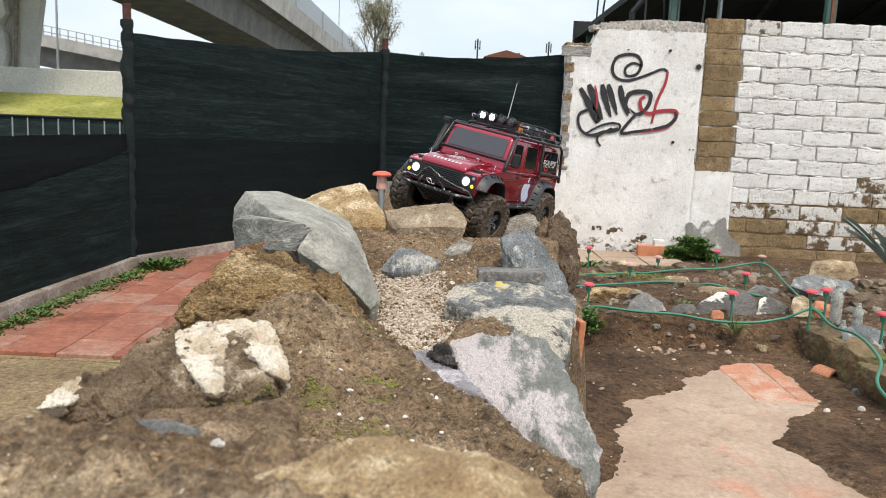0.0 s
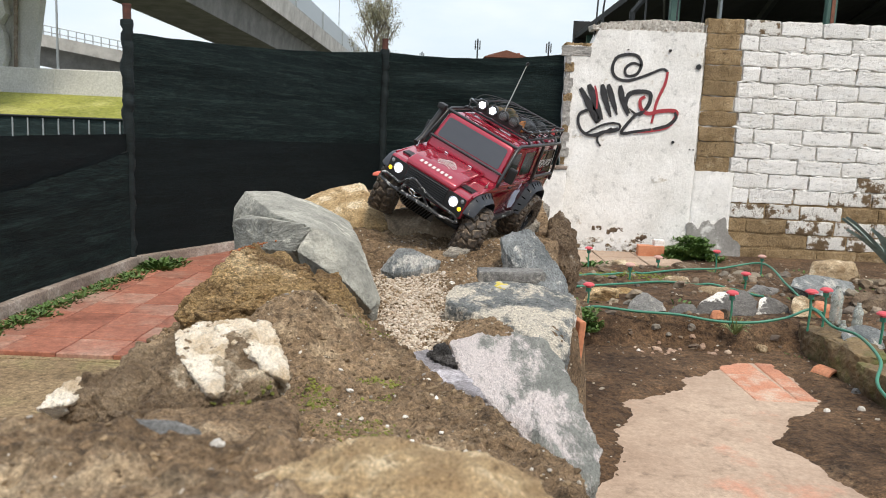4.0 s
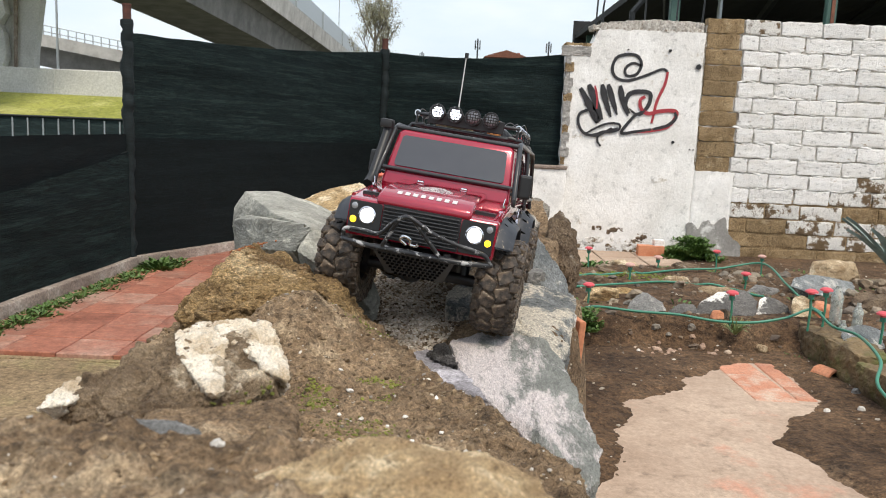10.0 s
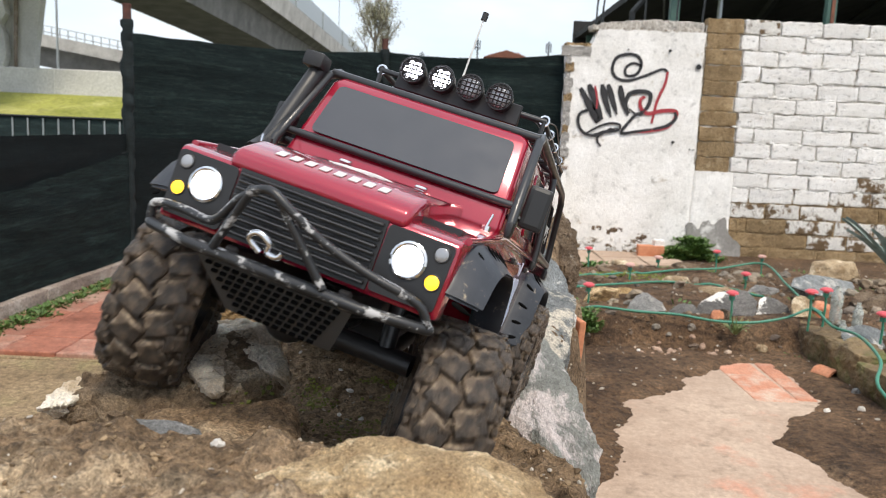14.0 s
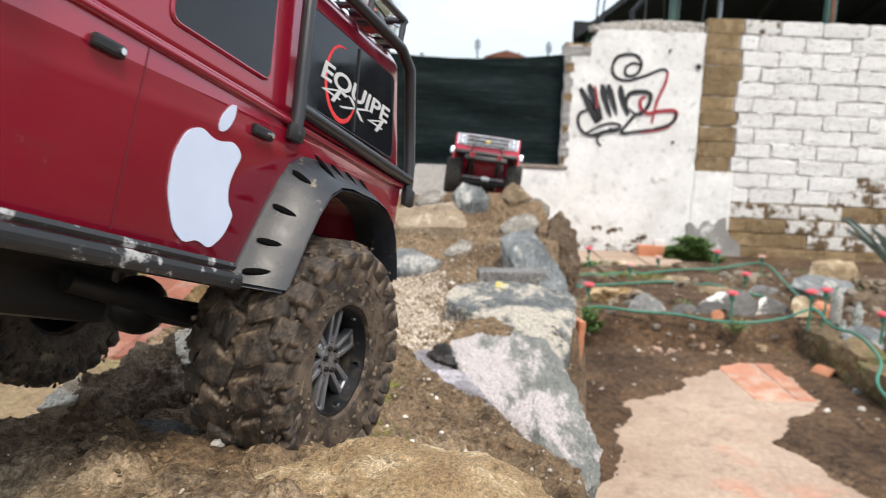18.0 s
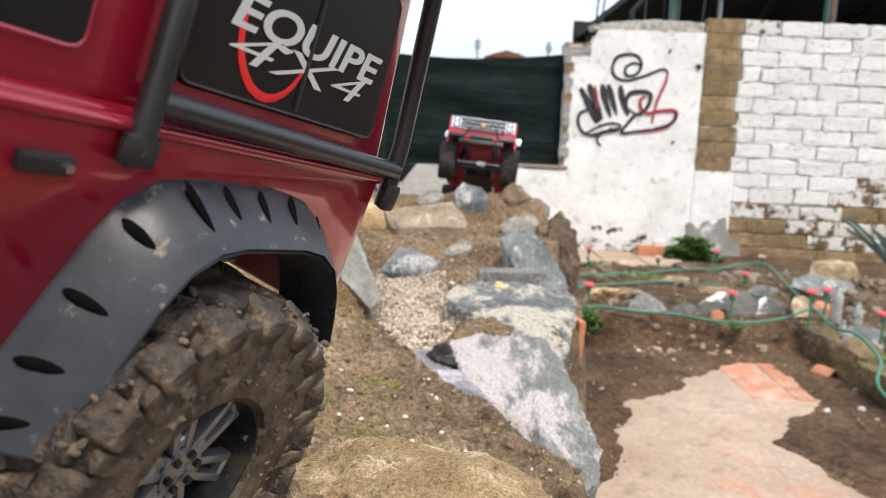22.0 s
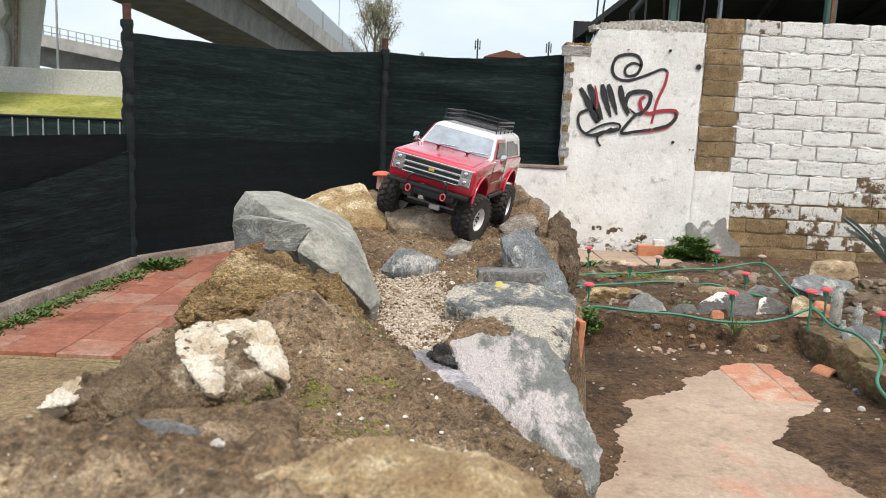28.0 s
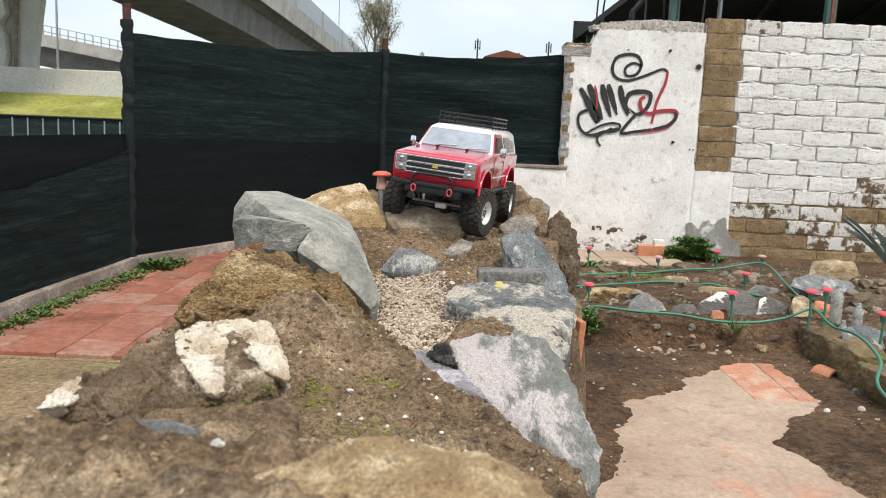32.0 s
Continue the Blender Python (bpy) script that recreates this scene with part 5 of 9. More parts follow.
stone("slate_slab", (0.117, 1.222, 0.578), [(-0.110, -0.002, 0.007), (-0.100, 0.068, 0.018), (-0.067, 0.108, 0.020), (0.005, 0.128, 0.020), (0.051, 0.118, 0.016), (0.112, 0.108, 0.005), (0.108, 0.058, 0.003), (0.072, -0.122, -0.033), (0.049, -0.162, -0.047), (0.029, -0.132, -0.017), (0.013, -0.092, -0.004), (-0.021, -0.042, 0.003), (-0.055, -0.022, 0.006), (-0.086, -0.012, 0.004), (-0.094, -0.002, -0.197), (-0.047, -0.019, -0.197), (0.011, -0.078, -0.197), (0.042, -0.138, -0.197), (0.092, 0.049, -0.197), (0.044, 0.100, -0.197), (-0.057, 0.092, -0.197)],
      CRUSTED, "flat grey stone with a cream crust and a yellow mark", 0.005, 5, 16, soft=0, fine=0.3)
stone("slate_slab", (0.113, 0.886, 0.551), [(-0.099, 0.194, 0.007), (-0.053, 0.234, 0.010), (-0.019, 0.254, 0.011), (0.030, 0.234, 0.014), (0.050, 0.164, 0.004), (0.056, 0.104, -0.001), (0.055, -0.016, -0.005), (0.051, -0.116, -0.008), (0.052, -0.146, -0.006), (0.038, -0.211, -0.008), (0.024, -0.231, -0.011), (0.013, -0.226, -0.013), (0.003, -0.186, -0.008), (-0.008, -0.131, 0.003), (-0.040, -0.066, 0.001), (-0.066, -0.006, 0.005), (-0.087, 0.074, 0.006), (-0.001, 0.079, 0.001), (-0.056, -0.005, -0.133), (0.002, -0.158, -0.133), (0.033, -0.179, -0.133), (0.047, -0.014, -0.133), (0.025, 0.199, -0.133), (-0.045, 0.199, -0.133)],
      PINK_ROCK, "long slate slab with a lilac white crust", 0.005, 5, 17, soft=0, fine=0.3)
stone("stone", (0.008, 0.991, 0.563), [(-0.022, 0.014, -0.004), (-0.011, 0.039, -0.001), (-0.000, 0.049, 0.003), (0.005, 0.019, 0.003), (0.014, -0.026, 0.002), (0.018, -0.046, -0.001), (0.005, -0.031, -0.000), (-0.008, -0.021, -0.002), (-0.007, -0.018, -0.034), (0.015, -0.039, -0.034), (0.004, 0.016, -0.034), (-0.010, 0.033, -0.034)],
      BLACK_CHIP, "dark broken chip of stone by the slab", 0.007, 4, 24, soft=0, fine=0.8)
stone("stone", (-0.000, 0.953, 0.553), [(-0.063, 0.037, -0.002), (-0.046, 0.067, 0.001), (-0.009, 0.092, 0.002), (0.018, 0.077, 0.001), (0.050, -0.078, 0.004), (0.061, -0.108, -0.000), (0.040, -0.081, 0.003), (0.018, -0.013, -0.001), (-0.021, 0.002, -0.003), (-0.050, 0.007, -0.004), (0.034, -0.069, -0.034), (0.043, -0.066, -0.034), (0.016, 0.065, -0.034), (-0.039, 0.057, -0.034), (-0.042, 0.006, -0.034)],
      LILAC, "flat lilac grey stone level with the earth", 0.0025, 4, 34, soft=0, fine=0.3)
stone("boulder", (0.300, 1.949, 0.616), [(-0.025, 0.071, 0.042), (0.004, 0.131, 0.063), (0.027, 0.101, 0.046), (0.042, 0.031, 0.010), (0.029, -0.069, -0.038), (0.002, -0.129, -0.070), (-0.030, -0.109, -0.048), (-0.049, -0.029, -0.005), (-0.042, -0.024, -0.320), (0.002, -0.109, -0.320), (0.036, 0.027, -0.320), (0.003, 0.112, -0.320)],
      DARK_ROCK, "dark brown craggy boulder at the edge of the mound", 0.014, 4, 18, soft=0.1, fine=0.7)
stone("stone", (0.068, 2.293, 0.676), [(-0.049, 0.007, 0.004), (-0.016, 0.047, 0.029), (0.034, 0.027, 0.019), (0.063, -0.013, -0.010), (0.009, -0.043, -0.026), (-0.040, -0.023, -0.017), (-0.034, -0.020, -0.086), (0.007, -0.037, -0.086), (0.054, -0.011, -0.086), (0.029, 0.023, -0.086), (-0.014, 0.040, -0.086), (-0.042, 0.006, -0.086)],
      SLATE, "blue-grey stone on the ridge of the mound", 0.005, 3, 21, soft=0, fine=0.3)
stone("stone", (0.202, 2.338, 0.682), [(-0.030, 0.022, 0.010), (-0.004, 0.042, 0.027), (0.029, 0.022, 0.013), (0.052, -0.018, -0.013), (-0.008, -0.048, -0.027), (-0.040, -0.018, -0.011), (-0.034, -0.016, -0.087), (-0.007, -0.041, -0.087), (0.044, -0.016, -0.087), (0.025, 0.018, -0.087), (-0.003, 0.035, -0.087), (-0.025, 0.018, -0.087)],
      RIDGE, "brown stone on the ridge of the mound", 0.007, 3, 22, soft=0, fine=0.3)
stone("stone", (0.202, 2.073, 0.618), [(-0.058, -0.013, -0.011), (-0.020, 0.047, 0.016), (0.034, 0.057, 0.027), (0.054, 0.007, 0.006), (0.035, -0.043, -0.016), (-0.045, -0.053, -0.022), (-0.049, -0.011, -0.072), (-0.038, -0.045, -0.072), (0.030, -0.037, -0.072), (0.046, 0.006, -0.072), (0.029, 0.048, -0.072), (-0.017, 0.040, -0.072)],
      RIDGE_GREY, "grey brown stone bedded in earth", 0.006, 3, 19, soft=0, fine=0.3)
stone("stone", (0.276, 2.352, 0.639), [(-0.041, 0.028, 0.014), (0.013, 0.048, 0.025), (0.043, 0.008, 0.004), (0.021, -0.052, -0.025), (-0.036, -0.032, -0.018), (-0.031, -0.027, -0.085), (0.018, -0.044, -0.085), (0.037, 0.007, -0.085), (0.011, 0.041, -0.085), (-0.035, 0.024, -0.085)],
      RIDGE_GREY, "grey stone at the end of the mound", 0.006, 3, 20, soft=0, fine=0.3)
stone("garden_stone", (0.887, 3.316, 0.164), [(-0.093, -0.046, -0.024), (-0.067, -0.006, 0.008), (-0.013, 0.034, 0.037), (0.004, 0.014, 0.035), (0.068, -0.016, -0.001), (0.078, -0.046, -0.026), (-0.013, -0.066, -0.030), (0.035, 0.134, 0.001), (-0.074, -0.037, -0.050), (-0.010, 0.027, -0.050), (0.063, -0.037, -0.050)],
      GREY_ROCK, "pointed grey stone edging the bed", 0.004, 3, 25, soft=0, fine=0.3, group="stones of the bed")
stone("garden_stone", (1.049, 3.290, 0.140), [(-0.089, -0.040, -0.005), (-0.050, -0.000, 0.015), (-0.001, 0.030, 0.025), (0.040, 0.020, 0.022), (0.042, -0.020, -0.008), (-0.042, -0.060, -0.027), (0.070, -0.050, -0.022), (0.030, 0.120, -0.001), (-0.071, -0.032, -0.047), (-0.001, 0.024, -0.047), (-0.034, -0.048, -0.047)],
      WHITE_TOP, "low grey stone with white streaks", 0.004, 3, 26, soft=0, fine=0.3, group="stones of the bed")
stone("garden_stone", (1.237, 3.341, 0.174), [(-0.139, -0.041, -0.019), (-0.120, -0.031, 0.002), (-0.038, 0.019, 0.035), (0.026, 0.049, 0.041), (0.104, 0.059, 0.043), (0.135, -0.011, 0.009), (0.109, -0.071, -0.041), (-0.037, -0.091, -0.043), (-0.141, -0.071, -0.042), (0.101, 0.189, 0.016), (-0.111, -0.033, -0.063), (0.021, 0.039, -0.063), (0.087, -0.057, -0.063)],
      WHITE_TOP, "stone with a bright white top", 0.004, 3, 27, soft=0, fine=0.3, group="stones of the bed")
stone("garden_stone", (1.440, 3.363, 0.140), [(-0.070, -0.033, -0.010), (-0.046, 0.017, 0.043), (-0.016, 0.037, 0.053), (0.055, 0.047, 0.036), (0.094, 0.017, 0.011), (0.087, -0.043, -0.043), (-0.082, -0.103, -0.063), (-0.103, -0.093, -0.052), (0.081, 0.157, 0.024), (-0.056, -0.027, -0.083), (0.044, 0.037, -0.083), (-0.065, -0.083, -0.083)],
      WHITE_TOP, "dark stone with a white upper face", 0.004, 3, 28, soft=0, fine=0.3, group="stones of the bed")
stone("garden_stone", (1.562, 3.347, 0.178), [(-0.051, -0.027, -0.004), (-0.030, 0.013, 0.023), (0.025, 0.033, 0.032), (0.040, 0.003, 0.021), (0.015, -0.067, -0.041), (-0.061, -0.087, -0.040), (0.062, 0.133, 0.010), (-0.041, -0.022, -0.061), (0.020, 0.026, -0.061), (0.012, -0.054, -0.061)],
      CREAM_ROCK, "pale beige stone at the bed corner", 0.004, 3, 29, soft=0, fine=0.3, group="stones of the bed")
stone("garden_stone", (1.908, 3.874, 0.176), [(-0.195, -0.074, -0.001), (-0.135, 0.026, 0.026), (-0.050, 0.076, 0.035), (0.052, 0.076, 0.025), (0.196, 0.076, 0.002), (0.131, -0.074, -0.029), (0.010, -0.154, -0.043), (-0.122, -0.174, -0.019), (0.114, 0.226, 0.005), (-0.156, -0.060, -0.063), (0.041, 0.060, -0.063), (0.008, -0.124, -0.063)],
      SLATE, "long flat dark grey stone in the bed", 0.005, 3, 30, soft=0, fine=0.3, group="stones of the bed")
stone("garden_stone", (1.983, 3.610, 0.165), [(-0.095, -0.060, -0.008), (-0.044, 0.010, 0.017), (0.046, 0.070, 0.020), (0.058, 0.010, 0.014), (0.009, -0.090, -0.012), (-0.082, -0.130, -0.026), (0.107, 0.190, -0.005), (-0.076, -0.048, -0.046), (0.037, 0.056, -0.046), (0.008, -0.072, -0.046)],
      DARK_ROCK, "brown-grey stone in the bed", 0.005, 3, 31, soft=0, fine=0.3, group="stones of the bed")
stone("garden_stone", (1.644, 2.975, 0.138), [(-0.104, -0.035, 0.011), (-0.039, 0.045, 0.023), (0.050, 0.095, 0.021), (0.114, 0.045, 0.009), (0.061, -0.075, -0.026), (-0.075, -0.155, -0.029), (-0.123, -0.115, -0.008), (0.117, 0.195, -0.003), (-0.083, -0.028, -0.049), (0.040, 0.076, -0.049), (-0.060, -0.124, -0.049)],
      SLATE, "blue-grey stone behind the edging wall", 0.005, 3, 32, soft=0, fine=0.3, group="stones of the bed")
stone("earth_bank", (-0.157, 0.519, 0.644), [(-0.077, -0.019, -0.007), (-0.061, 0.006, -0.001), (-0.021, 0.016, 0.006), (0.018, 0.021, 0.003), (0.048, 0.056, 0.006), (0.063, 0.041, -0.007), (0.059, -0.019, -0.002), (0.008, -0.049, 0.002), (-0.038, -0.049, -0.000), (-0.062, -0.016, -0.087), (0.015, 0.016, -0.087), (0.047, -0.016, -0.087)],
      BANK_EARTH, "packed brown earth banked against the boulder", 0.009, 4, 33, soft=0.1, fine=0.3)
# ------------------------------------------------------------------ loose ground cover
def pebble_mesh(name, spots, material, parent=None, flat=0.65, seed=0, sides=1):
    """Many small stones or clods in one mesh. spots: rows of x, y, z, size."""
    rnd = random.Random(seed)
    tmp = bmesh.new()
    bmesh.ops.create_icosphere(tmp, subdivisions=sides, radius=1)
    base = [v.co.copy() for v in tmp.verts]
    faces0 = [[v.index for v in f.verts] for f in tmp.faces]
    tmp.free()
    kinds = []
    for k in range(8):
        kinds.append([p * (1 + 0.5 * noise.noise(p * 1.7 + Vector((k * 5, seed, 0)))) for p in base])
    verts, faces = [], []
    for x, y, z, s in spots:
        m = Matrix.Translation((x, y, z)) @ Euler((rnd.uniform(-0.5, 0.5), rnd.uniform(-0.5, 0.5), rnd.uniform(0, 6.28))).to_matrix().to_4x4() @ Matrix.Diagonal((s * rnd.uniform(0.7, 1.3), s * rnd.uniform(0.6, 1.1), s * flat * rnd.uniform(0.7, 1.2), 1))
        i = len(verts)
        verts += [m @ p for p in rnd.choice(kinds)]
        faces += [[i + a for a in f] for f in faces0]
    me = bpy.data.meshes.new(name)
    me.from_pydata(verts, [], faces)
    me.materials.append(material)
    ob = new(name, me)
    if parent:
        ob.parent = parent
    return ob


def island(name, cols, rough=0.9, grain=150):
    """A material whose colour changes from stone to stone."""
    m, n, l, p = nodes_of(name)
    g = n.new("ShaderNodeNewGeometry")
    r = n.new("ShaderNodeValToRGB")
    r.color_ramp.elements[0].color, r.color_ramp.elements[-1].color = (*cols[0], 1), (*cols[-1], 1)
    for k, c in enumerate(cols[1:-1]):
        e = r.color_ramp.elements.new((k + 1) / (len(cols) - 1))
        e.color = (*c, 1)
    l.new(g.outputs["Random Per Island"], r.inputs["Fac"])
    f = texnoise(n, l, n.new("ShaderNodeTexCoord").outputs["Object"], grain, 4, 0.6)
    gm = n.new("ShaderNodeVectorMath")
    gm.operation = "SCALE"
    l.new(r.outputs["Color"], gm.inputs[0])
    l.new(remap(n, l, f, 0.3, 0.7, 0.7, 1.2), gm.inputs["Scale"])
    l.new(gm.outputs["Vector"], p.inputs["Base Color"])
    p.inputs["Roughness"].default_value = rough
    bumped(n, l, p, f, 0.4, 0.002)
    return m


GRAVEL_MIX = island("mixed_pale_gravel", [(0.27, 0.21, 0.155), (0.47, 0.39, 0.30), (0.60, 0.53, 0.44), (0.42, 0.32, 0.23), (0.66, 0.60, 0.52)])
CLOD_MIX = island("crumbled_earth", [(0.085, 0.055, 0.030), (0.18, 0.122, 0.068), (0.31, 0.220, 0.128), (0.13, 0.087, 0.048)])
CHIP_MIX = island("stone_chips", [(0.30, 0.24, 0.17), (0.50, 0.43, 0.34), (0.22, 0.19, 0.16), (0.62, 0.57, 0.50)])
DARK_CLODS = island("dark_soil_crumbs", [(0.075, 0.046, 0.027), (0.11, 0.070, 0.042), (0.165, 0.112, 0.070), (0.095, 0.060, 0.036)])

rnd = random.Random(31)
spots = []
while len(spots) < 11000:                                  # gravel filling the dip between the boulders
    y = rnd.uniform(1.02, 1.64)
    half = lerp_at([(1.02, 0.008), (1.08, 0.035), (1.20, 0.052), (1.40, 0.062), (1.55, 0.064), (1.64, 0.02)], y)
    x = lerp_at([(1.02, -0.05), (1.20, -0.028), (1.50, -0.076), (1.64, -0.06)], y) + half * max(-1.25, min(1.25, rnd.triangular(-1.25, 1.25) * 1.15))
    spots.append((x, y, mound_height(x, y) + 0.0005, rnd.choice((0.0010, 0.0013, 0.0017, 0.002, 0.0024, 0.003, 0.0036))))
tagged(pebble_mesh("gravel", spots, GRAVEL_MIX, seed=1), "pale crushed gravel filling a dip", "gravel", kind="stuff")


def on_mound(n, x0, x1, y0, y1, sizes, keep=lambda x, y: True):
    res = []
    while len(res) < n:
        x, y = rnd.uniform(x0, x1), rnd.uniform(y0, y1)
        if lerp_at(MOUND_L, y) - 0.02 < x < lerp_at(MOUND_R, y) + 0.02 and keep(x, y):
            s = rnd.choice(sizes)
            res.append((x, y, mound_height(x, y) - s * 0.1, s))
    return res


tagged(pebble_mesh("earth_clods", on_mound(15000, -0.42, 0.26, 0.42, 2.25, (0.0008, 0.001, 0.0012, 0.0015, 0.0018, 0.0022, 0.0028, 0.004)) + on_mound(3000, -0.40, 0.10, 0.22, 0.46, (0.0004, 0.0006, 0.0008, 0.001, 0.0014, 0.002)), CLOD_MIX, seed=2), "crumbs and clods of brown earth", "soil", kind="stuff")
tagged(pebble_mesh("stone_chips", on_mound(1700, -0.42, 0.26, 0.45, 2.25, (0.0012, 0.0016, 0.002, 0.003)) + on_mound(520, -0.12, 0.22, 1.40, 1.90, (0.002, 0.003, 0.004)) + on_mound(260, -0.40, 0.10, 0.24, 0.46, (0.0007, 0.001, 0.0016)), CHIP_MIX, seed=3), "small pale stone chips", "stones", kind="stuff")
# single white pebbles that catch the eye
for k, (x, y, s) in enumerate(((-0.060, 0.635, 0.0032), (-0.055, 0.662, 0.0020), (-0.044, 0.650, 0.0022), (-0.075, 0.655, 0.0018), (-0.088, 0.655, 0.0014), (0.028, 0.585, 0.0026), (0.031, 0.592, 0.0020), (0.006, 0.685, 0.0026), (0.009, 0.682, 0.0018),
                               (-0.012, 1.60, 0.005), (0.004, 1.57, 0.004), (0.02, 1.64, 0.004), (0.06, 1.74, 0.004), (0.02, 1.50, 0.006), (-0.092, 0.80, 0.004), (-0.03, 0.74, 0.003), (-0.112, 0.385, 0.0034), (-0.245, 0.40, 0.003), (-0.105, 0.405, 0.0022), (-0.095, 0.737, 0.0030), (-0.0725, 0.736, 0.0034), (-0.082, 0.72, 0.0022), (-0.045, 0.70, 0.0024), (-0.02, 0.66, 0.0026), (0.022, 0.52, 0.0022), (0.027, 0.525, 0.0026), (0.017, 0.515, 0.0017), (-0.11, 0.86, 0.003), (0.0, 0.78, 0.003))):
    ob = pebble_mesh("pebble", [(0, 0, 0, s)], PEBBLE, seed=40 + k, sides=2)
    ob.location = (x, y, mound_height(x, y) + s * 0.3)
    tagged(ob, "small white pebble lying on the earth", "pebble", "white pebbles")
# the yard: soil crumbs and chips
def on_yard(n, x0, x1, y0, y1, sizes, keep):
    res = []
    while len(res) < n:
        x, y = rnd.uniform(x0, x1), rnd.uniform(y0, y1)
        if keep(x, y):
            s = rnd.choice(sizes)
            res.append((x, y, yard_height(x, y) - s * 0.1, s))
    return res


def off_slab(x, y):
    return not (0.55 < x < 1.25 and y < 2.4 + (x - 0.55) * 0.8) and not (x < 0.9 and y < 1.9)


tagged(pebble_mesh("soil_crumbs", on_yard(9000, 0.3, 3.6, 1.7, 6.4, (0.002, 0.003, 0.004, 0.005, 0.007, 0.009), off_slab), DARK_CLODS, seed=5), "crumbled dark soil", "soil", kind="stuff")
tagged(pebble_mesh("yard_chips", on_yard(900, 0.4, 3.6, 1.9, 6.4, (0.003, 0.004, 0.006, 0.010), off_slab), CHIP_MIX, seed=6), "scattered stone chips on the soil", "stones", kind="stuff")
RUBBLE = island("pinkish_rubble", [(0.30, 0.19, 0.13), (0.44, 0.31, 0.23), (0.38, 0.24, 0.17), (0.50, 0.39, 0.30)])
spots = [(x, y, yard_height(x, y), s) for x, y, s in ((rnd.gauss(0.98, 0.13), rnd.gauss(3.07, 0.05), rnd.choice((0.006, 0.009, 0.012, 0.018))) for k in range(26))]
tagged(pebble_mesh("rubble", spots, RUBBLE, seed=7, sides=2), "pinkish rubble crumbled at the foot of the bed", "rubble", kind="stuff")
# near stones at the front of the mound
def worn_bm(rx, ry, rz, seed, amp=0.10, cuts=6):
    bm = bmesh.new()
    bmesh.ops.create_icosphere(bm, subdivisions=cuts, radius=1)
    for v in bm.verts:
        d = v.co.copy()
        p = Vector((d.x * 2.0, d.y * 2.0, d.z * 2.0)) + Vector((seed * 3.3, seed, 0))
        k = 1 + amp * (noise.fractal(p, 0.9, 2.1, 4) + 0.6 * noise.noise(p * 0.6)) + amp * 0.22 * noise.fractal(p * 7, 0.7, 2.1, 4)
        v.co = Vector((d.x * rx, d.y * ry, d.z * rz)) * k
    return bm


ob = part("boulder", worn_bm(0.088, 0.055, 0.042, 2, 0.13), NEAR_ROCK, smooth=70)
ob.matrix_basis = pose(0.000, 0.345, 0.656, 0, 9, -4)
tagged(ob, "sandy tuff boulder with pitted face", "rock")

ob = part("stone", worn_bm(0.026, 0.012, 0.008, 7, 0.14, 5), GREY_ROCK, smooth=70)
ob.matrix_basis = pose(-0.150, 0.408, 0.679, -6, 3, -4)
tagged(ob, "flat blue-grey stone bedded in earth", "rock")
# moss on the packed earth
spots = []
for cx, cy, r, n in ((-0.072, 0.70, 0.030, 160), (-0.05, 0.66, 0.02, 80), (-0.13, 0.60, 0.03, 240), (-0.16, 0.56, 0.025, 160), (-0.10, 0.62, 0.02, 120), (-0.085, 0.545, 0.012, 60), (0.02, 0.58, 0.012, 50), (-0.14, 1.0, 0.02, 60), (-0.09, 0.98, 0.02, 60), (-0.25, 0.39, 0.012, 40), (-0.068, 0.45, 0.012, 60), (-0.128, 0.80, 0.012, 110), (-0.118, 0.765, 0.014, 120), (-0.072, 0.84, 0.010, 70), (-0.053, 0.843, 0.012, 80), (-0.06, 0.79, 0.010, 50), (-0.085, 0.60, 0.010, 70), (0.02, 0.50, 0.008, 60)):
    for k in range(n):
        x, y = rnd.gauss(cx, r * 0.8), rnd.gauss(cy, r * 0.5)
        spots.append((x, y, mound_height(x, y), rnd.uniform(0.0009, 0.0024)))
skin = BVHTree.FromPolygons([white_boulder.matrix_basis @ v.co for v in white_boulder.data.vertices], [tuple(f.vertices) for f in white_boulder.data.polygons])
for cx, cy, cz, r, n in ((-0.142, 0.540, 0.652, 0.007, 150), (-0.1184, 0.582, 0.646, 0.006, 120), (-0.128, 0.560, 0.650, 0.005, 60), (-0.152, 0.530, 0.640, 0.008, 110)):
    for k in range(n):                                      # and round the foot of the quartz boulder
        p = skin.find_nearest(Vector((rnd.gauss(cx, r), rnd.gauss(cy, r * 0.6), rnd.gauss(cz, r * 0.6))))[0]
        spots.append((*p, rnd.uniform(0.0008, 0.0018)))
tagged(pebble_mesh("moss", spots, MOSS, seed=9, flat=0.5), "thin yellow-green moss on the earth", "moss", kind="stuff")


# a patch of orange lichen on the ochre boulder and a blue-black stain on the grey one
LICHEN = surface("orange_lichen", (0.26, 0.085, 0.03), (0.40, 0.16, 0.06), 60, 200, 0.95, 0.6, 0.002)
spots = [(-0.278 + 1.2 * d, 1.112 + rnd.gauss(0, 0.006), 0.674 + 0.35 * d + rnd.gauss(0, 0.001), rnd.uniform(0.0008, 0.0022)) for d in (rnd.gauss(0, 0.012) for k in range(110))]
tagged(pebble_mesh("lichen", spots, LICHEN, seed=12, flat=0.8), "orange lichen on the ochre boulder", "lichen", kind="stuff")
# ------------------------------------------------------------------ model cars: shared pieces
CANDY = plain("candy_red_lacquer", (0.320, 0.010, 0.031), 0.14, 0.28, coat=1.0, grain=0.06, scale=9, dirt=(0.16, 0.06, 0.045), dirt_at=(0.62, 0.86), dirt_scale=16)
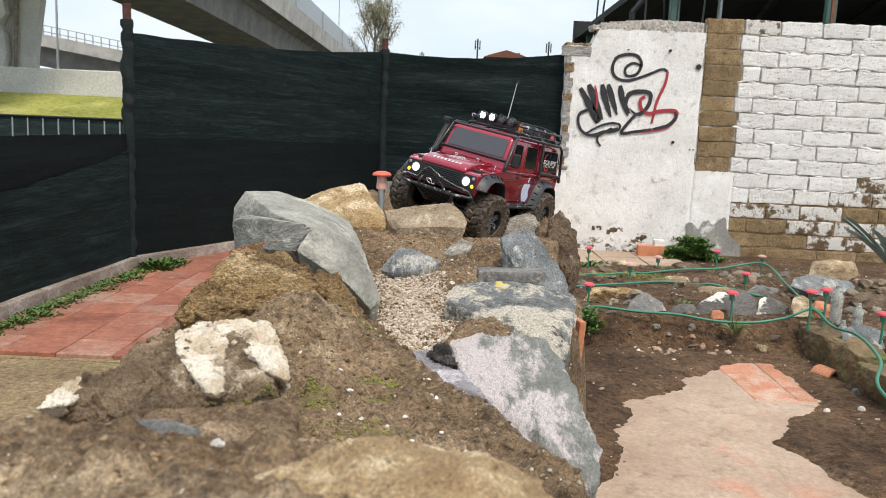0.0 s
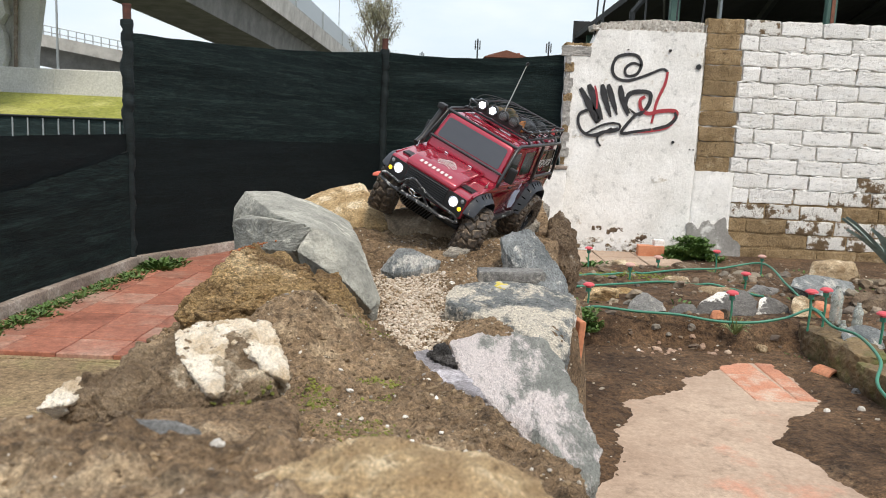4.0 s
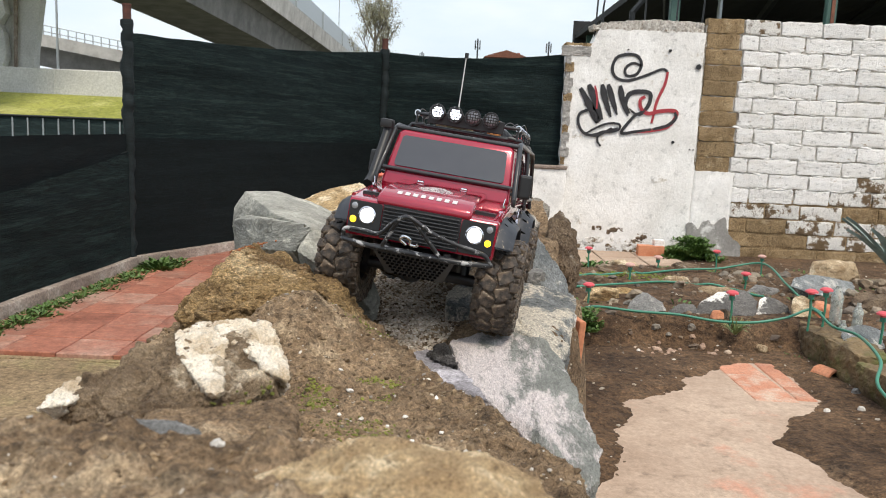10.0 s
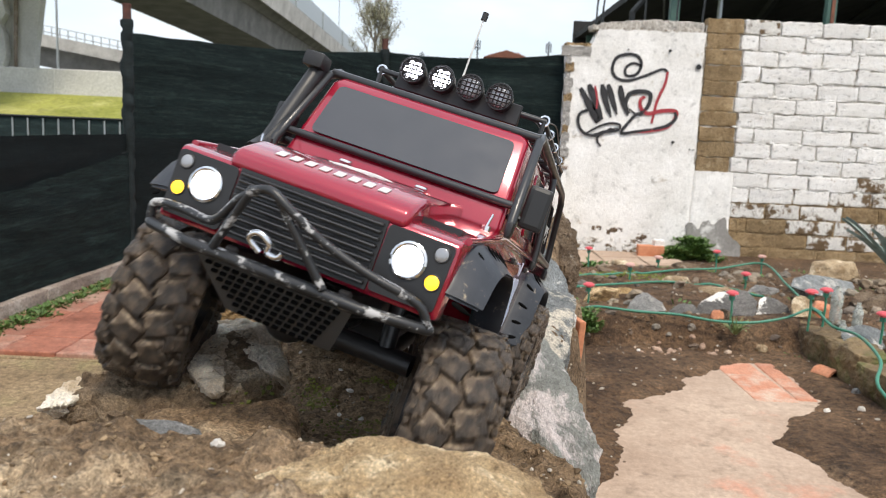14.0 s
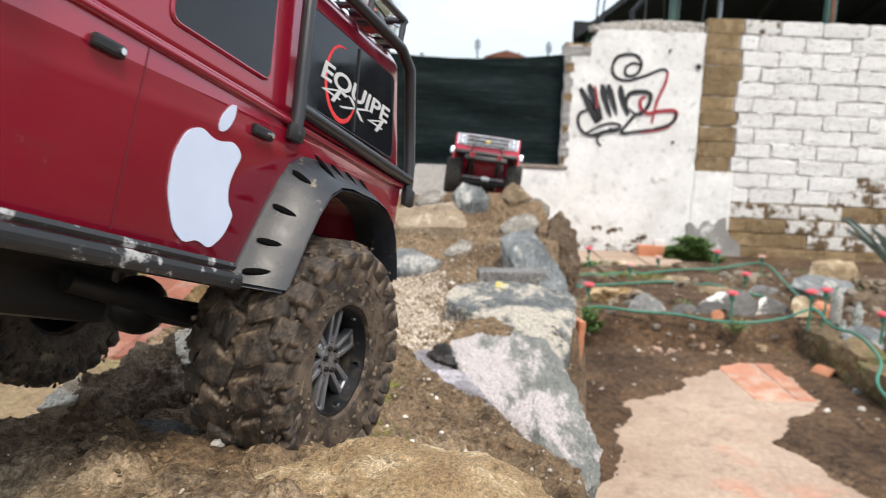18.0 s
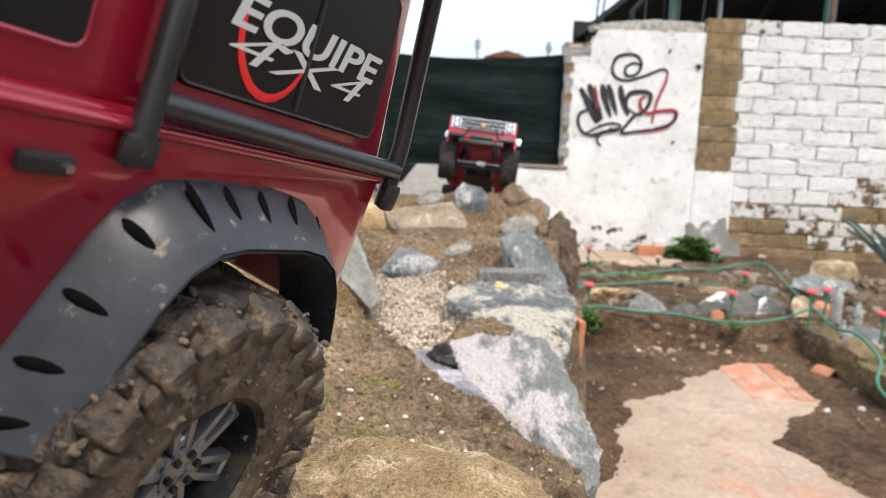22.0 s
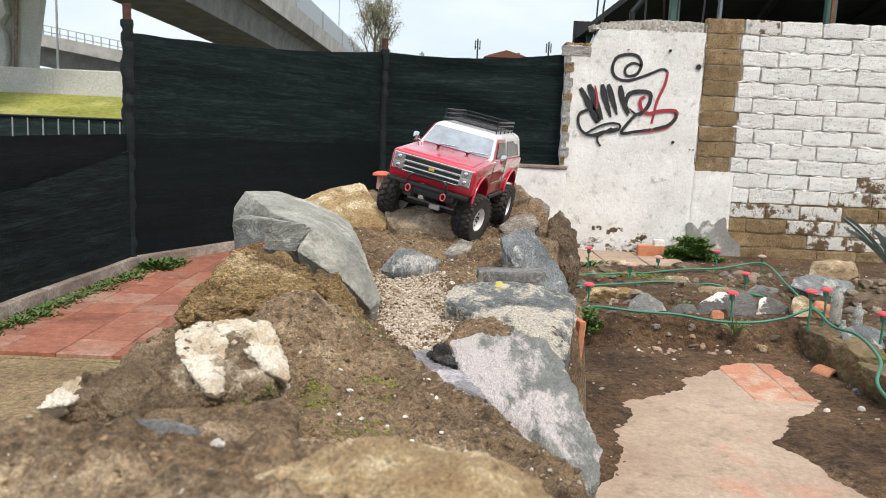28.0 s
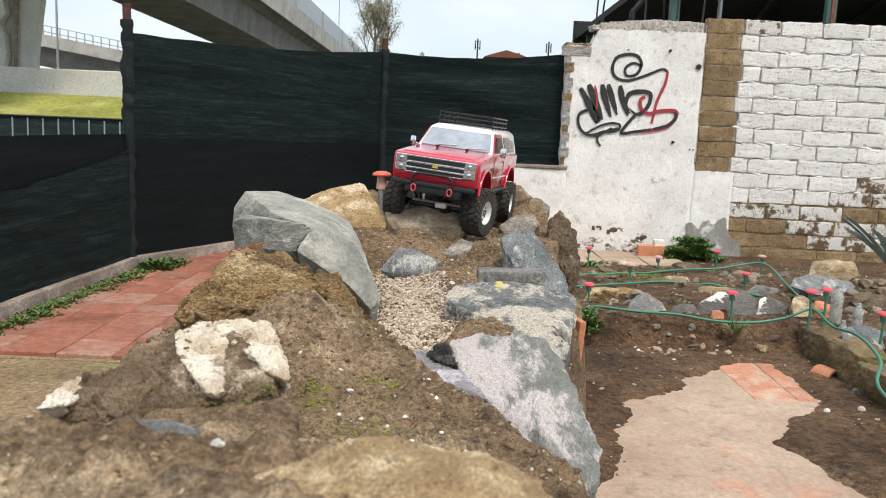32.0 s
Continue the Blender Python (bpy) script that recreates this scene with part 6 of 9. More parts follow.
# door gaps are thin strips of a darker red
CANDY_SEAM = plain("dark_red_seam", (0.10, 0.008, 0.014), 0.5)
BRIGHT_RED = plain("bright_red_lacquer", (0.52, 0.008, 0.034), 0.3, 0.0, coat=1.0, grain=0.05, scale=9)
SATIN = plain("satin_black_bar", (0.018, 0.019, 0.021), 0.34, coat=0.2, dirt=(0.14, 0.115, 0.085), dirt_at=(0.66, 0.85), dirt_scale=40)
CHIPPED = plain("chipped_black_bar", (0.02, 0.021, 0.023), 0.35, dirt=(0.42, 0.42, 0.42), dirt_at=(0.55, 0.60), dirt_scale=90)
SKID = plain("grey_skid_plate", (0.070, 0.070, 0.070), 0.5, 0.3, dirt=(0.16, 0.13, 0.10), dirt_at=(0.58, 0.72), dirt_scale=50)
# near-black colour stands for the shade inside slots and plate holes
RECESS_SHADE = plain("black_recess_shade", (0.004, 0.004, 0.004), 0.9, spec=0.05)
FLARE = plain("scuffed_grey_flare", (0.026, 0.029, 0.036), 0.43, grain=0.30, scale=60, bump=0.2, dirt=(0.32, 0.27, 0.20), dirt_at=(0.60, 0.70), dirt_scale=120, spec=0.5)
GLASS = plain("smoked_window", (0.010, 0.011, 0.013), 0.06, coat=0.15, grain=0.05, spec=0.35)
SCREEN = plain("grey_smoked_windscreen", (0.045, 0.047, 0.054), 0.16, coat=0.5, grain=0.03, spec=0.6)
CHROME = plain("chrome", (0.75, 0.76, 0.78), 0.12, 1.0)
SILVER = plain("brushed_silver", (0.40, 0.41, 0.43), 0.32, 0.9, dirt=(0.10, 0.08, 0.06), dirt_at=(0.60, 0.75), dirt_scale=50)
SPOKE = plain("grey_cast_spoke", (0.36, 0.37, 0.39), 0.34, 0.8, dirt=(0.10, 0.08, 0.06), dirt_at=(0.56, 0.70), dirt_scale=90)
RIM_DARK = plain("dark_wheel_metal", (0.03, 0.031, 0.034), 0.4, 0.7, dirt=(0.13, 0.10, 0.07), dirt_at=(0.5, 0.7), dirt_scale=50)
WHITE_PAINT = plain("white_lacquer", (0.78, 0.78, 0.77), 0.3, coat=0.8, grain=0.03)
DECAL = plain("pale_vinyl", (0.60, 0.67, 0.83), 0.4, grain=0.03)
DECAL_RED = plain("red_vinyl", (0.68, 0.02, 0.02), 0.4)
GREY_DECAL = plain("silver_vinyl", (0.55, 0.55, 0.54), 0.45, grain=0.05)
RUBBER = surface("muddy_tyre_rubber", (0.027, 0.020, 0.015), (0.145, 0.104, 0.071), 60, 330, 0.40, 1.0, 0.004, stain=(0.34, 0.265, 0.185), stain_at=(0.57, 0.68), stain_scale=85, contrast=(0.42, 0.60))
DUSTY_RUBBER = surface("dusty_tyre_rubber", (0.020, 0.019, 0.018), (0.060, 0.050, 0.042), 22, 160, 0.85, 0.5, 0.002, stain=(0.12, 0.10, 0.08), stain_at=(0.6, 0.75), stain_scale=30)
HEADLIGHT = glow("lit_headlight", (0.86, 0.90, 1.0), 3.0)
AMBER = glow("lit_amber_lamp", (1.0, 0.62, 0.03), 1.6, (0.8, 0.5, 0.02))
ROOF_LIT = glow("lit_roof_lamp", (0.80, 0.86, 1.0), 5.0)
LENS = plain("clear_lamp_lens", (0.30, 0.31, 0.33), 0.12, 0.3, coat=1.0)
ORANGE_LOAD = plain("orange_brown_canvas", (0.30, 0.12, 0.035), 0.8, bump=0.3)
BROWN_LOAD = plain("brown_camouflage_bundle", (0.14, 0.095, 0.05), 0.85, bump=0.3, dirt=(0.05, 0.05, 0.03), dirt_at=(0.45, 0.55), dirt_scale=60)


def slab(bm, pts, t):
    """A flat plate from a planar outline, thickened by t along its normal."""
    P = [Vector(p) for p in pts]
    n = Vector((0, 0, 0))
    for a, b in zip(P, P[1:] + P[:1]):
        n += Vector(((a.y - b.y) * (a.z + b.z), (a.z - b.z) * (a.x + b.x), (a.x - b.x) * (a.y + b.y)))
    n.normalize()
    A, B = [bm.verts.new(p) for p in P], [bm.verts.new(p + n * t) for p in P]
    k = len(P)
    fs = [bm.faces.new(A[::-1]), bm.faces.new(B)]
    for i in range(k):
        fs.append(bm.faces.new((A[i], A[(i + 1) % k], B[(i + 1) % k], B[i])))
    return fs


def rounded(pts, r, seg=3):
    """An outline with its corners rounded."""
    res = []
    n = len(pts)
    V = [Vector(p) for p in pts]
    for i in range(n):
        a, b, c = V[i - 1], V[i], V[(i + 1) % n]
        u, w = (a - b), (c - b)
        k = min(r, u.length * 0.45, w.length * 0.45)
        p, q = b + u.normalized() * k, b + w.normalized() * k
        for s in range(seg + 1):
            t = s / seg
            res.append(tuple((1 - t) ** 2 * p + 2 * t * (1 - t) * b + t * t * q))
    return res


def bevel_all(bm, off, seg=2, angle=25):
    es = [e for e in bm.edges if len(e.link_faces) == 2 and e.calc_face_angle(0) > radians(angle)]
    bmesh.ops.bevel(bm, geom=es, offset=off, segments=seg, affect="EDGES", profile=0.5, clamp_overlap=True)


def sides(fn):
    """Runs a builder for the car's left (+1) and right (-1) side."""
    for s in (1, -1):
        fn(s)


def lug_spots(R, W, lugs, tall):
    """Size and place of every tread, shoulder and side block of a tyre, kind by kind."""
    for k in range(lugs):
        for row, s in ((0, -1), (1, 1)):
            turn = Matrix.Rotation(2 * math.pi * (k + 0.5 * row) / lugs, 4, "X")
            yield "tread", (W * 0.40, tall * 1.7, R * 0.250), 0.0036, turn @ Matrix.Translation((s * W * 0.185, 0, R - tall * 0.85)) @ Matrix.Rotation(radians(90), 4, "X") @ Matrix.Rotation(radians(24 * s), 4, "Y")
            yield "shoulder", (W * 0.27, R * 0.200, tall * 2.0), 0.0038, turn @ Matrix.Rotation(math.pi / lugs, 4, "X") @ Matrix.Translation((s * W * 0.405, 0, R - tall * 1.35)) @ Matrix.Rotation(radians(26 * s), 4, "Y")
            yield "side", (W * 0.075, R * 0.095, R * 0.22), 0.0018, turn @ Matrix.Translation((s * W * 0.482, 0, R * 0.81)) @ Matrix.Rotation(radians(6 * s), 4, "Y")


def tyre_bm(R, W, lugs=15, tall=0.0055, joined=True, lip=1.0):
    """A fat off-road tyre: rounded carcass with two staggered rows of tread blocks and shoulder blocks. Axle along x."""
    bm = bmesh.new()
    prof = [(-0.36, 0.56 * lip), (-0.47, 0.62 * lip), (-0.5, 0.78), (-0.47, 0.91), (-0.36, 0.972), (-0.12, 0.986), (0.12, 0.986), (0.36, 0.972), (0.47, 0.91), (0.5, 0.78), (0.47, 0.62 * lip), (0.36, 0.56 * lip)]
    seg = 96
    rings = [[bm.verts.new((px * W, math.cos(a) * pr * (R - tall * 0.6), math.sin(a) * pr * (R - tall * 0.6))) for a in (2 * math.pi * k / seg for k in range(seg))] for px, pr in prof]
    for i in range(len(prof)):
        A, B = rings[i], rings[(i + 1) % len(prof)]
        for k in range(seg):
            bm.faces.new((A[k], A[(k + 1) % seg], B[(k + 1) % seg], B[k]))
    if joined:
        for _, size, bev, m in lug_spots(R, W, lugs, tall):
            add_box(bm, size, (0, 0, 0), m, bev)
    bmesh.ops.recalc_face_normals(bm, faces=bm.faces)
    for v in bm.verts:
        p = v.co * 130
        v.co *= 1 + 0.012 * noise.noise(p) + 0.008 * noise.noise(p * 3)
    return bm


def build_wheel(car, R, W, at, side, rubber, rim_mat, spokes, steel=False):
    """wheel > tyre, rim, hub. The wheel turns about its own x axis; its outer face looks along +x times side."""
    w = WHEELS.get(car.name)
    if w is None:
        rr = R * 0.575
        hub = bmesh.new()
        add_cyl(hub, R * 0.18, W * 0.5, (W * 0.05, 0, 0), pose(0, 0, 0, 0, 90, 0), 14)
        add_cyl(hub, R * 0.5, W * 0.12, (-W * 0.18, 0, 0), pose(0, 0, 0, 0, 90, 0), 20)
        for k in range(6):
            a = math.pi / 3 * k
            add_cyl(hub, R * 0.030, W * 0.1, (W * 0.30, math.cos(a) * R * 0.12, math.sin(a) * R * 0.12), pose(0, 0, 0, 0, 90, 0), 6)
        rim = bmesh.new()
        prof = [(-0.40, 0.545), (-0.40, 0.60), (0.36, 0.60), (0.43, 0.585), (0.43, 0.545), (0.33, 0.525), (0.10, 0.50), (-0.3, 0.50)]
        seg = 40
        rings = [[rim.verts.new((px * W, math.cos(a) * pr * R, math.sin(a) * pr * R)) for a in (2 * math.pi * k / seg for k in range(seg))] for px, pr in prof]
        for i in range(len(prof)):
            A, B = rings[i], rings[(i + 1) % len(prof)]
            for k in range(seg):
                rim.faces.new((A[k], A[(k + 1) % seg], B[(k + 1) % seg], B[k]))
        bmesh.ops.recalc_face_normals(rim, faces=rim.faces)
        face = bmesh.new()
        spoke = bmesh.new()
        if steel:
            add_cyl(face, R * 0.515, W * 0.08, (W * 0.16, 0, 0), pose(0, 0, 0, 0, 90, 0), 32)
            add_cyl(face, R * 0.26, W * 0.16, (W * 0.22, 0, 0), pose(0, 0, 0, 0, 90, 0), 24, R * 0.20)
        else:
            for s in (-1, 1):                               # twin bars joined at the lip and at the hub
                add_box(spoke, (W * 0.10, R * 0.062, R * 0.40), (W * 0.26, s * R * 0.066, R * 0.345), pose(0, 0, 0, -5 * s, 0, 0), 0.0012, 2)
            add_box(spoke, (W * 0.09, R * 0.19, R * 0.05), (W * 0.26, 0, R * 0.52), None, 0.001)
            add_box(spoke, (W * 0.09, R * 0.15, R * 0.09), (W * 0.25, 0, R * 0.20), None, 0.001)
            add_cyl(face, R * 0.17, W * 0.14, (W * 0.25, 0, 0), pose(0, 0, 0, 0, 90, 0), 18)
        holes = bmesh.new()
        if steel:
            for k in range(10):
                a = math.pi / 5 * k
                add_cyl(holes, R * 0.055, W * 0.02, (W * 0.205, math.cos(a) * R * 0.38, math.sin(a) * R * 0.38), pose(0, 0, 0, 0, 90, 0), 10)
        else:
            add_cyl(holes, R * 0.022, W * 0.06, (W * 0.36, 0, R * 0.53), pose(0, 0, 0, 0, 90, 0), 6)
        if not steel:
            for b_ in (rim, face, spoke, holes, hub):
                bmesh.ops.scale(b_, vec=(1, 0.81, 0.81), verts=b_.verts)
        else:
            for b_ in (rim, face, holes, hub):
                bmesh.ops.scale(b_, vec=(1, 0.82, 0.82), verts=b_.verts)
        w = WHEELS[car.name] = (bm_mesh(hub, "wheel", RIM_DARK, 30), bm_mesh(tyre_bm(R, W, 24, 0.0028, lip=0.82) if steel else tyre_bm(R, W, joined=False, lip=0.81), "tyre", rubber, 35), bm_mesh(rim, "rim", RIM_DARK if not steel else rim_mat, 35), bm_mesh(face, "wheel_face", rim_mat, 30), bm_mesh(holes, "rim_hole", BLACK if steel else CHROME))
        if not steel:
            r = random.Random(11)
            spots = []
            for k in range(1700):
                a = r.uniform(0, 6.283)
                if k % 3:
                    x, rad = r.uniform(-0.5, 0.5) * W, R * r.uniform(0.945, 1.0)
                else:
                    x, rad = r.choice((-1, 1)) * W * 0.485, R * r.uniform(0.55, 0.9)
                spots.append((x, math.cos(a) * rad, math.sin(a) * rad, r.choice((0.0005, 0.0007, 0.0010, 0.0013, 0.0018))))
            mud = pebble_mesh("mud_crust", spots, MUD, seed=12)
            w = w + (mud.data,)
            blocks_ = {}
            for kind_, size, bev, _ in lug_spots(R, W, 1, 0.0058):
                lug = bmesh.new()
                add_box(lug, size, (0, 0, 0), None, bev, 3)
                for v in lug.verts:
                    v.co *= 1 + 0.20 * noise.noise(v.co * 150 + Vector((bev * 9e3, 0, 0)))
                blocks_[kind_] = bm_mesh(lug, "tread_block", rubber, 35)
            LUGS.update(blocks_)
            LUGS["spoke"] = bm_mesh(spoke, "spoke", rim_mat, 30)
            rest = bmesh.new()
            for _, size, bev, m in lug_spots(R, W, 18, 0.0058):
                add_box(rest, size, (0, 0, 0), m, bev)
            LUGS["rest"] = bm_mesh(rest, "tread_blocks", rubber, 35)
            WHEELS[car.name] = w
            bpy.data.objects.remove(mud)
    carrier = new("wheel", w[0])
    carrier.parent = car
    carrier.matrix_basis = pose(*at)
    for nm, me in zip(("tyre", "rim", "wheel_centre", "rim_perforation", "mud_crust"), w[1:]):
        if nm == "rim_perforation" and not steel:
            continue
        ob = new(nm, me)
        ob.parent = carrier
        ob.matrix_basis = pose(0, 0, 0, 0, 0, 0 if side > 0 else 180)
        if nm == "mud_crust":
            tagged(ob, kind="stuff")
    if not steel:
        for k in range(spokes):
            ob = new("spoke", LUGS["spoke"])
            ob.parent = carrier
            ob.matrix_basis = pose(0, 0, 0, 0, 0, 0 if side > 0 else 180) @ Matrix.Rotation(2 * math.pi * k / spokes, 4, "X")
            ob = new("rim_bolt", w[4])
            ob.parent = carrier
            ob.matrix_basis = pose(0, 0, 0, 0, 0, 0 if side > 0 else 180) @ Matrix.Rotation(2 * math.pi * (k + 0.5) / spokes, 4, "X")
        if side < 0 and at[1] > 0:
            ob = new("tread_pattern", LUGS["rest"])
            ob.parent = carrier
            tagged(ob, kind="stuff")
        else:
            for kind_, _, _, m in lug_spots(R, W, 18, 0.0058):
                ob = new("tread_block", LUGS[kind_])
                ob.parent = carrier
                ob.matrix_basis = m
    return carrier


WHEELS, LUGS = {}, {}
MUD = island("drying_mud", [(0.050, 0.036, 0.025), (0.10, 0.073, 0.050), (0.17, 0.128, 0.088), (0.075, 0.054, 0.037)])


def letters(text, size, parent, at, material, name="lettering", stretch=1.0, shear=0.0, bold=0.0):
    cu = bpy.data.curves.new(name, "FONT")
    cu.body, cu.size, cu.extrude, cu.align_x = text, size, 0.00008, "CENTER"
    cu.shear, cu.offset = shear, bold
    tmp = new(name, cu)
    me = bpy.data.meshes.new_from_object(tmp.evaluated_get(bpy.context.evaluated_depsgraph_get()))
    bpy.data.objects.remove(tmp)
    me.materials.clear()
    me.materials.append(material)
    ob = new(name, me)
    ob.parent = parent
    ob.matrix_basis = at @ Matrix.Diagonal((stretch, 1, 1, 1))
    return ob


# ------------------------------------------------------------------ the dark red long off-roader
def flare_bm(s, y0, flip, lip):
    """A pocket-style wheel-arch flare: sloping outer skin, rolled edge. y0: axle; flip turns front to back."""
    k = -1 if flip else 1
    outer = [(-0.080, 0.083), (-0.062, 0.124), (-0.053, 0.142), (-0.046, 0.1525), (-0.034, 0.1600), (-0.018, 0.1620), (0.024, 0.1620), (0.042, 0.1595), (0.056, 0.1525), (0.066, 0.141), (0.074, 0.124), (0.081, 0.104)]
    inner = [(-0.060, 0.083), (-0.049, 0.112), (-0.042, 0.127), (-0.034, 0.139), (-0.024, 0.145), (-0.012, 0.147), (0.020, 0.147), (0.033, 0.145), (0.045, 0.139), (0.054, 0.129), (0.061, 0.116), (0.066, 0.104)]
    if flip:                                               # the front flares are cut short ahead of the wheel
        outer[-2:] = [(0.072, 0.134), (0.077, 0.122)]
        inner[-2:] = [(0.059, 0.123), (0.0615, 0.119)]
    bm = bmesh.new()
    xs = (0.1005, 0.1075, 0.124, 0.128, 0.122)
    rings = []
    for t, x in zip((0.0, 0.05, 0.80, 1.0, 1.08), xs):
        rings.append([bm.verts.new((s * x, y0 + k * (a[0] + (b[0] - a[0]) * t), a[1] + (b[1] - a[1]) * t)) for a, b in zip(outer, inner)])
    rings.append([bm.verts.new((s * 0.1005, y0 + k * b[0], b[1] + 0.002)) for b in inner])
    for A, B in zip(rings, rings[1:] + rings[:1]):
        for i in range(len(outer) - 1):
            bm.faces.new((A[i], A[i + 1], B[i + 1], B[i]))
    for i in (0, -1):
        bm.faces.new([r[i] for r in rings])
    bmesh.ops.recalc_face_normals(bm, faces=bm.faces)
    bmesh.ops.subdivide_edges(bm, edges=[e for e in bm.edges if e.calc_length() > 0.03], cuts=2, use_grid_fill=True)
    bmesh.ops.bevel(bm, geom=[e for e in bm.edges if len(e.link_faces) == 2 and e.calc_face_angle(0) > 0.5], offset=0.002, segments=2, affect="EDGES")
    return bm


def pocket_bms(s, y0, flip):
    """The recess shade of a flare's moulded slots, one bmesh each: flat near-black ovals lying in the sloping skin."""
    k = -1 if flip else 1
    outer = [(-0.080, 0.083), (-0.052, 0.1445), (-0.036, 0.1620), (0.036, 0.1620), (0.062, 0.148), (0.081, 0.104)]
    inner = [(-0.060, 0.083), (-0.042, 0.128), (-0.026, 0.146), (0.026, 0.146), (0.048, 0.132), (0.066, 0.104)]
    for seg, u in ((0, 0.16), (0, 0.44), (0, 0.76), (1, 0.35), (2, 0.08), (2, 0.34), (2, 0.60), (2, 0.86), (3, 0.5), (4, 0.30), (4, 0.65)):
        a = Vector((0.1075, *(outer[seg][q] + (outer[seg + 1][q] - outer[seg][q]) * u for q in (0, 1))))
        b = Vector((0.124, *(inner[seg][q] + (inner[seg + 1][q] - inner[seg][q]) * u for q in (0, 1))))
        run = Vector((0, outer[seg + 1][0] - outer[seg][0], outer[seg + 1][1] - outer[seg][1])).normalized()
        d = (b - a).normalized()
        # the slots lean a little forward
        lng = (d + 0.28 * run * (1 if seg < 2 else 0)).normalized()
        nrm = lng.cross(run).normalized()
        wid = nrm.cross(lng).normalized()
        c = a.lerp(b, 0.42) + nrm * (0.0006 if nrm.x > 0 else -0.0006)
        bm = bmesh.new()
        half = (b - a).length * 0.40
        bmesh.ops.create_uvsphere(bm, u_segments=14, v_segments=8, radius=1)
        for v in bm.verts:
            t = v.co.x
            w = 0.0026 * (0.35 + 0.65 * (1 - t) / 2)
            p = c + lng * (t * half) + wid * (v.co.y * w) + nrm * (v.co.z * 0.0011)
            v.co = Vector((s * p.x, y0 + k * p.y, p.z))
        bmesh.ops.recalc_face_normals(bm, faces=bm.faces)
        yield bm


def side_x(z):
    return 0.1000 - (z - 0.178) * 0.113


def build_truck():
    car = thing("model_truck", "dark red model off-roader with black roll cage and muddy tyres", "model car")
    # body tub with its wheel arches
    bm = bmesh.new()
    outline = [(-0.238, 0.104), (-0.240, 0.153), (-0.235, 0.157), (-0.105, 0.178), (0.259, 0.178), (0.262, 0.112), (0.236, 0.112), (0.214, 0.142), (0.196, 0.150), (0.128, 0.150), (0.114, 0.140), (0.090, 0.088),
               (-0.090, 0.088), (-0.114, 0.140), (-0.128, 0.150), (-0.194, 0.150), (-0.208, 0.140), (-0.226, 0.106)]
    add_prism(bm, outline, "x", -0.1035, 0.1035)
    bevel_all(bm, 0.0035, 2)
    body = part("body", bm, CANDY, car, smooth=35)
    for nm, s in (("belt_line", 1), ("belt_line", -1)):
        bm = bmesh.new()
        add_tube(bm, [(s * 0.1030, -0.225, 0.1585), (s * 0.1030, -0.10, 0.1735), (s * 0.1030, 0.257, 0.1735)], 0.0026, 8)
        part(nm, bm, CANDY, body, smooth=60)
    # bonnet
    bm = bmesh.new()
    add_prism(bm, [(-0.240, 0.150), (-0.2415, 0.1610), (-0.236, 0.1665), (-0.213, 0.1765), (-0.105, 0.1885), (-0.100, 0.170)], "x", -0.066, 0.066)
    bevel_all(bm, 0.005, 3)
    bonnet = part("bonnet", bm, CANDY, car, smooth=40)
    bm = bmesh.new()
    add_prism(bm, [(-0.205, 0.1725), (-0.195, 0.1785), (-0.120, 0.1885), (-0.115, 0.1855)], "x", -0.040, 0.040)
    bevel_all(bm, 0.003, 2)
    part("bonnet_bulge", bm, CANDY, bonnet, smooth=40)
    # bonnet markings: bars in place of the maker's lettering, and a striped emblem
    for k in range(8):
        bm = bmesh.new()
        add_box(bm, (0.0064, 0.0090, 0.0006), (0, 0, 0), None)
        part("letter_bar", bm, GREY_DECAL, bonnet, at=pose(-0.0385 + k * 0.0110, -0.2250, 0.1719, 23.5, 0, 0))
    for k in range(6):
        bm = bmesh.new()
        w = 0.009 + 0.016 * math.sin(math.pi * (k + 0.8) / 6)
        add_tube(bm, spline([(-w, -0.004, 0), (-w * 0.3, 0.002, 0.0), (w * 0.4, 0.002, 0.0), (w, -0.004, 0)], 4), 0.0011, 5)
        part("emblem_stripe", bm, GREY_DECAL, bonnet, at=pose(0.002, -0.1935 + k * 0.0070, 0.1796 + k * 0.0070 * 0.133, 7.6, 0, 0) @ Matrix.Diagonal((1, 1, 0.3, 1)))
    for x in (-0.033, 0.033):
        bm = bmesh.new()
        add_box(bm, (0.010, 0.006, 0.003), (0, 0, 0), None, 0.0012)
        part("bonnet_vent", bm, CHROME, bonnet, at=pose(x, -0.128, 0.1885, 8, 0, 0))
    # cabin shell
    bm = bmesh.new()
    lo = [(-0.100, -0.108, 0.176), (0.100, -0.108, 0.176), (0.100, 0.261, 0.176), (-0.100, 0.261, 0.176)]
    hi = [(-0.0910, -0.0755, 0.2590), (0.0910, -0.0755, 0.2590), (0.0910, 0.246, 0.2590), (-0.0910, 0.246, 0.2590)]
    top = [(-0.080, -0.064, 0.2670), (0.080, -0.064, 0.2670), (0.080, 0.236, 0.2670), (-0.080, 0.236, 0.2670)]
    R3 = [[bm.verts.new(p) for p in r] for r in (lo, hi, top)]
    for A, B in zip(R3, R3[1:]):
        for i in range(4):
            bm.faces.new((A[i], A[(i + 1) % 4], B[(i + 1) % 4], B[i]))
    bm.faces.new(R3[0][::-1]), bm.faces.new(R3[2])
    bmesh.ops.recalc_face_normals(bm, faces=bm.faces)
    bevel_all(bm, 0.005, 3)
    cabin = part("cabin", bm, CANDY, car, smooth=40)
    bm = bmesh.new()
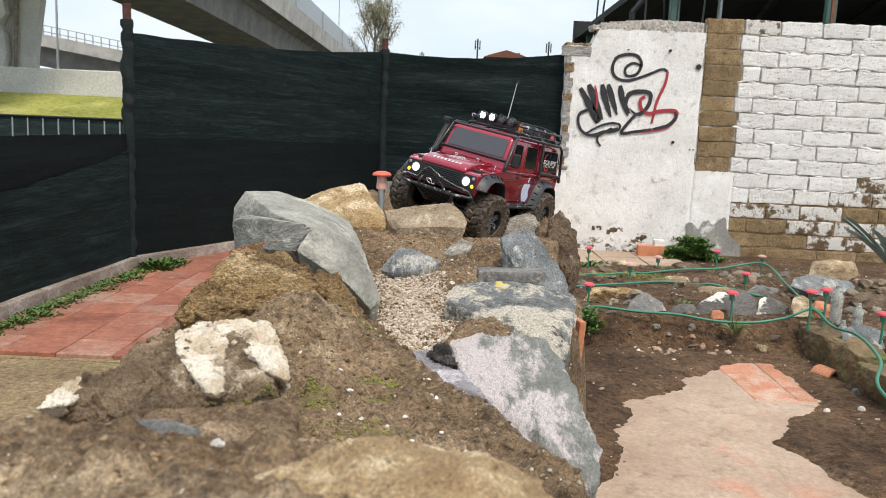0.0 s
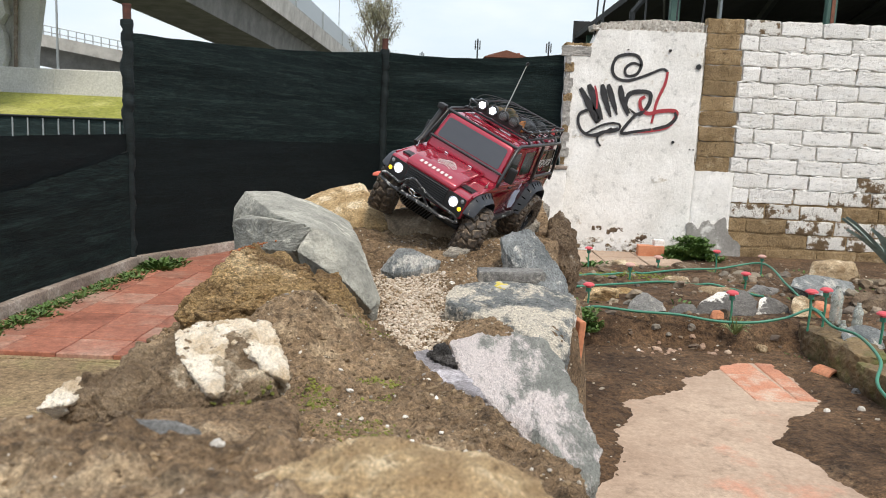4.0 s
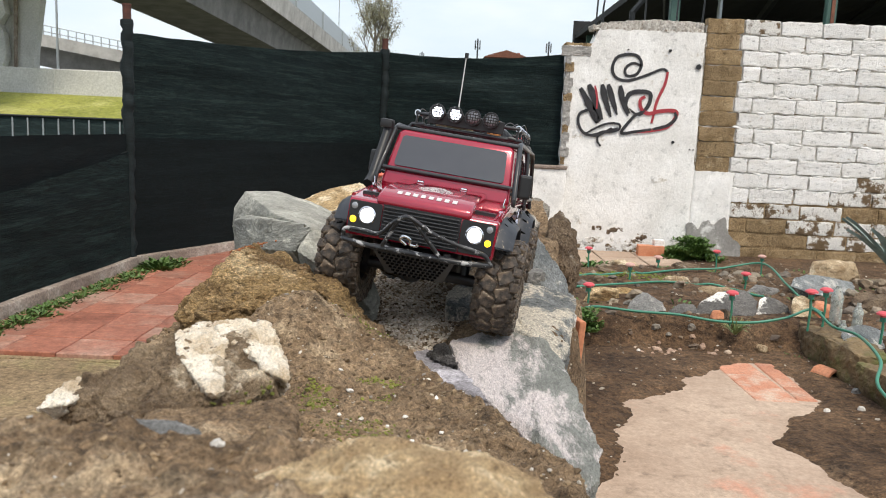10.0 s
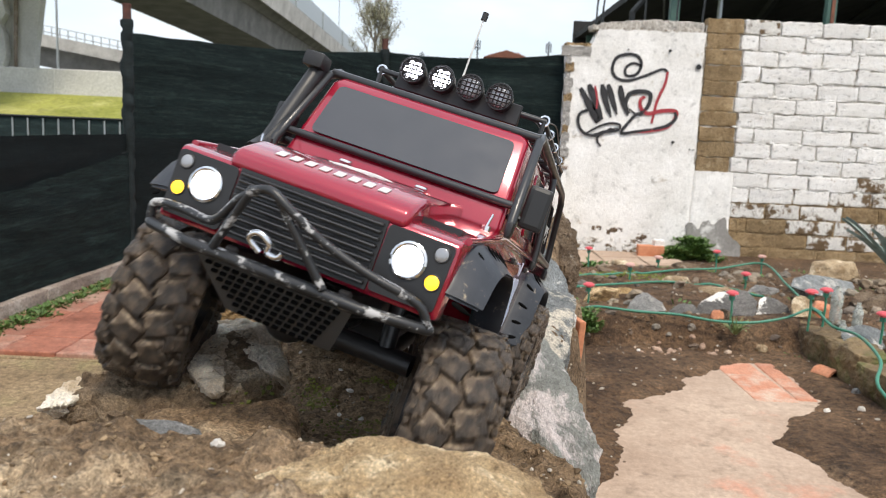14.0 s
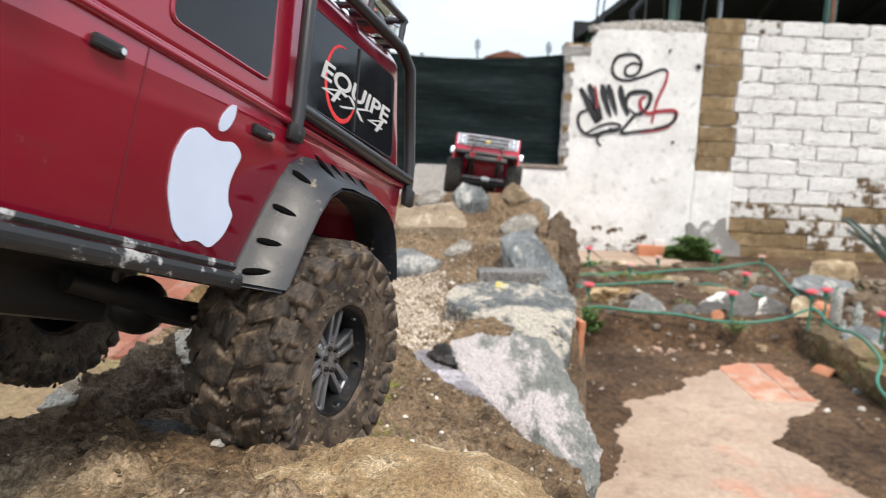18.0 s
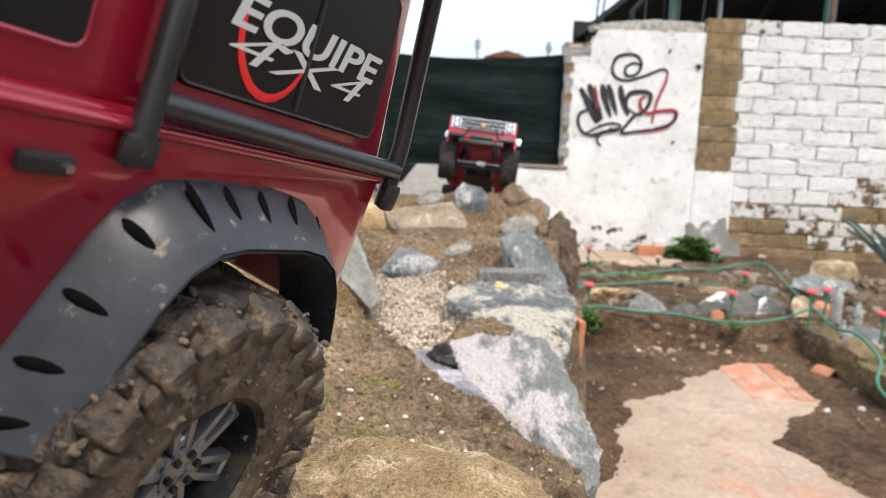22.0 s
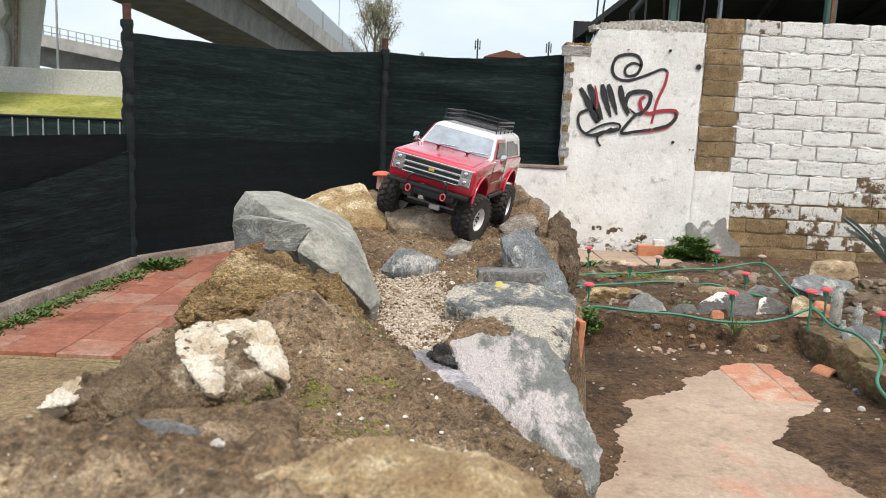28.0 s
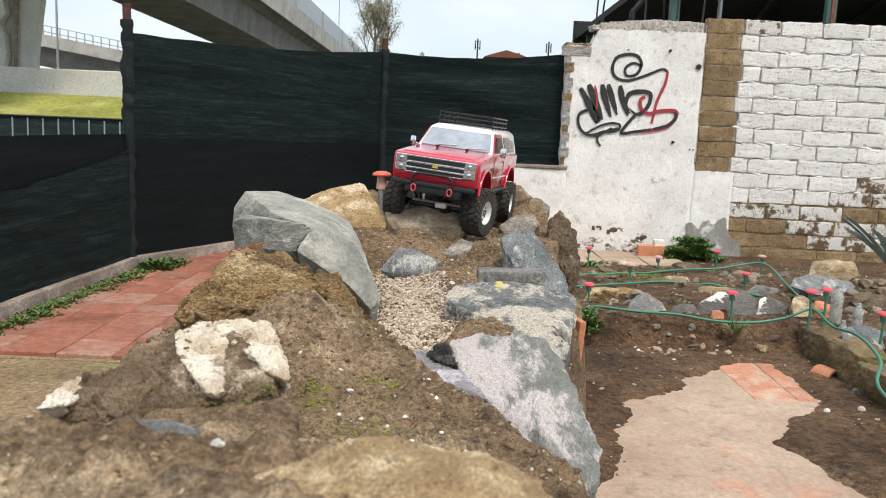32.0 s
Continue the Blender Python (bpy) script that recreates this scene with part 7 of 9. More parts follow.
    for k in range(6):
        add_box(bm, (0.145, 0.004, 0.002), (0, -0.02 + k * 0.05, 0.2675), None, 0.0008)
    part("roof_rib", bm, CANDY, cabin)
    # windscreen
    def ws(x, z):
        return (x, -0.108 + (z - 0.176) * 0.3916 - 0.0012, z)
    bm = bmesh.new()
    slab(bm, rounded([ws(-0.0855, 0.2060), ws(0.0855, 0.2060), ws(0.0815, 0.2530), ws(-0.0815, 0.2530)], 0.006), 0.0012)
    part("windscreen", bm, SCREEN, cabin, "smoked grey windscreen")
    # side windows
    def win(s, pts, nm, mat_=GLASS):
        bm = bmesh.new()
        P = [(s * (side_x(z) + 0.0004), y, z) for y, z in pts]
        slab(bm, rounded(P if s > 0 else P[::-1], 0.005), 0.0010)
        w = part(nm, bm, mat_, cabin)
        bm = bmesh.new()
        Q = rounded(P, 0.005)
        add_tube(bm, Q, 0.0013, 5, True)
        part("window_seal", bm, BLACK if nm == "rear_side_window" else CANDY, w, smooth=60)
        return w
    for s in (1, -1):
        win(s, [(-0.072, 0.1905), (-0.009, 0.1905), (-0.009, 0.2470), (-0.054, 0.2470)], "front_door_window")
        win(s, [(0.0165, 0.1890), (0.0905, 0.1890), (0.0905, 0.2470), (0.0165, 0.2470)], "rear_door_window")
        q = win(s, [(0.124, 0.1890), (0.2420, 0.1890), (0.2360, 0.2450), (0.124, 0.2450)], "rear_side_window")
        bm = bmesh.new()
        add_box(bm, (0.0012, 0.0016, 0.054), (s * (side_x(0.2170) + 0.0018), 0.183, 0.2170), pose(0, 0, 0, 0, -6.4 * s, 0))
        part("sliding_bar", bm, BLACK, q)
        tilt = pose(0, 0, 0, 0, 0, 90 * s) @ pose(0, 0, 0, 90 - 6.4, 0, 0)
        letters("EQUIPE", 0.0155, q, Matrix.Translation((s * (side_x(0.2100) + 0.0017), 0.1835, 0.2100)) @ tilt, GREY_DECAL, "team_lettering", 1.80, 0.20, 0.00035)
        letters("4X4", 0.0150, q, Matrix.Translation((s * (side_x(0.2000) + 0.0017), 0.1790, 0.2000)) @ tilt, GREY_DECAL, "team_lettering", 3.3, 0.28, -0.0001)
        bm = bmesh.new()
        arc = [(s * (side_x(0.2140 + 0.0225 * math.sin(a)) + 0.0016), 0.1640 - 0.0195 * math.cos(a), 0.2140 + 0.0225 * math.sin(a)) for a in (radians(95 - 14.5 * k) for k in range(21))]
        add_tube(bm, arc, [0.0005 + 0.0012 * math.sin(math.pi * k / 20) for k in range(21)], 6)
        for v in bm.verts:                                 # pressed flat on the glass
            v.co.x = s * (side_x(v.co.z) + 0.00152) + (v.co.x - s * side_x(v.co.z)) * 0.06
        part("red_arc", bm, DECAL_RED, q)
    bm = bmesh.new()
    slab(bm, rounded([(0.072, 0.2592, 0.195), (-0.072, 0.2592, 0.195), (-0.072, 0.2494, 0.248), (0.072, 0.2494, 0.248)], 0.006), 0.001)
    part("rear_window", bm, GLASS, cabin)
    # pale fruit-shaped sticker and its leaf, on both doors
    for s in (1, -1):
        c = [(0.0, -0.0245), (-0.0070, -0.0275), (-0.0150, -0.0230), (-0.0215, -0.0100), (-0.0225, 0.0040), (-0.0180, 0.0150), (-0.0100, 0.0190), (-0.0030, 0.0165), (0.0030, 0.0165), (0.0110, 0.0190), (0.0185, 0.0150),
             (0.0150, 0.0080), (0.0130, 0.0000), (0.0150, -0.0070), (0.0200, -0.0105), (0.0165, -0.0200), (0.0085, -0.0275)]
        bm = bmesh.new()
        P = [(s * 0.1037, 0.0545 + y, 0.1295 + z) for y, z in rounded([(1.14 * a_, 1.14 * b_ - 0.001) for a_, b_ in c], 0.004, 3)]
        slab(bm, P[::-1] if s > 0 else P, 0.0006)
        st = part("sticker", bm, DECAL, body, "pale fruit-shaped sticker")
        bm = bmesh.new()
        P = [(s * 0.1037, 0.0545 + y, 0.1295 + z) for y, z in ((0.0, 0.0215), (-0.0005, 0.0280), (0.0045, 0.0355), (0.0095, 0.0382), (0.0098, 0.0312), (0.0060, 0.0240))]
        slab(bm, rounded(P, 0.003, 2) if s < 0 else rounded(P, 0.003, 2)[::-1], 0.0006)
        part("sticker_leaf", bm, DECAL, st)
        for y, z in ((-0.018, 0.1625), (0.0865, 0.1605)):
            bm = bmesh.new()
            add_box(bm, (0.004, 0.016, 0.0055), (s * 0.1050, y, z), None, 0.0014, 2)
            hd = part("door_handle", bm, BLACK, body)
            bm = bmesh.new()
            add_cyl(bm, 0.0014, 0.002, (s * 0.1072, y + 0.005, z), pose(0, 0, 0, 0, 90, 0), 8)
            part("lock", bm, CHROME, hd)
        for y in (-0.0925, 0.0035):
            bm = bmesh.new()
            add_box(bm, (0.0008, 0.0006, 0.076), (s * 0.1033, y, 0.1335), None)
            part("door_gap", bm, CANDY_SEAM, body)
        # flares and their pockets
        for y0, fl in ((0.162, False), (-0.162, True)):
            f = part("wheel_flare", flare_bm(s, y0, fl, 0), FLARE, car, "scuffed dark grey wheel-arch flare", 35)
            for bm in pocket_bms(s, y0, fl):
                part("flare_slot", bm, RECESS_SHADE, f, smooth=60)
        # rock slider
        bm = bmesh.new()
        add_box(bm, (0.014, 0.176, 0.0085), (s * 0.1085, -0.007, 0.0850), None, 0.003, 2)
        add_tube(bm, [(s * 0.100, -0.090, 0.0915), (s * 0.112, -0.086, 0.0915), (s * 0.112, 0.074, 0.0915), (s * 0.100, 0.078, 0.0915)], 0.0022, 6)
        part("rock_slider", bm, CHIPPED, car, "scratched black rock slider")
        # mirrors
        bm = bmesh.new()
        add_tube(bm, [(s * 0.098, -0.094, 0.192), (s * 0.108, -0.089, 0.194)], 0.0025, 6)
        mr = part("mirror_arm", bm, SATIN, car)
        bm = bmesh.new()
        add_box(bm, (0.020, 0.013, 0.036), (s * 0.1165, -0.0845, 0.2060), pose(0, 0, 0, 0, 0, 12 * s), 0.004, 2)
        part("mirror_housing", bm, BLACK, mr)
    # front panels, lamps, grille
    for s in (1, -1):
        bm = bmesh.new()
        P = [(s * 0.0550, -0.2405, 0.1085), (s * 0.1000, -0.2405, 0.1085), (s * 0.1010, -0.2405, 0.1525), (s * 0.0550, -0.2405, 0.1525)]
        slab(bm, rounded(P if s > 0 else P[::-1], 0.004), 0.0012)
        lp = part("lamp_panel", bm, BLACK, car)
        for nm, x, z, r, m in (("headlight", 0.0745, 0.1345, 0.0108, HEADLIGHT), ("indicator", 0.0935, 0.1265, 0.0052, AMBER), ("side_lamp", 0.0935, 0.1450, 0.0050, LENS)):
            bm = bmesh.new()
            bmesh.ops.create_uvsphere(bm, u_segments=20, v_segments=10, radius=r, matrix=Matrix.Translation((s * x, -0.2415, z)) @ Matrix.Diagonal((1, 0.32, 1, 1)))
            lamp = part(nm, bm, m, lp, smooth=60)
            bm = bmesh.new()
            add_tube(bm, [(s * x + math.cos(a) * r, -0.2420, z + math.sin(a) * r) for a in (2 * math.pi * k / 24 for k in range(24))], 0.0017 if r > 0.01 else 0.0006, 6, True)
            part("bezel", bm, BLACK if nm != "headlight" else CHROME, lamp)
    bm = bmesh.new()
    add_box(bm, (0.108, 0.002, 0.046), (0, -0.2405, 0.1305))
    grille = part("grille", bm, BLACK, car)
    for k in range(9):
        bm = bmesh.new()
        add_box(bm, (0.104, 0.004, 0.0022), (0, -0.2430, 0.1115 + k * 0.0048), pose(0, 0, 0, 20, 0, 0), 0.0006)
        part("grille_slat", bm, SATIN, grille)
    # bumper, bull bar and skid plate
    bm = bmesh.new()
    add_tube(bm, [(-0.103, -0.243, 0.099), (-0.096, -0.252, 0.0985), (-0.060, -0.262, 0.097), (0.060, -0.262, 0.097), (0.096, -0.252, 0.0985), (0.103, -0.243, 0.099)], 0.0036, 8)
    add_box(bm, (0.120, 0.008, 0.008), (0, -0.256, 0.0965), None, 0.003)
    bumper = part("front_bumper", bm, CHIPPED, car, "chipped black tube bumper", 60)
    bm = bmesh.new()
    add_tube(bm, spline([(-0.102, -0.246, 0.101), (-0.100, -0.249, 0.1125), (-0.075, -0.256, 0.1150), (-0.048, -0.264, 0.1155), (-0.028, -0.278, 0.1350), (-0.010, -0.285, 0.1455), (0.008, -0.282, 0.1380), (0.030, -0.272, 0.1270),
                         (0.060, -0.262, 0.1185), (0.092, -0.252, 0.1120), (0.102, -0.247, 0.1000)], 4), 0.0030, 7)
    add_tube(bm, [(-0.020, -0.283, 0.1430), (-0.042, -0.264, 0.1000)], 0.0030, 7)
    add_tube(bm, [(-0.002, -0.284, 0.1435), (0.036, -0.264, 0.1000)], 0.0030, 7)
    part("bull_bar", bm, CHIPPED, bumper, smooth=60)
    bm = bmesh.new()
    add_tube(bm, spline([(-0.010, -0.266, 0.1075), (-0.018, -0.270, 0.1140), (-0.012, -0.272, 0.1190), (-0.004, -0.270, 0.1150), (-0.004, -0.268, 0.1090), (0.004, -0.270, 0.1085), (0.007, -0.271, 0.1120)], 4), 0.0021, 7)
    part("tow_hook", bm, CHROME, bumper, "bright tow hook", 60)
    skid = bmesh.new()
    slab(skid, [(-0.056, -0.255, 0.0920), (0.056, -0.255, 0.0920), (0.040, -0.222, 0.0600), (-0.040, -0.222, 0.0600)], 0.002)
    sk = part("skid_plate", skid, SKID, car, "black perforated skid plate")
    bm = bmesh.new()
    for j in range(7):
        n = 15 - j
        for i in range(n):
            t = (j + 0.5) / 7
            x = (i - (n - 1) / 2) * 0.0066
            add_box(bm, (0.0042, 0.0016, 0.0022), (x, -0.2565 + 0.033 * t, 0.0915 - 0.032 * t), pose(0, 0, 0, -44, 0, 0))
    # holes drawn as near-black chips that hold their shade
    tagged(part("perforation", bm, RECESS_SHADE, sk), kind="stuff")
    # chassis and axles
    bm = bmesh.new()
    for s in (1, -1):
        add_box(bm, (0.010, 0.48, 0.018), (s * 0.042, 0.0, 0.094), None, 0.002)
    add_box(bm, (0.088, 0.14, 0.030), (0, 0.0, 0.090), None, 0.004)
    add_box(bm, (0.188, 0.10, 0.014), (0, -0.162, 0.158))
    add_box(bm, (0.188, 0.10, 0.014), (0, 0.162, 0.158))
    chassis = part("chassis", bm, BLACK, car)
    for y in (-0.162, 0.162):
        bm = bmesh.new()
        add_tube(bm, [(-0.082, y, 0.062), (0.082, y, 0.062)], 0.0085, 10)
        bmesh.ops.create_uvsphere(bm, u_segments=14, v_segments=10, radius=0.019, matrix=Matrix.Translation((-0.018, y, 0.062)))
        ax = part("axle", bm, BLACK, chassis, smooth=60)
        for s in (1, -1):
            bm = bmesh.new()
            add_tube(bm, [(s * 0.060, y, 0.068), (s * 0.052, y * 0.93, 0.140)], 0.0065, 10)
            part("shock_absorber", bm, SATIN, chassis, smooth=60)
    bm = bmesh.new()
    add_tube(bm, [(-0.03, 0.15, 0.070), (0.02, -0.15, 0.070)], 0.004, 8)
    part("drive_shaft", bm, BLACK, chassis)
    # added black sheet hides the light that shows between chassis parts
    bm = bmesh.new()
    add_box(bm, (0.186, 0.196, 0.006), (0, -0.002, 0.0905), None, 0.002)
    part("belly_pan", bm, BLACK, chassis)
    bm = bmesh.new()
    add_box(bm, (0.074, 0.170, 0.034), (0, 0.0, 0.0690), None, 0.006, 2)
    part("gearbox", bm, BLACK, chassis)
    for s in (1, -1):
        for y in (-1, 1):
            bm = bmesh.new()
            add_tube(bm, [(s * 0.048, y * 0.040, 0.0720), (s * 0.058, y * 0.152, 0.0600)], 0.0055, 8)
            part("suspension_link", bm, BLACK, chassis, smooth=60)
    for y in (0.162, -0.162):
        bm = bmesh.new()
        add_box(bm, (0.150, 0.086, 0.003), (0, y, 0.1475))
        part("inner_arch", bm, CANDY if y > 0 else BLACK, chassis)
    for s in (1, -1):
        bm = bmesh.new()
        run = [(-0.060, 0.083), (-0.049, 0.112), (-0.042, 0.127), (-0.034, 0.1385), (-0.024, 0.1450), (-0.012, 0.1468), (0.020, 0.1468), (0.033, 0.1445), (0.045, 0.1385), (0.054, 0.1285), (0.061, 0.1155), (0.066, 0.104)]
        rows_ = [[bm.verts.new((s * x, 0.162 + y, z + up)) for y, z in run] for x, up in ((0.1215, 0.0), (0.098, 0.001), (0.098, 0.003), (0.1215, 0.003))]
        for A, B in zip(rows_, rows_[1:] + rows_[:1]):
            for i in range(len(run) - 1):
                bm.faces.new((A[i], A[i + 1], B[i + 1], B[i]))
        bmesh.ops.recalc_face_normals(bm, faces=bm.faces)
        part("arch_liner", bm, BLACK, chassis, smooth=50)
        bm = bmesh.new()
        add_box(bm, (0.010, 0.150, 0.013), (s * 0.062, 0.172, 0.1215), None, 0.002)
        add_box(bm, (0.016, 0.026, 0.022), (s * 0.066, 0.138, 0.1360), None, 0.002)
        part("body_mount", bm, SATIN, chassis)
    # roll cage
    cage = thing_part("roll_cage", car)
    rr = 0.0040
    for s in (1, -1):
        bm = bmesh.new()
        add_tube(bm, [(s * 0.1065, -0.114, 0.180), (s * 0.1060, -0.112, 0.190), (s * 0.0985, -0.072, 0.2600), (s * 0.0970, -0.055, 0.2680), (s * 0.0970, 0.232, 0.2650), (s * 0.0980, 0.250, 0.2560), (s * 0.1040, 0.264, 0.1900), (s * 0.1055, 0.266, 0.1620)], rr, 9)
        part("cage_tube", bm, SATIN, cage, smooth=60)
        bm = bmesh.new()
        add_tube(bm, [(s * 0.1065, 0.112, 0.167), (s * 0.1060, 0.112, 0.182), (s * 0.0975, 0.113, 0.258), (s * 0.0930, 0.113, 0.2690), (s * 0.075, 0.112, 0.2750)], rr, 9)
        add_tube(bm, [(s * 0.1060, 0.112, 0.1820), (s * 0.1055, 0.264, 0.1790)], rr, 9)
        part("cage_tube", bm, SATIN, cage, smooth=60)
        bm = bmesh.new()
        add_tube(bm, [(s * 0.097, 0.010, 0.2670), (s * 0.090, 0.006, 0.2760), (s * 0.070, 0.004, 0.2780)], rr * 0.9, 8)
        part("cage_hoop", bm, SATIN, cage, smooth=60)
        bm = bmesh.new()
        add_tube(bm, [(s * 0.097, 0.200, 0.2660), (s * 0.090, 0.204, 0.2750), (s * 0.070, 0.204, 0.2780)], rr * 0.9, 8)
        part("cage_hoop", bm, SATIN, cage, smooth=60)
        for y, z, dy, dz in ((0.112, 0.168, 0.012, 0.010), (0.266, 0.167, 0.010, 0.013), (-0.114, 0.181, 0.012, 0.013)):
            bm = bmesh.new()
            add_box(bm, (0.006, dy, dz), (s * 0.1070, y, z), None, 0.003, 2)
            part("cage_foot", bm, BLACK, cage, smooth=40)
    bm = bmesh.new()
    add_tube(bm, [(-0.0975, -0.068, 0.2640), (0.0975, -0.068, 0.2640)], rr, 9)
    add_tube(bm, [(-0.105, -0.1020, 0.2010), (0.105, -0.1020, 0.2010)], rr * 0.8, 9)
    part("cage_tube", bm, SATIN, cage, smooth=60)
    # snorkel on the right side of the windscreen
    bm = bmesh.new()
    add_tube(bm, [(-0.112, -0.130, 0.172), (-0.112, -0.110, 0.185), (-0.107, -0.078, 0.262)], 0.0075, 10)
    sn = part("snorkel", bm, BLACK, car, smooth=60)
    bm = bmesh.new()
    add_box(bm, (0.020, 0.020, 0.014), (-0.109, -0.082, 0.2665), None, 0.004, 2)
    part("snorkel_head", bm, BLACK, sn, smooth=40)
    bm = bmesh.new()
    add_tube(bm, [(-0.098, -0.150, 0.1800), (-0.108, -0.090, 0.2240)], 0.0005, 4)
    part("limb_cable", bm, STEEL, car)
    for s in (1, -1):
        bm = bmesh.new()
        add_cyl(bm, 0.0035, 0.004, (s * 0.096, -0.150, 0.1745), None, 8)
        add_tube(bm, [(s * 0.096, -0.150, 0.176), (s * 0.0975, -0.149, 0.186)], 0.0010, 5)
        part("cable_anchor", bm, CHROME, car)
    # roof rack with lamps and load
    rack = thing_part("roof_rack", car)
    for z, r in ((0.2760, 0.0030), (0.2945, 0.0030)):
        bm = bmesh.new()
        add_tube(bm, [(-0.084, 0.004, z), (0.084, 0.004, z), (0.084, 0.255, z), (-0.084, 0.255, z)], r, 7, True)
        part("rack_rail", bm, SATIN, rack, smooth=60)
    for k in range(6):
        for s in (1, -1):
            bm = bmesh.new()
            add_tube(bm, [(s * 0.084, 0.004 + 0.05 * k, 0.2740), (s * 0.084, 0.004 + 0.05 * k, 0.2945)], 0.0022, 6)
            part("rack_upright", bm, SATIN, rack)
    for k in range(9):
        bm = bmesh.new()
        add_box(bm, (0.166, 0.006, 0.002), (0, 0.018 + k * 0.028, 0.2745))
        part("rack_slat", bm, SATIN, rack)
    bm = bmesh.new()
    add_box(bm, (0.126, 0.003, 0.020), (-0.002, 0.0005, 0.2915), None, 0.001)
    part("lamp_bracket", bm, BLACK, rack)
    for k, x in enumerate((-0.0490, -0.0195, 0.0098, 0.0392)):
        bm = bmesh.new()
        add_cyl(bm, 0.0115, 0.012, (x, -0.004, 0.3005), pose(0, 0, 0, 90, 0, 0), 20, 0.0125)
        lamp = part("roof_lamp", bm, BLACK, car, "round black roof lamp", 40)
        bm = bmesh.new()
        for q in range(7 if k < 2 else 1):                 # a cluster of small diodes, or one dull lens
            a, d = q * math.pi / 3, (0.0062 if q and k < 2 else 0.0)
            bmesh.ops.create_uvsphere(bm, u_segments=12, v_segments=6, radius=0.0034 if k < 2 else 0.0105, matrix=Matrix.Translation((x + d * math.cos(a), -0.0102, 0.3005 + d * math.sin(a))) @ Matrix.Diagonal((1, 0.3, 1, 1)))
        part("lens", bm, ROOF_LIT if k < 2 else LENS, lamp, "lit cluster of white diodes" if k < 2 else "dark lens", 60)
        for j in range(-2, 3):
            h = math.sqrt(max(0.0, 0.0118 ** 2 - (j * 0.0042) ** 2))
            for ends in (((x + j * 0.0042, 0.3005 - h), (x + j * 0.0042, 0.3005 + h)), ((x - h, 0.3005 + j * 0.0042), (x + h, 0.3005 + j * 0.0042))):
                bm = bmesh.new()
                add_tube(bm, [(u, -0.0138, v) for u, v in ends], 0.0006, 4)
                part("guard_wire", bm, BLACK, lamp)
        bm = bmesh.new()
        add_tube(bm, [(x + math.cos(a) * 0.0122, -0.0125, 0.3005 + math.sin(a) * 0.0122) for a in (2 * math.pi * q / 20 for q in range(20))], 0.0010, 5, True)
        part("guard_ring", bm, BLACK, lamp)
    rnd = random.Random(17)
    for nm, m, pos, size in (("bundle", BROWN_LOAD, (-0.035, 0.060, 0.277), (0.07, 0.075, 0.028)), ("canvas_roll", ORANGE_LOAD, (0.042, 0.050, 0.277), (0.030, 0.045, 0.032)), ("black_bag", BLACK, (0.035, 0.110, 0.277), (0.08, 0.07, 0.026)),
                             ("bundle", BROWN_LOAD, (-0.035, 0.150, 0.277), (0.075, 0.07, 0.024)), ("tool_box", STEEL, (0.040, 0.190, 0.277), (0.06, 0.05, 0.022)), ("fuel_can", RED_CAP, (0.070, 0.225, 0.277), (0.022, 0.045, 0.020))):
        bm = rock_bm(lump_corners(rnd, *size, 14), 0.004, 2, len(nm), soft=0.4)
        part(nm, bm, m, rack, at=pose(*pos), smooth=50)
    for k in range(14):                                    # elastic net over the load
        bm = bmesh.new()
        x0 = -0.083 + 0.0128 * k
        add_tube(bm, spline([(x0, 0.010, 0.2955), (x0 + rnd.uniform(-0.01, 0.01), 0.07, 0.3065), (x0 + rnd.uniform(-0.012, 0.012), 0.15, 0.3035), (x0, 0.25, 0.2955)], 4), 0.0008, 4)
        part("load_net", bm, BLACK, rack)
    for x, y in ((0.084, 0.060), (0.084, 0.120), (0.084, 0.190), (0.080, 0.255), (-0.084, 0.06), (-0.084, 0.004), (0.084, 0.004)):
        bm = bmesh.new()
        add_tube(bm, [(x + math.cos(a) * 0.0045, y, 0.2950 + math.sin(a) * 0.0045) for a in (2 * math.pi * q / 10 for q in range(10))], 0.0013, 5, True)
        part("net_hook", bm, CHROME, rack)
    bm = bmesh.new()
    add_tube(bm, [(-0.040, 0.125, 0.276), (-0.040, 0.127, 0.330), (-0.043, 0.135, 0.412)], [0.0016, 0.0012, 0.0009], 6)
    an = part("aerial", bm, GREY_DECAL, car)
    bm = bmesh.new()
    add_cyl(bm, 0.0036, 0.009, (-0.043, 0.136, 0.415), None, 8)
    part("aerial_cap", bm, BLACK, an)
    # rear lamps
    for s in (1, -1):
        for z, m in ((0.130, RED_CAP), (0.150, ORANGE_CAP)):
            bm = bmesh.new()
            add_cyl(bm, 0.0065, 0.004, (s * 0.090, 0.264, z), pose(0, 0, 0, 90, 0, 0), 14)
            part("tail_lamp", bm, m, body)
    bm = bmesh.new()
    add_tube(bm, [(-0.09, 0.272, 0.112), (0.09, 0.272, 0.112)], 0.005, 8)
    part("rear_bumper", bm, SATIN, car)
    wheels = [build_wheel(car, 0.0680, 0.0570, (s * (0.113 if y < 0 else 0.1065), y, 0.0640), s, RUBBER, SPOKE, 6) for y in (-0.162, 0.162) for s in (1, -1)]
    return car, wheels


def thing_part(name, car):
    """A part that is itself made of pieces: a small core mesh that carries them."""
    bm = bmesh.new()
    add_box(bm, (0.06, 0.02, 0.0015), (0, 0.12, 0.2725 if name == "roof_rack" else 0.2695))
    return part(name, bm, SATIN, car)


truck_body_root, truck_wheels = build_truck()


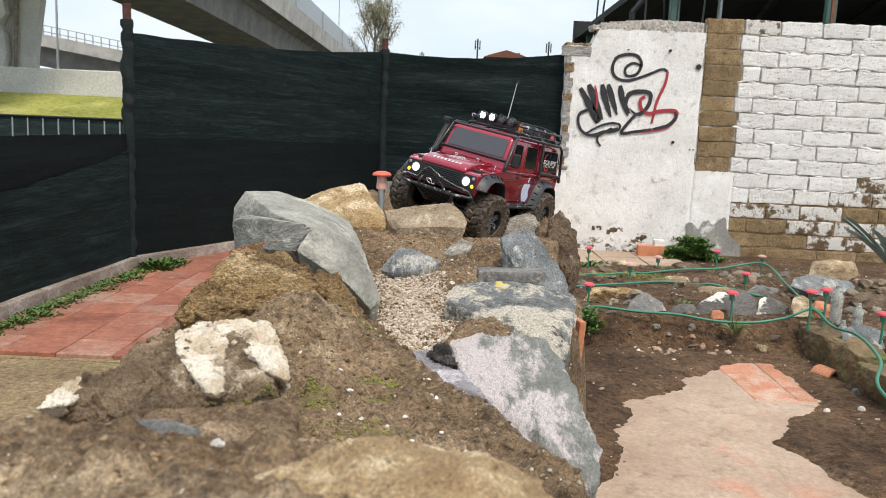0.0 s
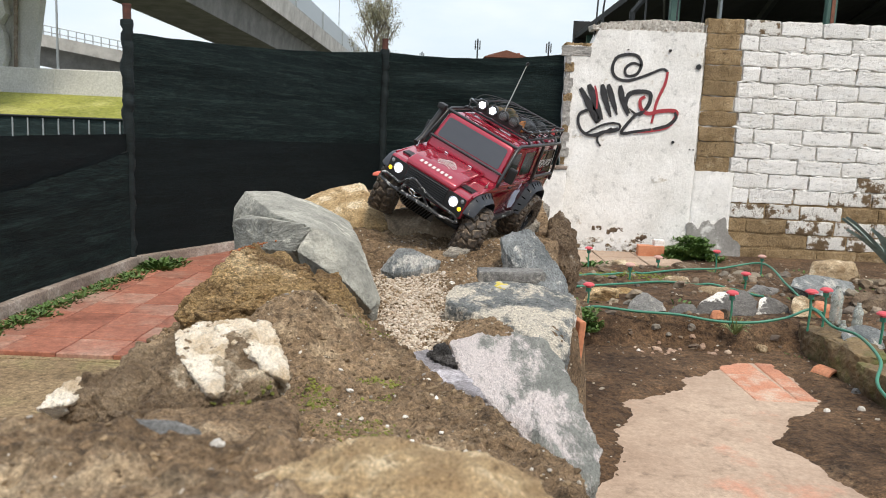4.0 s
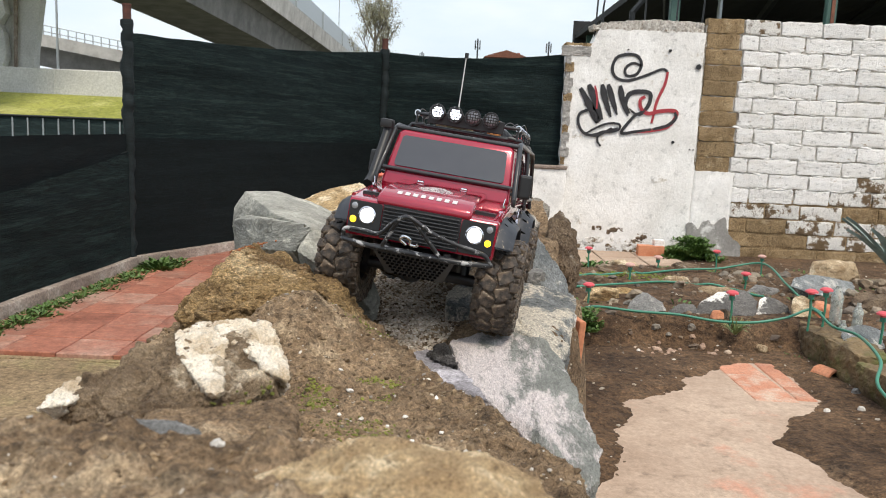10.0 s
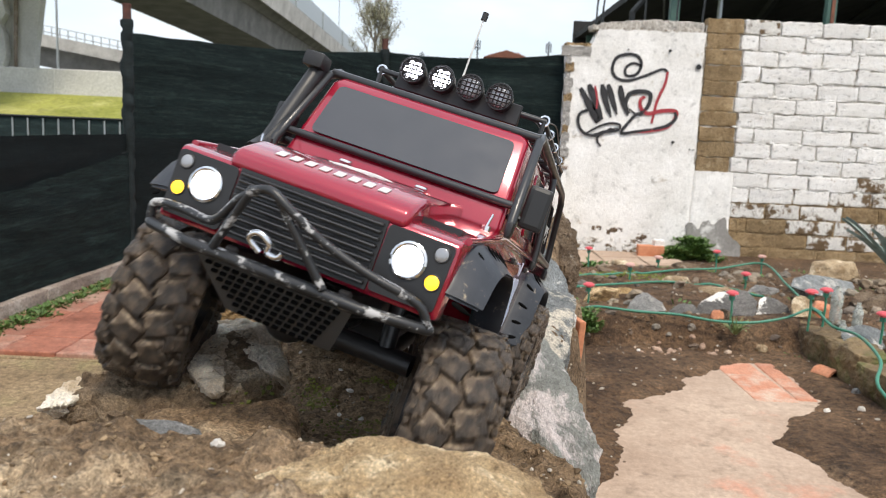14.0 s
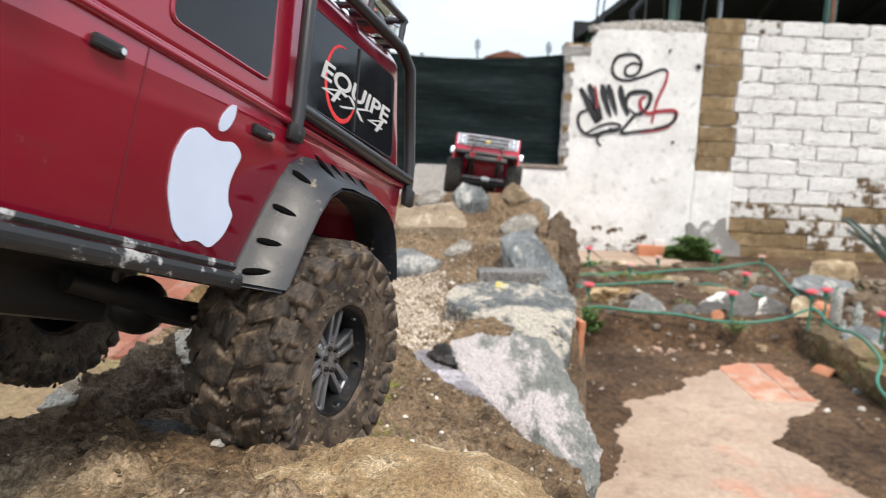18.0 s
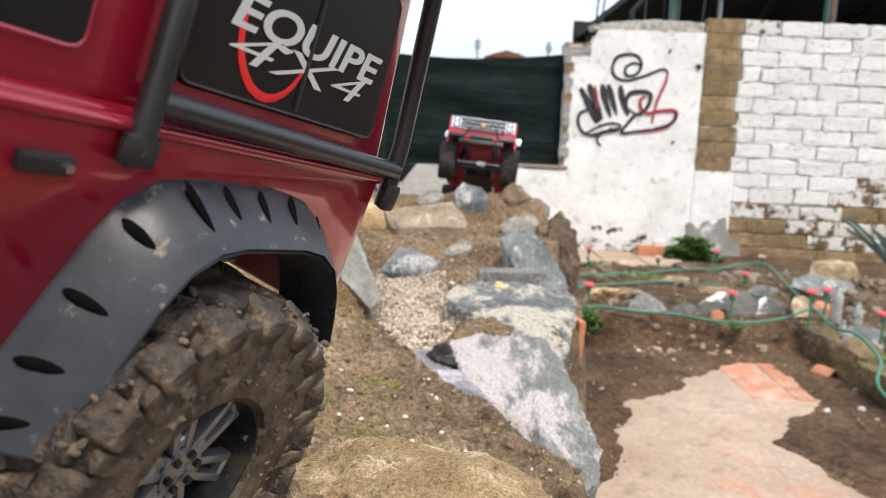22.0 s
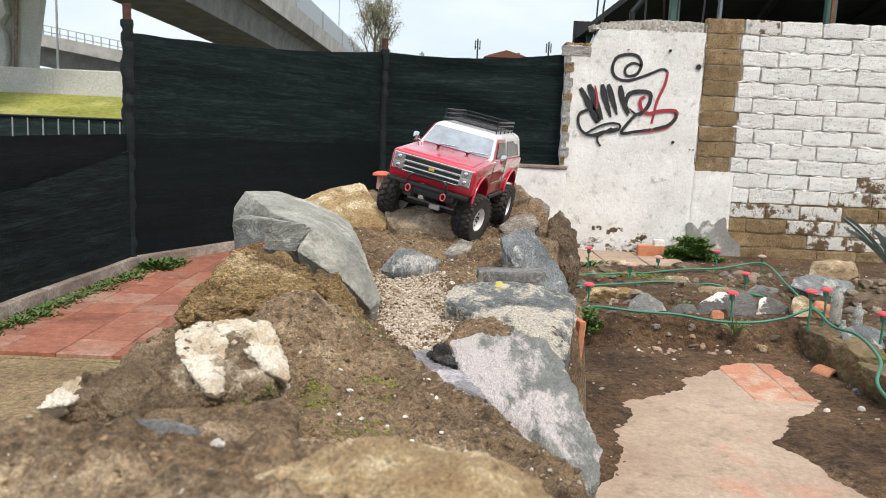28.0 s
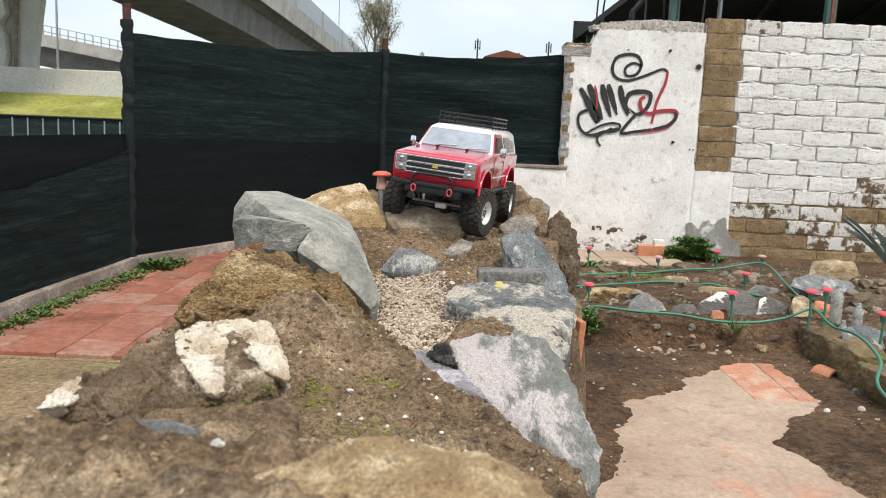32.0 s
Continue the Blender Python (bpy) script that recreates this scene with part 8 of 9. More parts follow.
# ------------------------------------------------------------------ the bright red estate with the white roof
def build_wagon():
    car = thing("model_wagon", "bright red model estate with white roof and black roof rack", "model car")
    bm = bmesh.new()
    outline = [(-0.240, 0.112), (-0.244, 0.130), (-0.243, 0.164), (-0.236, 0.1690), (-0.088, 0.1815), (0.232, 0.1800), (0.237, 0.170), (0.236, 0.112), (0.222, 0.108), (0.208, 0.138), (0.192, 0.146), (0.124, 0.146), (0.108, 0.136), (0.094, 0.103),
               (-0.094, 0.103), (-0.108, 0.136), (-0.124, 0.146), (-0.192, 0.146), (-0.208, 0.136), (-0.220, 0.112)]
    add_prism(bm, outline, "x", -0.0915, 0.0915)
    bevel_all(bm, 0.0045, 3)
    body = part("body", bm, BRIGHT_RED, car, smooth=35)
    bm = bmesh.new()
    add_prism(bm, [(-0.236, 0.165), (-0.230, 0.1725), (-0.092, 0.1850), (-0.086, 0.176)], "x", -0.078, 0.078)
    bevel_all(bm, 0.004, 2)
    part("bonnet", bm, BRIGHT_RED, body, smooth=40)
    for x in (-0.034, 0.034):
        bm = bmesh.new()
        add_cyl(bm, 0.0032, 0.004, (x, -0.120, 0.1838), None, 10)
        add_box(bm, (0.010, 0.0016, 0.0016), (x, -0.120, 0.1862))
        part("bonnet_pin", bm, BLACK, body)
    for s in (1, -1):
        for y0 in (-0.158, 0.158):
            bm = bmesh.new()
            pts = [(s * 0.0925, y0 + math.cos(a) * 0.062, 0.098 + math.sin(a) * 0.052) for a in (math.pi * k / 12 for k in range(13))]
            add_tube(bm, pts, 0.0030, 6)
            part("arch_lip", bm, BRIGHT_RED, body, smooth=60)
        bm = bmesh.new()
        add_box(bm, (0.0016, 0.175, 0.0035), (s * 0.0922, 0.0, 0.1300), None, 0.0005)
        part("side_trim", bm, CHROME, body)
        for y in (-0.082, 0.040):
            bm = bmesh.new()
            add_box(bm, (0.0006, 0.0012, 0.066), (s * 0.0917, y, 0.142))
            part("door_gap", bm, BLACK, body)
        bm = bmesh.new()
        add_box(bm, (0.004, 0.012, 0.004), (s * 0.0930, 0.028, 0.1650), None, 0.001)
        part("door_handle", bm, CHROME, body)
        bm = bmesh.new()
        add_box(bm, (0.014, 0.011, 0.021), (s * 0.1050, -0.066, 0.1875), None, 0.004, 2)
        add_tube(bm, [(s * 0.090, -0.068, 0.181), (s * 0.104, -0.066, 0.184)], 0.0016, 6)
        part("mirror", bm, CHROME, body, "chrome door mirror", 40)
    # greenhouse
    bm = bmesh.new()
    lo = [(-0.0870, -0.096, 0.1795), (0.0870, -0.096, 0.1795), (0.0880, 0.234, 0.1795), (-0.0880, 0.234, 0.1795)]
    hi = [(-0.0735, -0.044, 0.2270), (0.0735, -0.044, 0.2270), (0.0770, 0.214, 0.2290), (-0.0770, 0.214, 0.2290)]
    top = [(-0.062, -0.030, 0.2350), (0.062, -0.030, 0.2350), (0.064, 0.200, 0.2370), (-0.064, 0.200, 0.2370)]
    rings = [[bm.verts.new(p) for p in r] for r in (lo, hi, top)]
    for A, B in zip(rings, rings[1:]):
        for i in range(4):
            bm.faces.new((A[i], A[(i + 1) % 4], B[(i + 1) % 4], B[i]))
    bm.faces.new(rings[0][::-1]), bm.faces.new(rings[2])
    bmesh.ops.recalc_face_normals(bm, faces=bm.faces)
    bevel_all(bm, 0.004, 3)
    roof = part("roof", bm, WHITE_PAINT, car, "white roof and window frames", 40)
    CLEAR = plain("pale_window_film", (0.30, 0.34, 0.38), 0.08, coat=1.0, grain=0.25, scale=30, spec=0.8)
    def ws(x, z):
        return (x, -0.096 + (z - 0.1795) * 1.0947 - 0.0010, z + 0.0009)
    bm = bmesh.new()
    slab(bm, rounded([ws(-0.0800, 0.1835), ws(0.0800, 0.1835), ws(0.0700, 0.2225), ws(-0.0700, 0.2225)], 0.005), 0.0010)
    scr = part("windscreen", bm, CLEAR, roof, "pale reflecting windscreen")
    for x in (-0.040, 0.030):
        bm = bmesh.new()
        add_tube(bm, [Vector(ws(x, 0.1850)) + Vector((0, -0.002, 0.002)), Vector(ws(x + 0.042, 0.1885)) + Vector((0, -0.002, 0.002))], 0.0010, 5)
        part("wiper", bm, CHROME, scr)
    for s in (1, -1):
        def sx(z):
            return 0.0876 - (z - 0.1795) * 0.272
        for nm, pts, m in (("door_pillar", [(-0.088, 0.1805), (0.042, 0.1805), (0.040, 0.2260), (-0.042, 0.2255)], BRIGHT_RED), ("front_door_window", [(-0.066, 0.1845), (0.034, 0.1845), (0.033, 0.2190), (-0.036, 0.2190)], GLASS), ("rear_side_window", [(0.058, 0.1850), (0.200, 0.1850), (0.190, 0.2200), (0.058, 0.2200)], SCREEN)):
            bm = bmesh.new()
            k = 0.0004 if nm == "door_pillar" else (0.0022 if nm == "front_door_window" else 0.0008)
            P = [(s * (sx(z) + k), y, z) for y, z in pts]
            slab(bm, rounded(P if s > 0 else P[::-1], 0.004), 0.0010)
            part(nm, bm, m, roof)
    # front end
    bm = bmesh.new()
    add_box(bm, (0.172, 0.003, 0.0345), (0, -0.2450, 0.1470), None, 0.001)
    grille = part("grille", bm, CHROME, car, "silver grille panel")
    for z, h in ((0.1340, 0.0060), (0.1445, 0.0070), (0.1572, 0.0085)):
        bm = bmesh.new()
        add_box(bm, (0.122, 0.004, h), (0, -0.2462, z), None, 0.0008)
        part("grille_slot", bm, STEEL, grille)
    for z in (0.1300, 0.1390, 0.1505):
        bm = bmesh.new()
        add_box(bm, (0.123, 0.005, 0.0022), (0, -0.2478, z), None, 0.0006)
        part("grille_bar", bm, CHROME, grille, "bright chrome grille bar")
    for k in range(9):
        bm = bmesh.new()
        add_box(bm, (0.0007, 0.002, 0.0080), (-0.048 + k * 0.012, -0.2482, 0.1572))
        part("grille_rib", bm, BLACK, grille)
    bm = bmesh.new()
    add_box(bm, (0.012, 0.003, 0.0055), (0, -0.2490, 0.1455), None, 0.001)
    part("badge", bm, AMBER_PAINT, grille, "small gold badge")
    for s in (1, -1):
        for z in (0.1560, 0.1385):
            bm = bmesh.new()
            add_box(bm, (0.0200, 0.004, 0.0145), (s * 0.0725, -0.2465, z), None, 0.0015, 2)
            lamp = part("headlight", bm, LENS, grille, "clear square headlight")
            bm = bmesh.new()
            bmesh.ops.create_uvsphere(bm, u_segments=12, v_segments=8, radius=0.0048, matrix=Matrix.Translation((s * 0.0725, -0.2482, z)) @ Matrix.Diagonal((1, 0.4, 1, 1)))
            part("reflector", bm, CHROME, lamp, smooth=60)
    bm = bmesh.new()
    add_box(bm, (0.178, 0.012, 0.010), (0, -0.2480, 0.1080), None, 0.003, 2)
    add_box(bm, (0.120, 0.010, 0.014), (0, -0.2440, 0.0960), None, 0.003, 2)
    bump = part("front_bumper", bm, BLACK, car, "black front bumper", 40)
    for s in (1, -1):
        bm = bmesh.new()
        add_tube(bm, spline([(s * 0.044, -0.254, 0.108), (s * 0.040, -0.258, 0.124), (s * 0.032, -0.258, 0.1300)], 4), 0.0026, 7)
        part("brush_bar", bm, SATIN, bump, smooth=60)
        bm = bmesh.new()
        add_tube(bm, [(s * 0.0385 + math.cos(a) * 0.0050, -0.256, 0.0985 + math.sin(a) * 0.0070) for a in (2 * math.pi * k / 14 for k in range(14))], 0.0018, 6, True)
        part("shackle", bm, RED_CAP, bump, "red shackle", 60)
    bm = bmesh.new()
    add_tube(bm, [(-0.032, -0.258, 0.1300), (0.032, -0.258, 0.1300)], 0.0026, 7)
    part("brush_bar", bm, SATIN, bump, smooth=60)
    # chassis
    bm = bmesh.new()
    for s in (1, -1):
        add_box(bm, (0.009, 0.44, 0.016), (s * 0.036, 0, 0.090), None, 0.002)
    add_box(bm, (0.078, 0.13, 0.028), (0, 0, 0.086), None, 0.004)
    add_box(bm, (0.170, 0.42, 0.004), (0, 0, 0.1450))
    ch = part("chassis", bm, BLACK, car)
    for y in (-0.157, 0.157):
        bm = bmesh.new()
        add_tube(bm, [(-0.070, y, 0.058), (0.070, y, 0.058)], 0.008, 10)
        bmesh.ops.create_uvsphere(bm, u_segments=14, v_segments=10, radius=0.017, matrix=Matrix.Translation((0.012, y, 0.058)))
        part("axle", bm, BLACK, ch, smooth=60)
        for s in (1, -1):
            bm = bmesh.new()
            add_tube(bm, [(s * 0.052, y, 0.064), (s * 0.046, y * 0.94, 0.130)], 0.006, 10)
            part("shock_absorber", bm, SILVER if s > 0 else SATIN, ch, smooth=60)
    bm = bmesh.new()
    add_box(bm, (0.024, 0.010, 0.012), (0.006, -0.178, 0.062), None, 0.002)
    part("servo", bm, WHITE_PAINT, ch)
    bm = bmesh.new()
    add_tube(bm, [(-0.060, -0.172, 0.066), (0.060, -0.172, 0.066)], 0.003, 8)
    part("steering_link", bm, SILVER, ch)
    for s in (1, -1):
        bm = bmesh.new()
        add_box(bm, (0.012, 0.150, 0.009), (s * 0.0900, 0, 0.0990), None, 0.003, 2)
        part("side_step", bm, BLACK, car)
    # roof rack
    bm = bmesh.new()
    add_box(bm, (0.116, 0.010, 0.0015), (0, 0.06, 0.2405))
    rack = part("roof_rack", bm, SATIN, car, "black wire roof rack")
    for z in (0.2420, 0.2530, 0.2620):
        bm = bmesh.new()
        add_tube(bm, [(-0.0635, -0.018, z), (0.0635, -0.018, z), (0.0635, 0.165, z), (-0.0635, 0.165, z)], 0.0018, 6, True)
        part("rack_rail", bm, SATIN, rack, smooth=60)
    for k in range(5):
        for s in (1, -1):
            bm = bmesh.new()
            add_tube(bm, [(s * 0.0635, -0.018 + k * 0.0457, 0.2345), (s * 0.0635, -0.018 + k * 0.0457, 0.2620)], 0.0015, 5)
            part("rack_upright", bm, SATIN, rack)
    for k in range(10):
        bm = bmesh.new()
        add_tube(bm, [(-0.0635, -0.010 + k * 0.0185, 0.2415), (0.0635, -0.010 + k * 0.0185, 0.2415)], 0.0013, 5)
        part("rack_wire", bm, SATIN, rack)
    for k in range(5):
        bm = bmesh.new()
        add_tube(bm, [(-0.044 + k * 0.022, -0.018, 0.2425), (-0.044 + k * 0.022, 0.165, 0.2425)], 0.0013, 5)
        part("rack_wire", bm, SATIN, rack)
    bm = bmesh.new()
    slab(bm, rounded([(0.066, 0.2345, 0.186), (-0.066, 0.2345, 0.186), (-0.062, 0.2205, 0.220), (0.062, 0.2205, 0.220)], 0.005), 0.001)
    part("rear_window", bm, GLASS, roof)
    for s in (1, -1):
        bm = bmesh.new()
        add_box(bm, (0.014, 0.003, 0.030), (s * 0.078, 0.2375, 0.148), None, 0.001)
        part("tail_lamp", bm, RED_CAP, body)
    wheels = [build_wheel(car, 0.0530, 0.0430, (s * 0.0860, y, 0.0590), s, DUSTY_RUBBER, WHITE_PAINT, 8, True) for y in (-0.157, 0.157) for s in (1, -1)]
    return car, wheels


AMBER_PAINT = plain("gold_paint", (0.62, 0.42, 0.05), 0.35, 0.4)
wagon_body_root, wagon_wheels = build_wagon()
wagon_body_root.scale = (1.1, 1.1, 1.1)
# ------------------------------------------------------------------ planting bed beside the mound
def leafy(name, spots, material, seed=0, upright=0.6):
    """Clumps of small pointed leaves in one mesh. spots: rows of x, y, z, spread, count, leaf length."""
    r = random.Random(seed)
    verts, faces = [], []
    for x, y, z, spread, count, size in spots:
        for k in range(count):
            a = r.uniform(0, 6.283)
            d = spread * math.sqrt(r.random())
            b = Vector((x + math.cos(a) * d, y + math.sin(a) * d, z + r.uniform(0, 0.35) * size))
            out_ = Vector((math.cos(a + r.gauss(0, 0.7)), math.sin(a + r.gauss(0, 0.7)), upright * r.uniform(0.4, 1.8))).normalized()
            s = out_.cross(Vector((0, 0, 1))).normalized() * size * r.uniform(0.16, 0.26)
            L = size * r.uniform(0.6, 1.25)
            m = b + out_ * L * 0.55 + Vector((0, 0, 0.10 * L))
            e = b + out_ * L + Vector((0, 0, -0.10 * L))
            i = len(verts)
            verts += [b, m + s, e, m - s]
            faces += [(i, i + 1, i + 2), (i, i + 2, i + 3)]
    me = bpy.data.meshes.new(name)
    me.from_pydata(verts, [], faces)
    me.materials.append(material)
    return new(name, me)


rnd = random.Random(77)
rows = []
for k in range(300):                                        # weeds along the foot of the kerb
    t = rnd.random()
    y = 2.6 + 1.9 * t
    x = -1.75 + 0.042 * (y - 2.7) + abs(rnd.gauss(0, 0.035))
    rows.append((x, y, 0.0, 0.04, 20, rnd.uniform(0.024, 0.040)))
for k in range(26):
    rows.append((rnd.gauss(-1.61, 0.05), rnd.gauss(4.42, 0.10), 0.0, 0.05, 20, rnd.uniform(0.04, 0.07)))
tagged(leafy("weeds", rows, LEAF, 3), "fresh green weeds along the kerb", "weeds", kind="stuff")
rows = []
for k in range(110):
    u = rnd.gauss(0, 1)
    rows.append((2.03 + 0.12 * u, rnd.gauss(6.38, 0.07), -0.12 + rnd.uniform(0, 0.19) * math.exp(-0.5 * u * u), 0.05, 30, 0.044))
tagged(leafy("low_shrub", rows, LEAF, 4), "low dark green leafy weed at the wall", "shrub")
rows = [(rnd.gauss(0.605, 0.028), rnd.gauss(3.16, 0.03), 0.055 + rnd.uniform(0, 0.085), 0.03, 30, 0.026) for k in range(34)]
tagged(leafy("weed_clump", rows, LEAF, 5), "bright green weed clump on the bed edge", "weeds")
GRASS_BLADE = surface("pale_grass_blade", (0.13, 0.185, 0.06), (0.24, 0.29, 0.12), 20, 90, 0.6, 0.0)


def blades(name, x, y, z, n, size, seed):
    """A tuft of long thin arching grass blades in one mesh."""
    r = random.Random(seed)
    verts, faces = [], []
    for k in range(n):
        a, lean_, L = r.uniform(0, 6.283), r.uniform(0.25, 1.1), size * r.uniform(0.6, 1.15)
        d = Vector((math.cos(a), math.sin(a), 0))
        s = Vector((-d.y, d.x, 0)) * size * 0.028
        b = Vector((x, y, z)) + d * size * 0.08 * r.random()
        i = len(verts)
        for t in (0.0, 0.35, 0.7, 1.0):
            p = b + d * (L * lean_ * t) + Vector((0, 0, L * (t * 1.05 - lean_ * 0.75 * t * t)))
            w = 1.0 - t ** 2 * 0.9
            verts += [p - s * w, p + s * w]
        faces += [(i + 2 * j, i + 2 * j + 1, i + 2 * j + 3, i + 2 * j + 2) for j in range(3)]
    me = bpy.data.meshes.new(name)
    me.from_pydata(verts, [], faces)
    me.materials.append(GRASS_BLADE)
    return new(name, me)


tagged(blades("grass_tuft", 1.205, 3.12, 0.085, 60, 0.10, 6), "tuft of long grass on the bed edge", "grass")
rows = [(x, y, yard_height(x, y) - 0.02, 0.05, 12, 0.04) for x, y in ((rnd.uniform(0.6, 3.4), rnd.uniform(3.4, 6.0)) for k in range(70))]
rows += [(rnd.gauss(1.42, 0.05), rnd.gauss(3.10, 0.03), 0.0, 0.025, 12, 0.024) for k in range(7)]
rows += [(rnd.uniform(0.65, 1.2), rnd.gauss(4.05, 0.05), 0.08, 0.04, 14, 0.022) for k in range(60)]
rows += [(rnd.gauss(0.95, 0.05), rnd.gauss(4.9, 0.04), 0.04, 0.04, 14, 0.05) for k in range(5)]
tagged(leafy("bed_weeds", rows, LEAF, 8), "small scattered weeds in the bed", "weeds", kind="stuff")

garden_rocks = [  # x, y, length, depth, height, turn, material, label
            (2.17, 4.30, 0.30, 0.22, 0.15, 5, CREAM_ROCK, "rounded tan boulder by the agave"),
        (1.76, 4.62, 0.26, 0.20, 0.13, 40, DARK_ROCK, "reddish brown stone in the bed"), (1.42, 4.52, 0.22, 0.16, 0.07, 10, DARK_ROCK, "dark brown stone in the bed"),
    (1.05, 4.48, 0.20, 0.14, 0.06, -15, CREAM_ROCK, "pale flat stone in the bed"), (1.62, 3.86, 0.18, 0.12, 0.06, 5, GREY_ROCK, "small grey stone in the bed"),
    (0.74, 3.52, 0.20, 0.14, 0.075, 25, TAN_ROCK, "ochre stone half buried in soil"), (0.86, 3.62, 0.16, 0.12, 0.06, -5, TAN_ROCK, "ochre stone half buried in soil"),
    (2.0, 3.55, 0.20, 0.16, 0.09, 33, DARK_ROCK, "brown stone in the bed"), (1.18, 3.24, 0.10, 0.08, 0.05, 12, DARK_ROCK, "small brown stone at the bed's foot"),
    (2.55, 4.9, 0.3, 0.25, 0.12, 12, DARK_ROCK, "brown stone near the wall"), (1.22, 4.0, 0.16, 0.1, 0.05, -30, CREAM_ROCK, "small pale stone in the bed"), (1.95, 5.2, 0.34, 0.16, 0.06, 4, CREAM_ROCK, "flat pale slab near the wall"),
    (1.69, 3.42, 0.14, 0.12, 0.09, 60, BRICK, "piece of pinkish brick"), (1.33, 3.72, 0.20, 0.12, 0.05, -20, CREAM_ROCK, "thin pale stone in the bed"), (1.55, 4.10, 0.16, 0.12, 0.06, 10, DARK_ROCK, "brown stone beside the hose")]
for k, (x, y, sx, sy, sz, a, m, lab) in enumerate(garden_rocks):
    r = random.Random(100 + k)
    z = yard_height(x, y) - 0.012
    sx, sy, sz = sx * 1.25, sy * 1.1, sz * 0.82
    stone("garden_stone", Matrix.Translation((x, y, z)) @ Matrix.Rotation(radians(a), 4, "Z"), lump_corners(r, sx, sy, sz), m, lab, 0.010, 2, 30 + k, group="stones of the bed")

# rubble on and along the bed
BED_MIX = island("mixed_bed_stones", [(0.10, 0.068, 0.042), (0.20, 0.145, 0.095), (0.30, 0.245, 0.175), (0.17, 0.155, 0.135), (0.13, 0.085, 0.055), (0.33, 0.27, 0.20)])
spots = []
for k in range(340):
    x, y = (rnd.uniform(0.55, 2.9), rnd.uniform(3.2, 5.0)) if k % 7 else (rnd.uniform(0.45, 1.55), rnd.gauss(3.17, 0.05))
    if k % 5 == 0:
        x, y = rnd.uniform(1.7, 2.6), rnd.uniform(3.0, 4.2)
    q = rnd.choice((0.007, 0.009, 0.012, 0.016, 0.024, 0.036)) * (1.0 if y > 3.3 else 0.6)
    spots.append((x, y, yard_height(x, y) + q * 0.15, q))
tagged(pebble_mesh("bed_rubble", spots, BED_MIX, seed=23, sides=2), "brown and grey rubble stones strewn over the bed", "rubble", kind="stuff")

# edging wall of mossy stones on the far side of the paving
MOSSY = surface("mossy_edging_stone", (0.085, 0.056, 0.030), (0.235, 0.165, 0.085), 6, 70, 0.92, 0.9, 0.012, stain=(0.10, 0.11, 0.03), stain_at=(0.50, 0.64), stain_scale=4, vary=0.15)
edging = thing("edging_wall", "low edging wall of mossy hewn stones", "wall", kind="structure")
for k in range(8):
    t = k / 7
    y = 3.34 - 0.265 * k
    x = 1.580 - 0.015 * k
    r = random.Random(300 + k)
    h = 0.125 + 0.02 * r.random()
    c = [(sx * 0.075 * r.uniform(0.85, 1), sy * 0.128 * r.uniform(0.9, 1), z) for sx in (-1, 1) for sy in (-1, 1) for z in (-0.03, h * r.uniform(0.85, 1))] + [(-0.085, 0.0, h * 0.5)]
    ob = part("edging_stone", rock_bm(c, 0.014, 3, 60 + k), MOSSY, edging)
    ob.location = (x, y, 0)
# hoses with their risers
def hose(pts):
    bm = bmesh.new()
    add_tube(bm, [Vector((p[0], p[1], max(p[2], yard_height(p[0], p[1]) + 0.004))) for p in spline(pts, 10)], 0.0056, 8)
    tagged(part("garden_hose", bm, HOSE, smooth=60), "green irrigation hose laid over the bed", "hose", "irrigation hoses")


hose([(0.10, 3.90, 0.06), (0.40, 3.95, 0.125), (0.632, 3.967, 0.135), (0.97, 4.10, 0.14), (1.305, 4.286, 0.15), (1.55, 4.34, 0.16), (1.784, 4.322, 0.20), (1.72, 3.85, 0.17), (1.66, 3.50, 0.15), (1.64, 3.30, 0.15)])
hose([(0.10, 3.62, 0.06), (0.40, 3.68, 0.125), (0.595, 3.716, 0.135), (0.87, 3.83, 0.14), (1.145, 3.931, 0.145), (1.30, 3.88, 0.14), (1.426, 3.832, 0.14), (1.55, 3.70, 0.13)])
hose([(0.20, 3.32, 0.03), (0.50, 3.29, 0.10), (0.60, 3.27, 0.13), (0.667, 3.236, 0.15), (0.82, 3.20, 0.145), (0.982, 3.172, 0.145), (1.12, 3.13, 0.135), (1.26, 3.105, 0.14), (1.40, 3.11, 0.165), (1.513, 3.13, 0.20), (1.51, 2.95, 0.175), (1.504, 2.748, 0.19), (1.42, 2.45, 0.185), (1.34, 2.30, 0.14), (1.33, 2.05, 0.10)])


def riser(x, y, z, h, cap=RED_CAP, r=0.026):
    """A thin green riser with a red mushroom-shaped dripper cap."""
    v = thing("drip_riser", "green irrigation riser with a red cap", "sprinkler", pose(x, y, z), "irrigation risers")
    bm = bmesh.new()
    add_tube(bm, [(0, 0, -0.02), (0.003, 0, h * 0.5), (0, 0, h)], 0.0048, 8)
    part("stem", bm, HOSE, v, smooth=60)
    bm = bmesh.new()
    add_cyl(bm, 0.0115, 0.020, (0, 0, h - 0.004), None, 10)
    part("collar", bm, HOSE, v)
    bm = bmesh.new()
    add_cyl(bm, r * 0.45, 0.010, (0, 0, h + 0.009), None, 12)
    add_cyl(bm, r, 0.006, (0, 0, h + 0.016), None, 18, r * 0.92)
    add_cyl(bm, r * 0.92, 0.006, (0, 0, h + 0.022), None, 18, r * 0.55)
    part("cap", bm, cap, v, "red cap", 40)


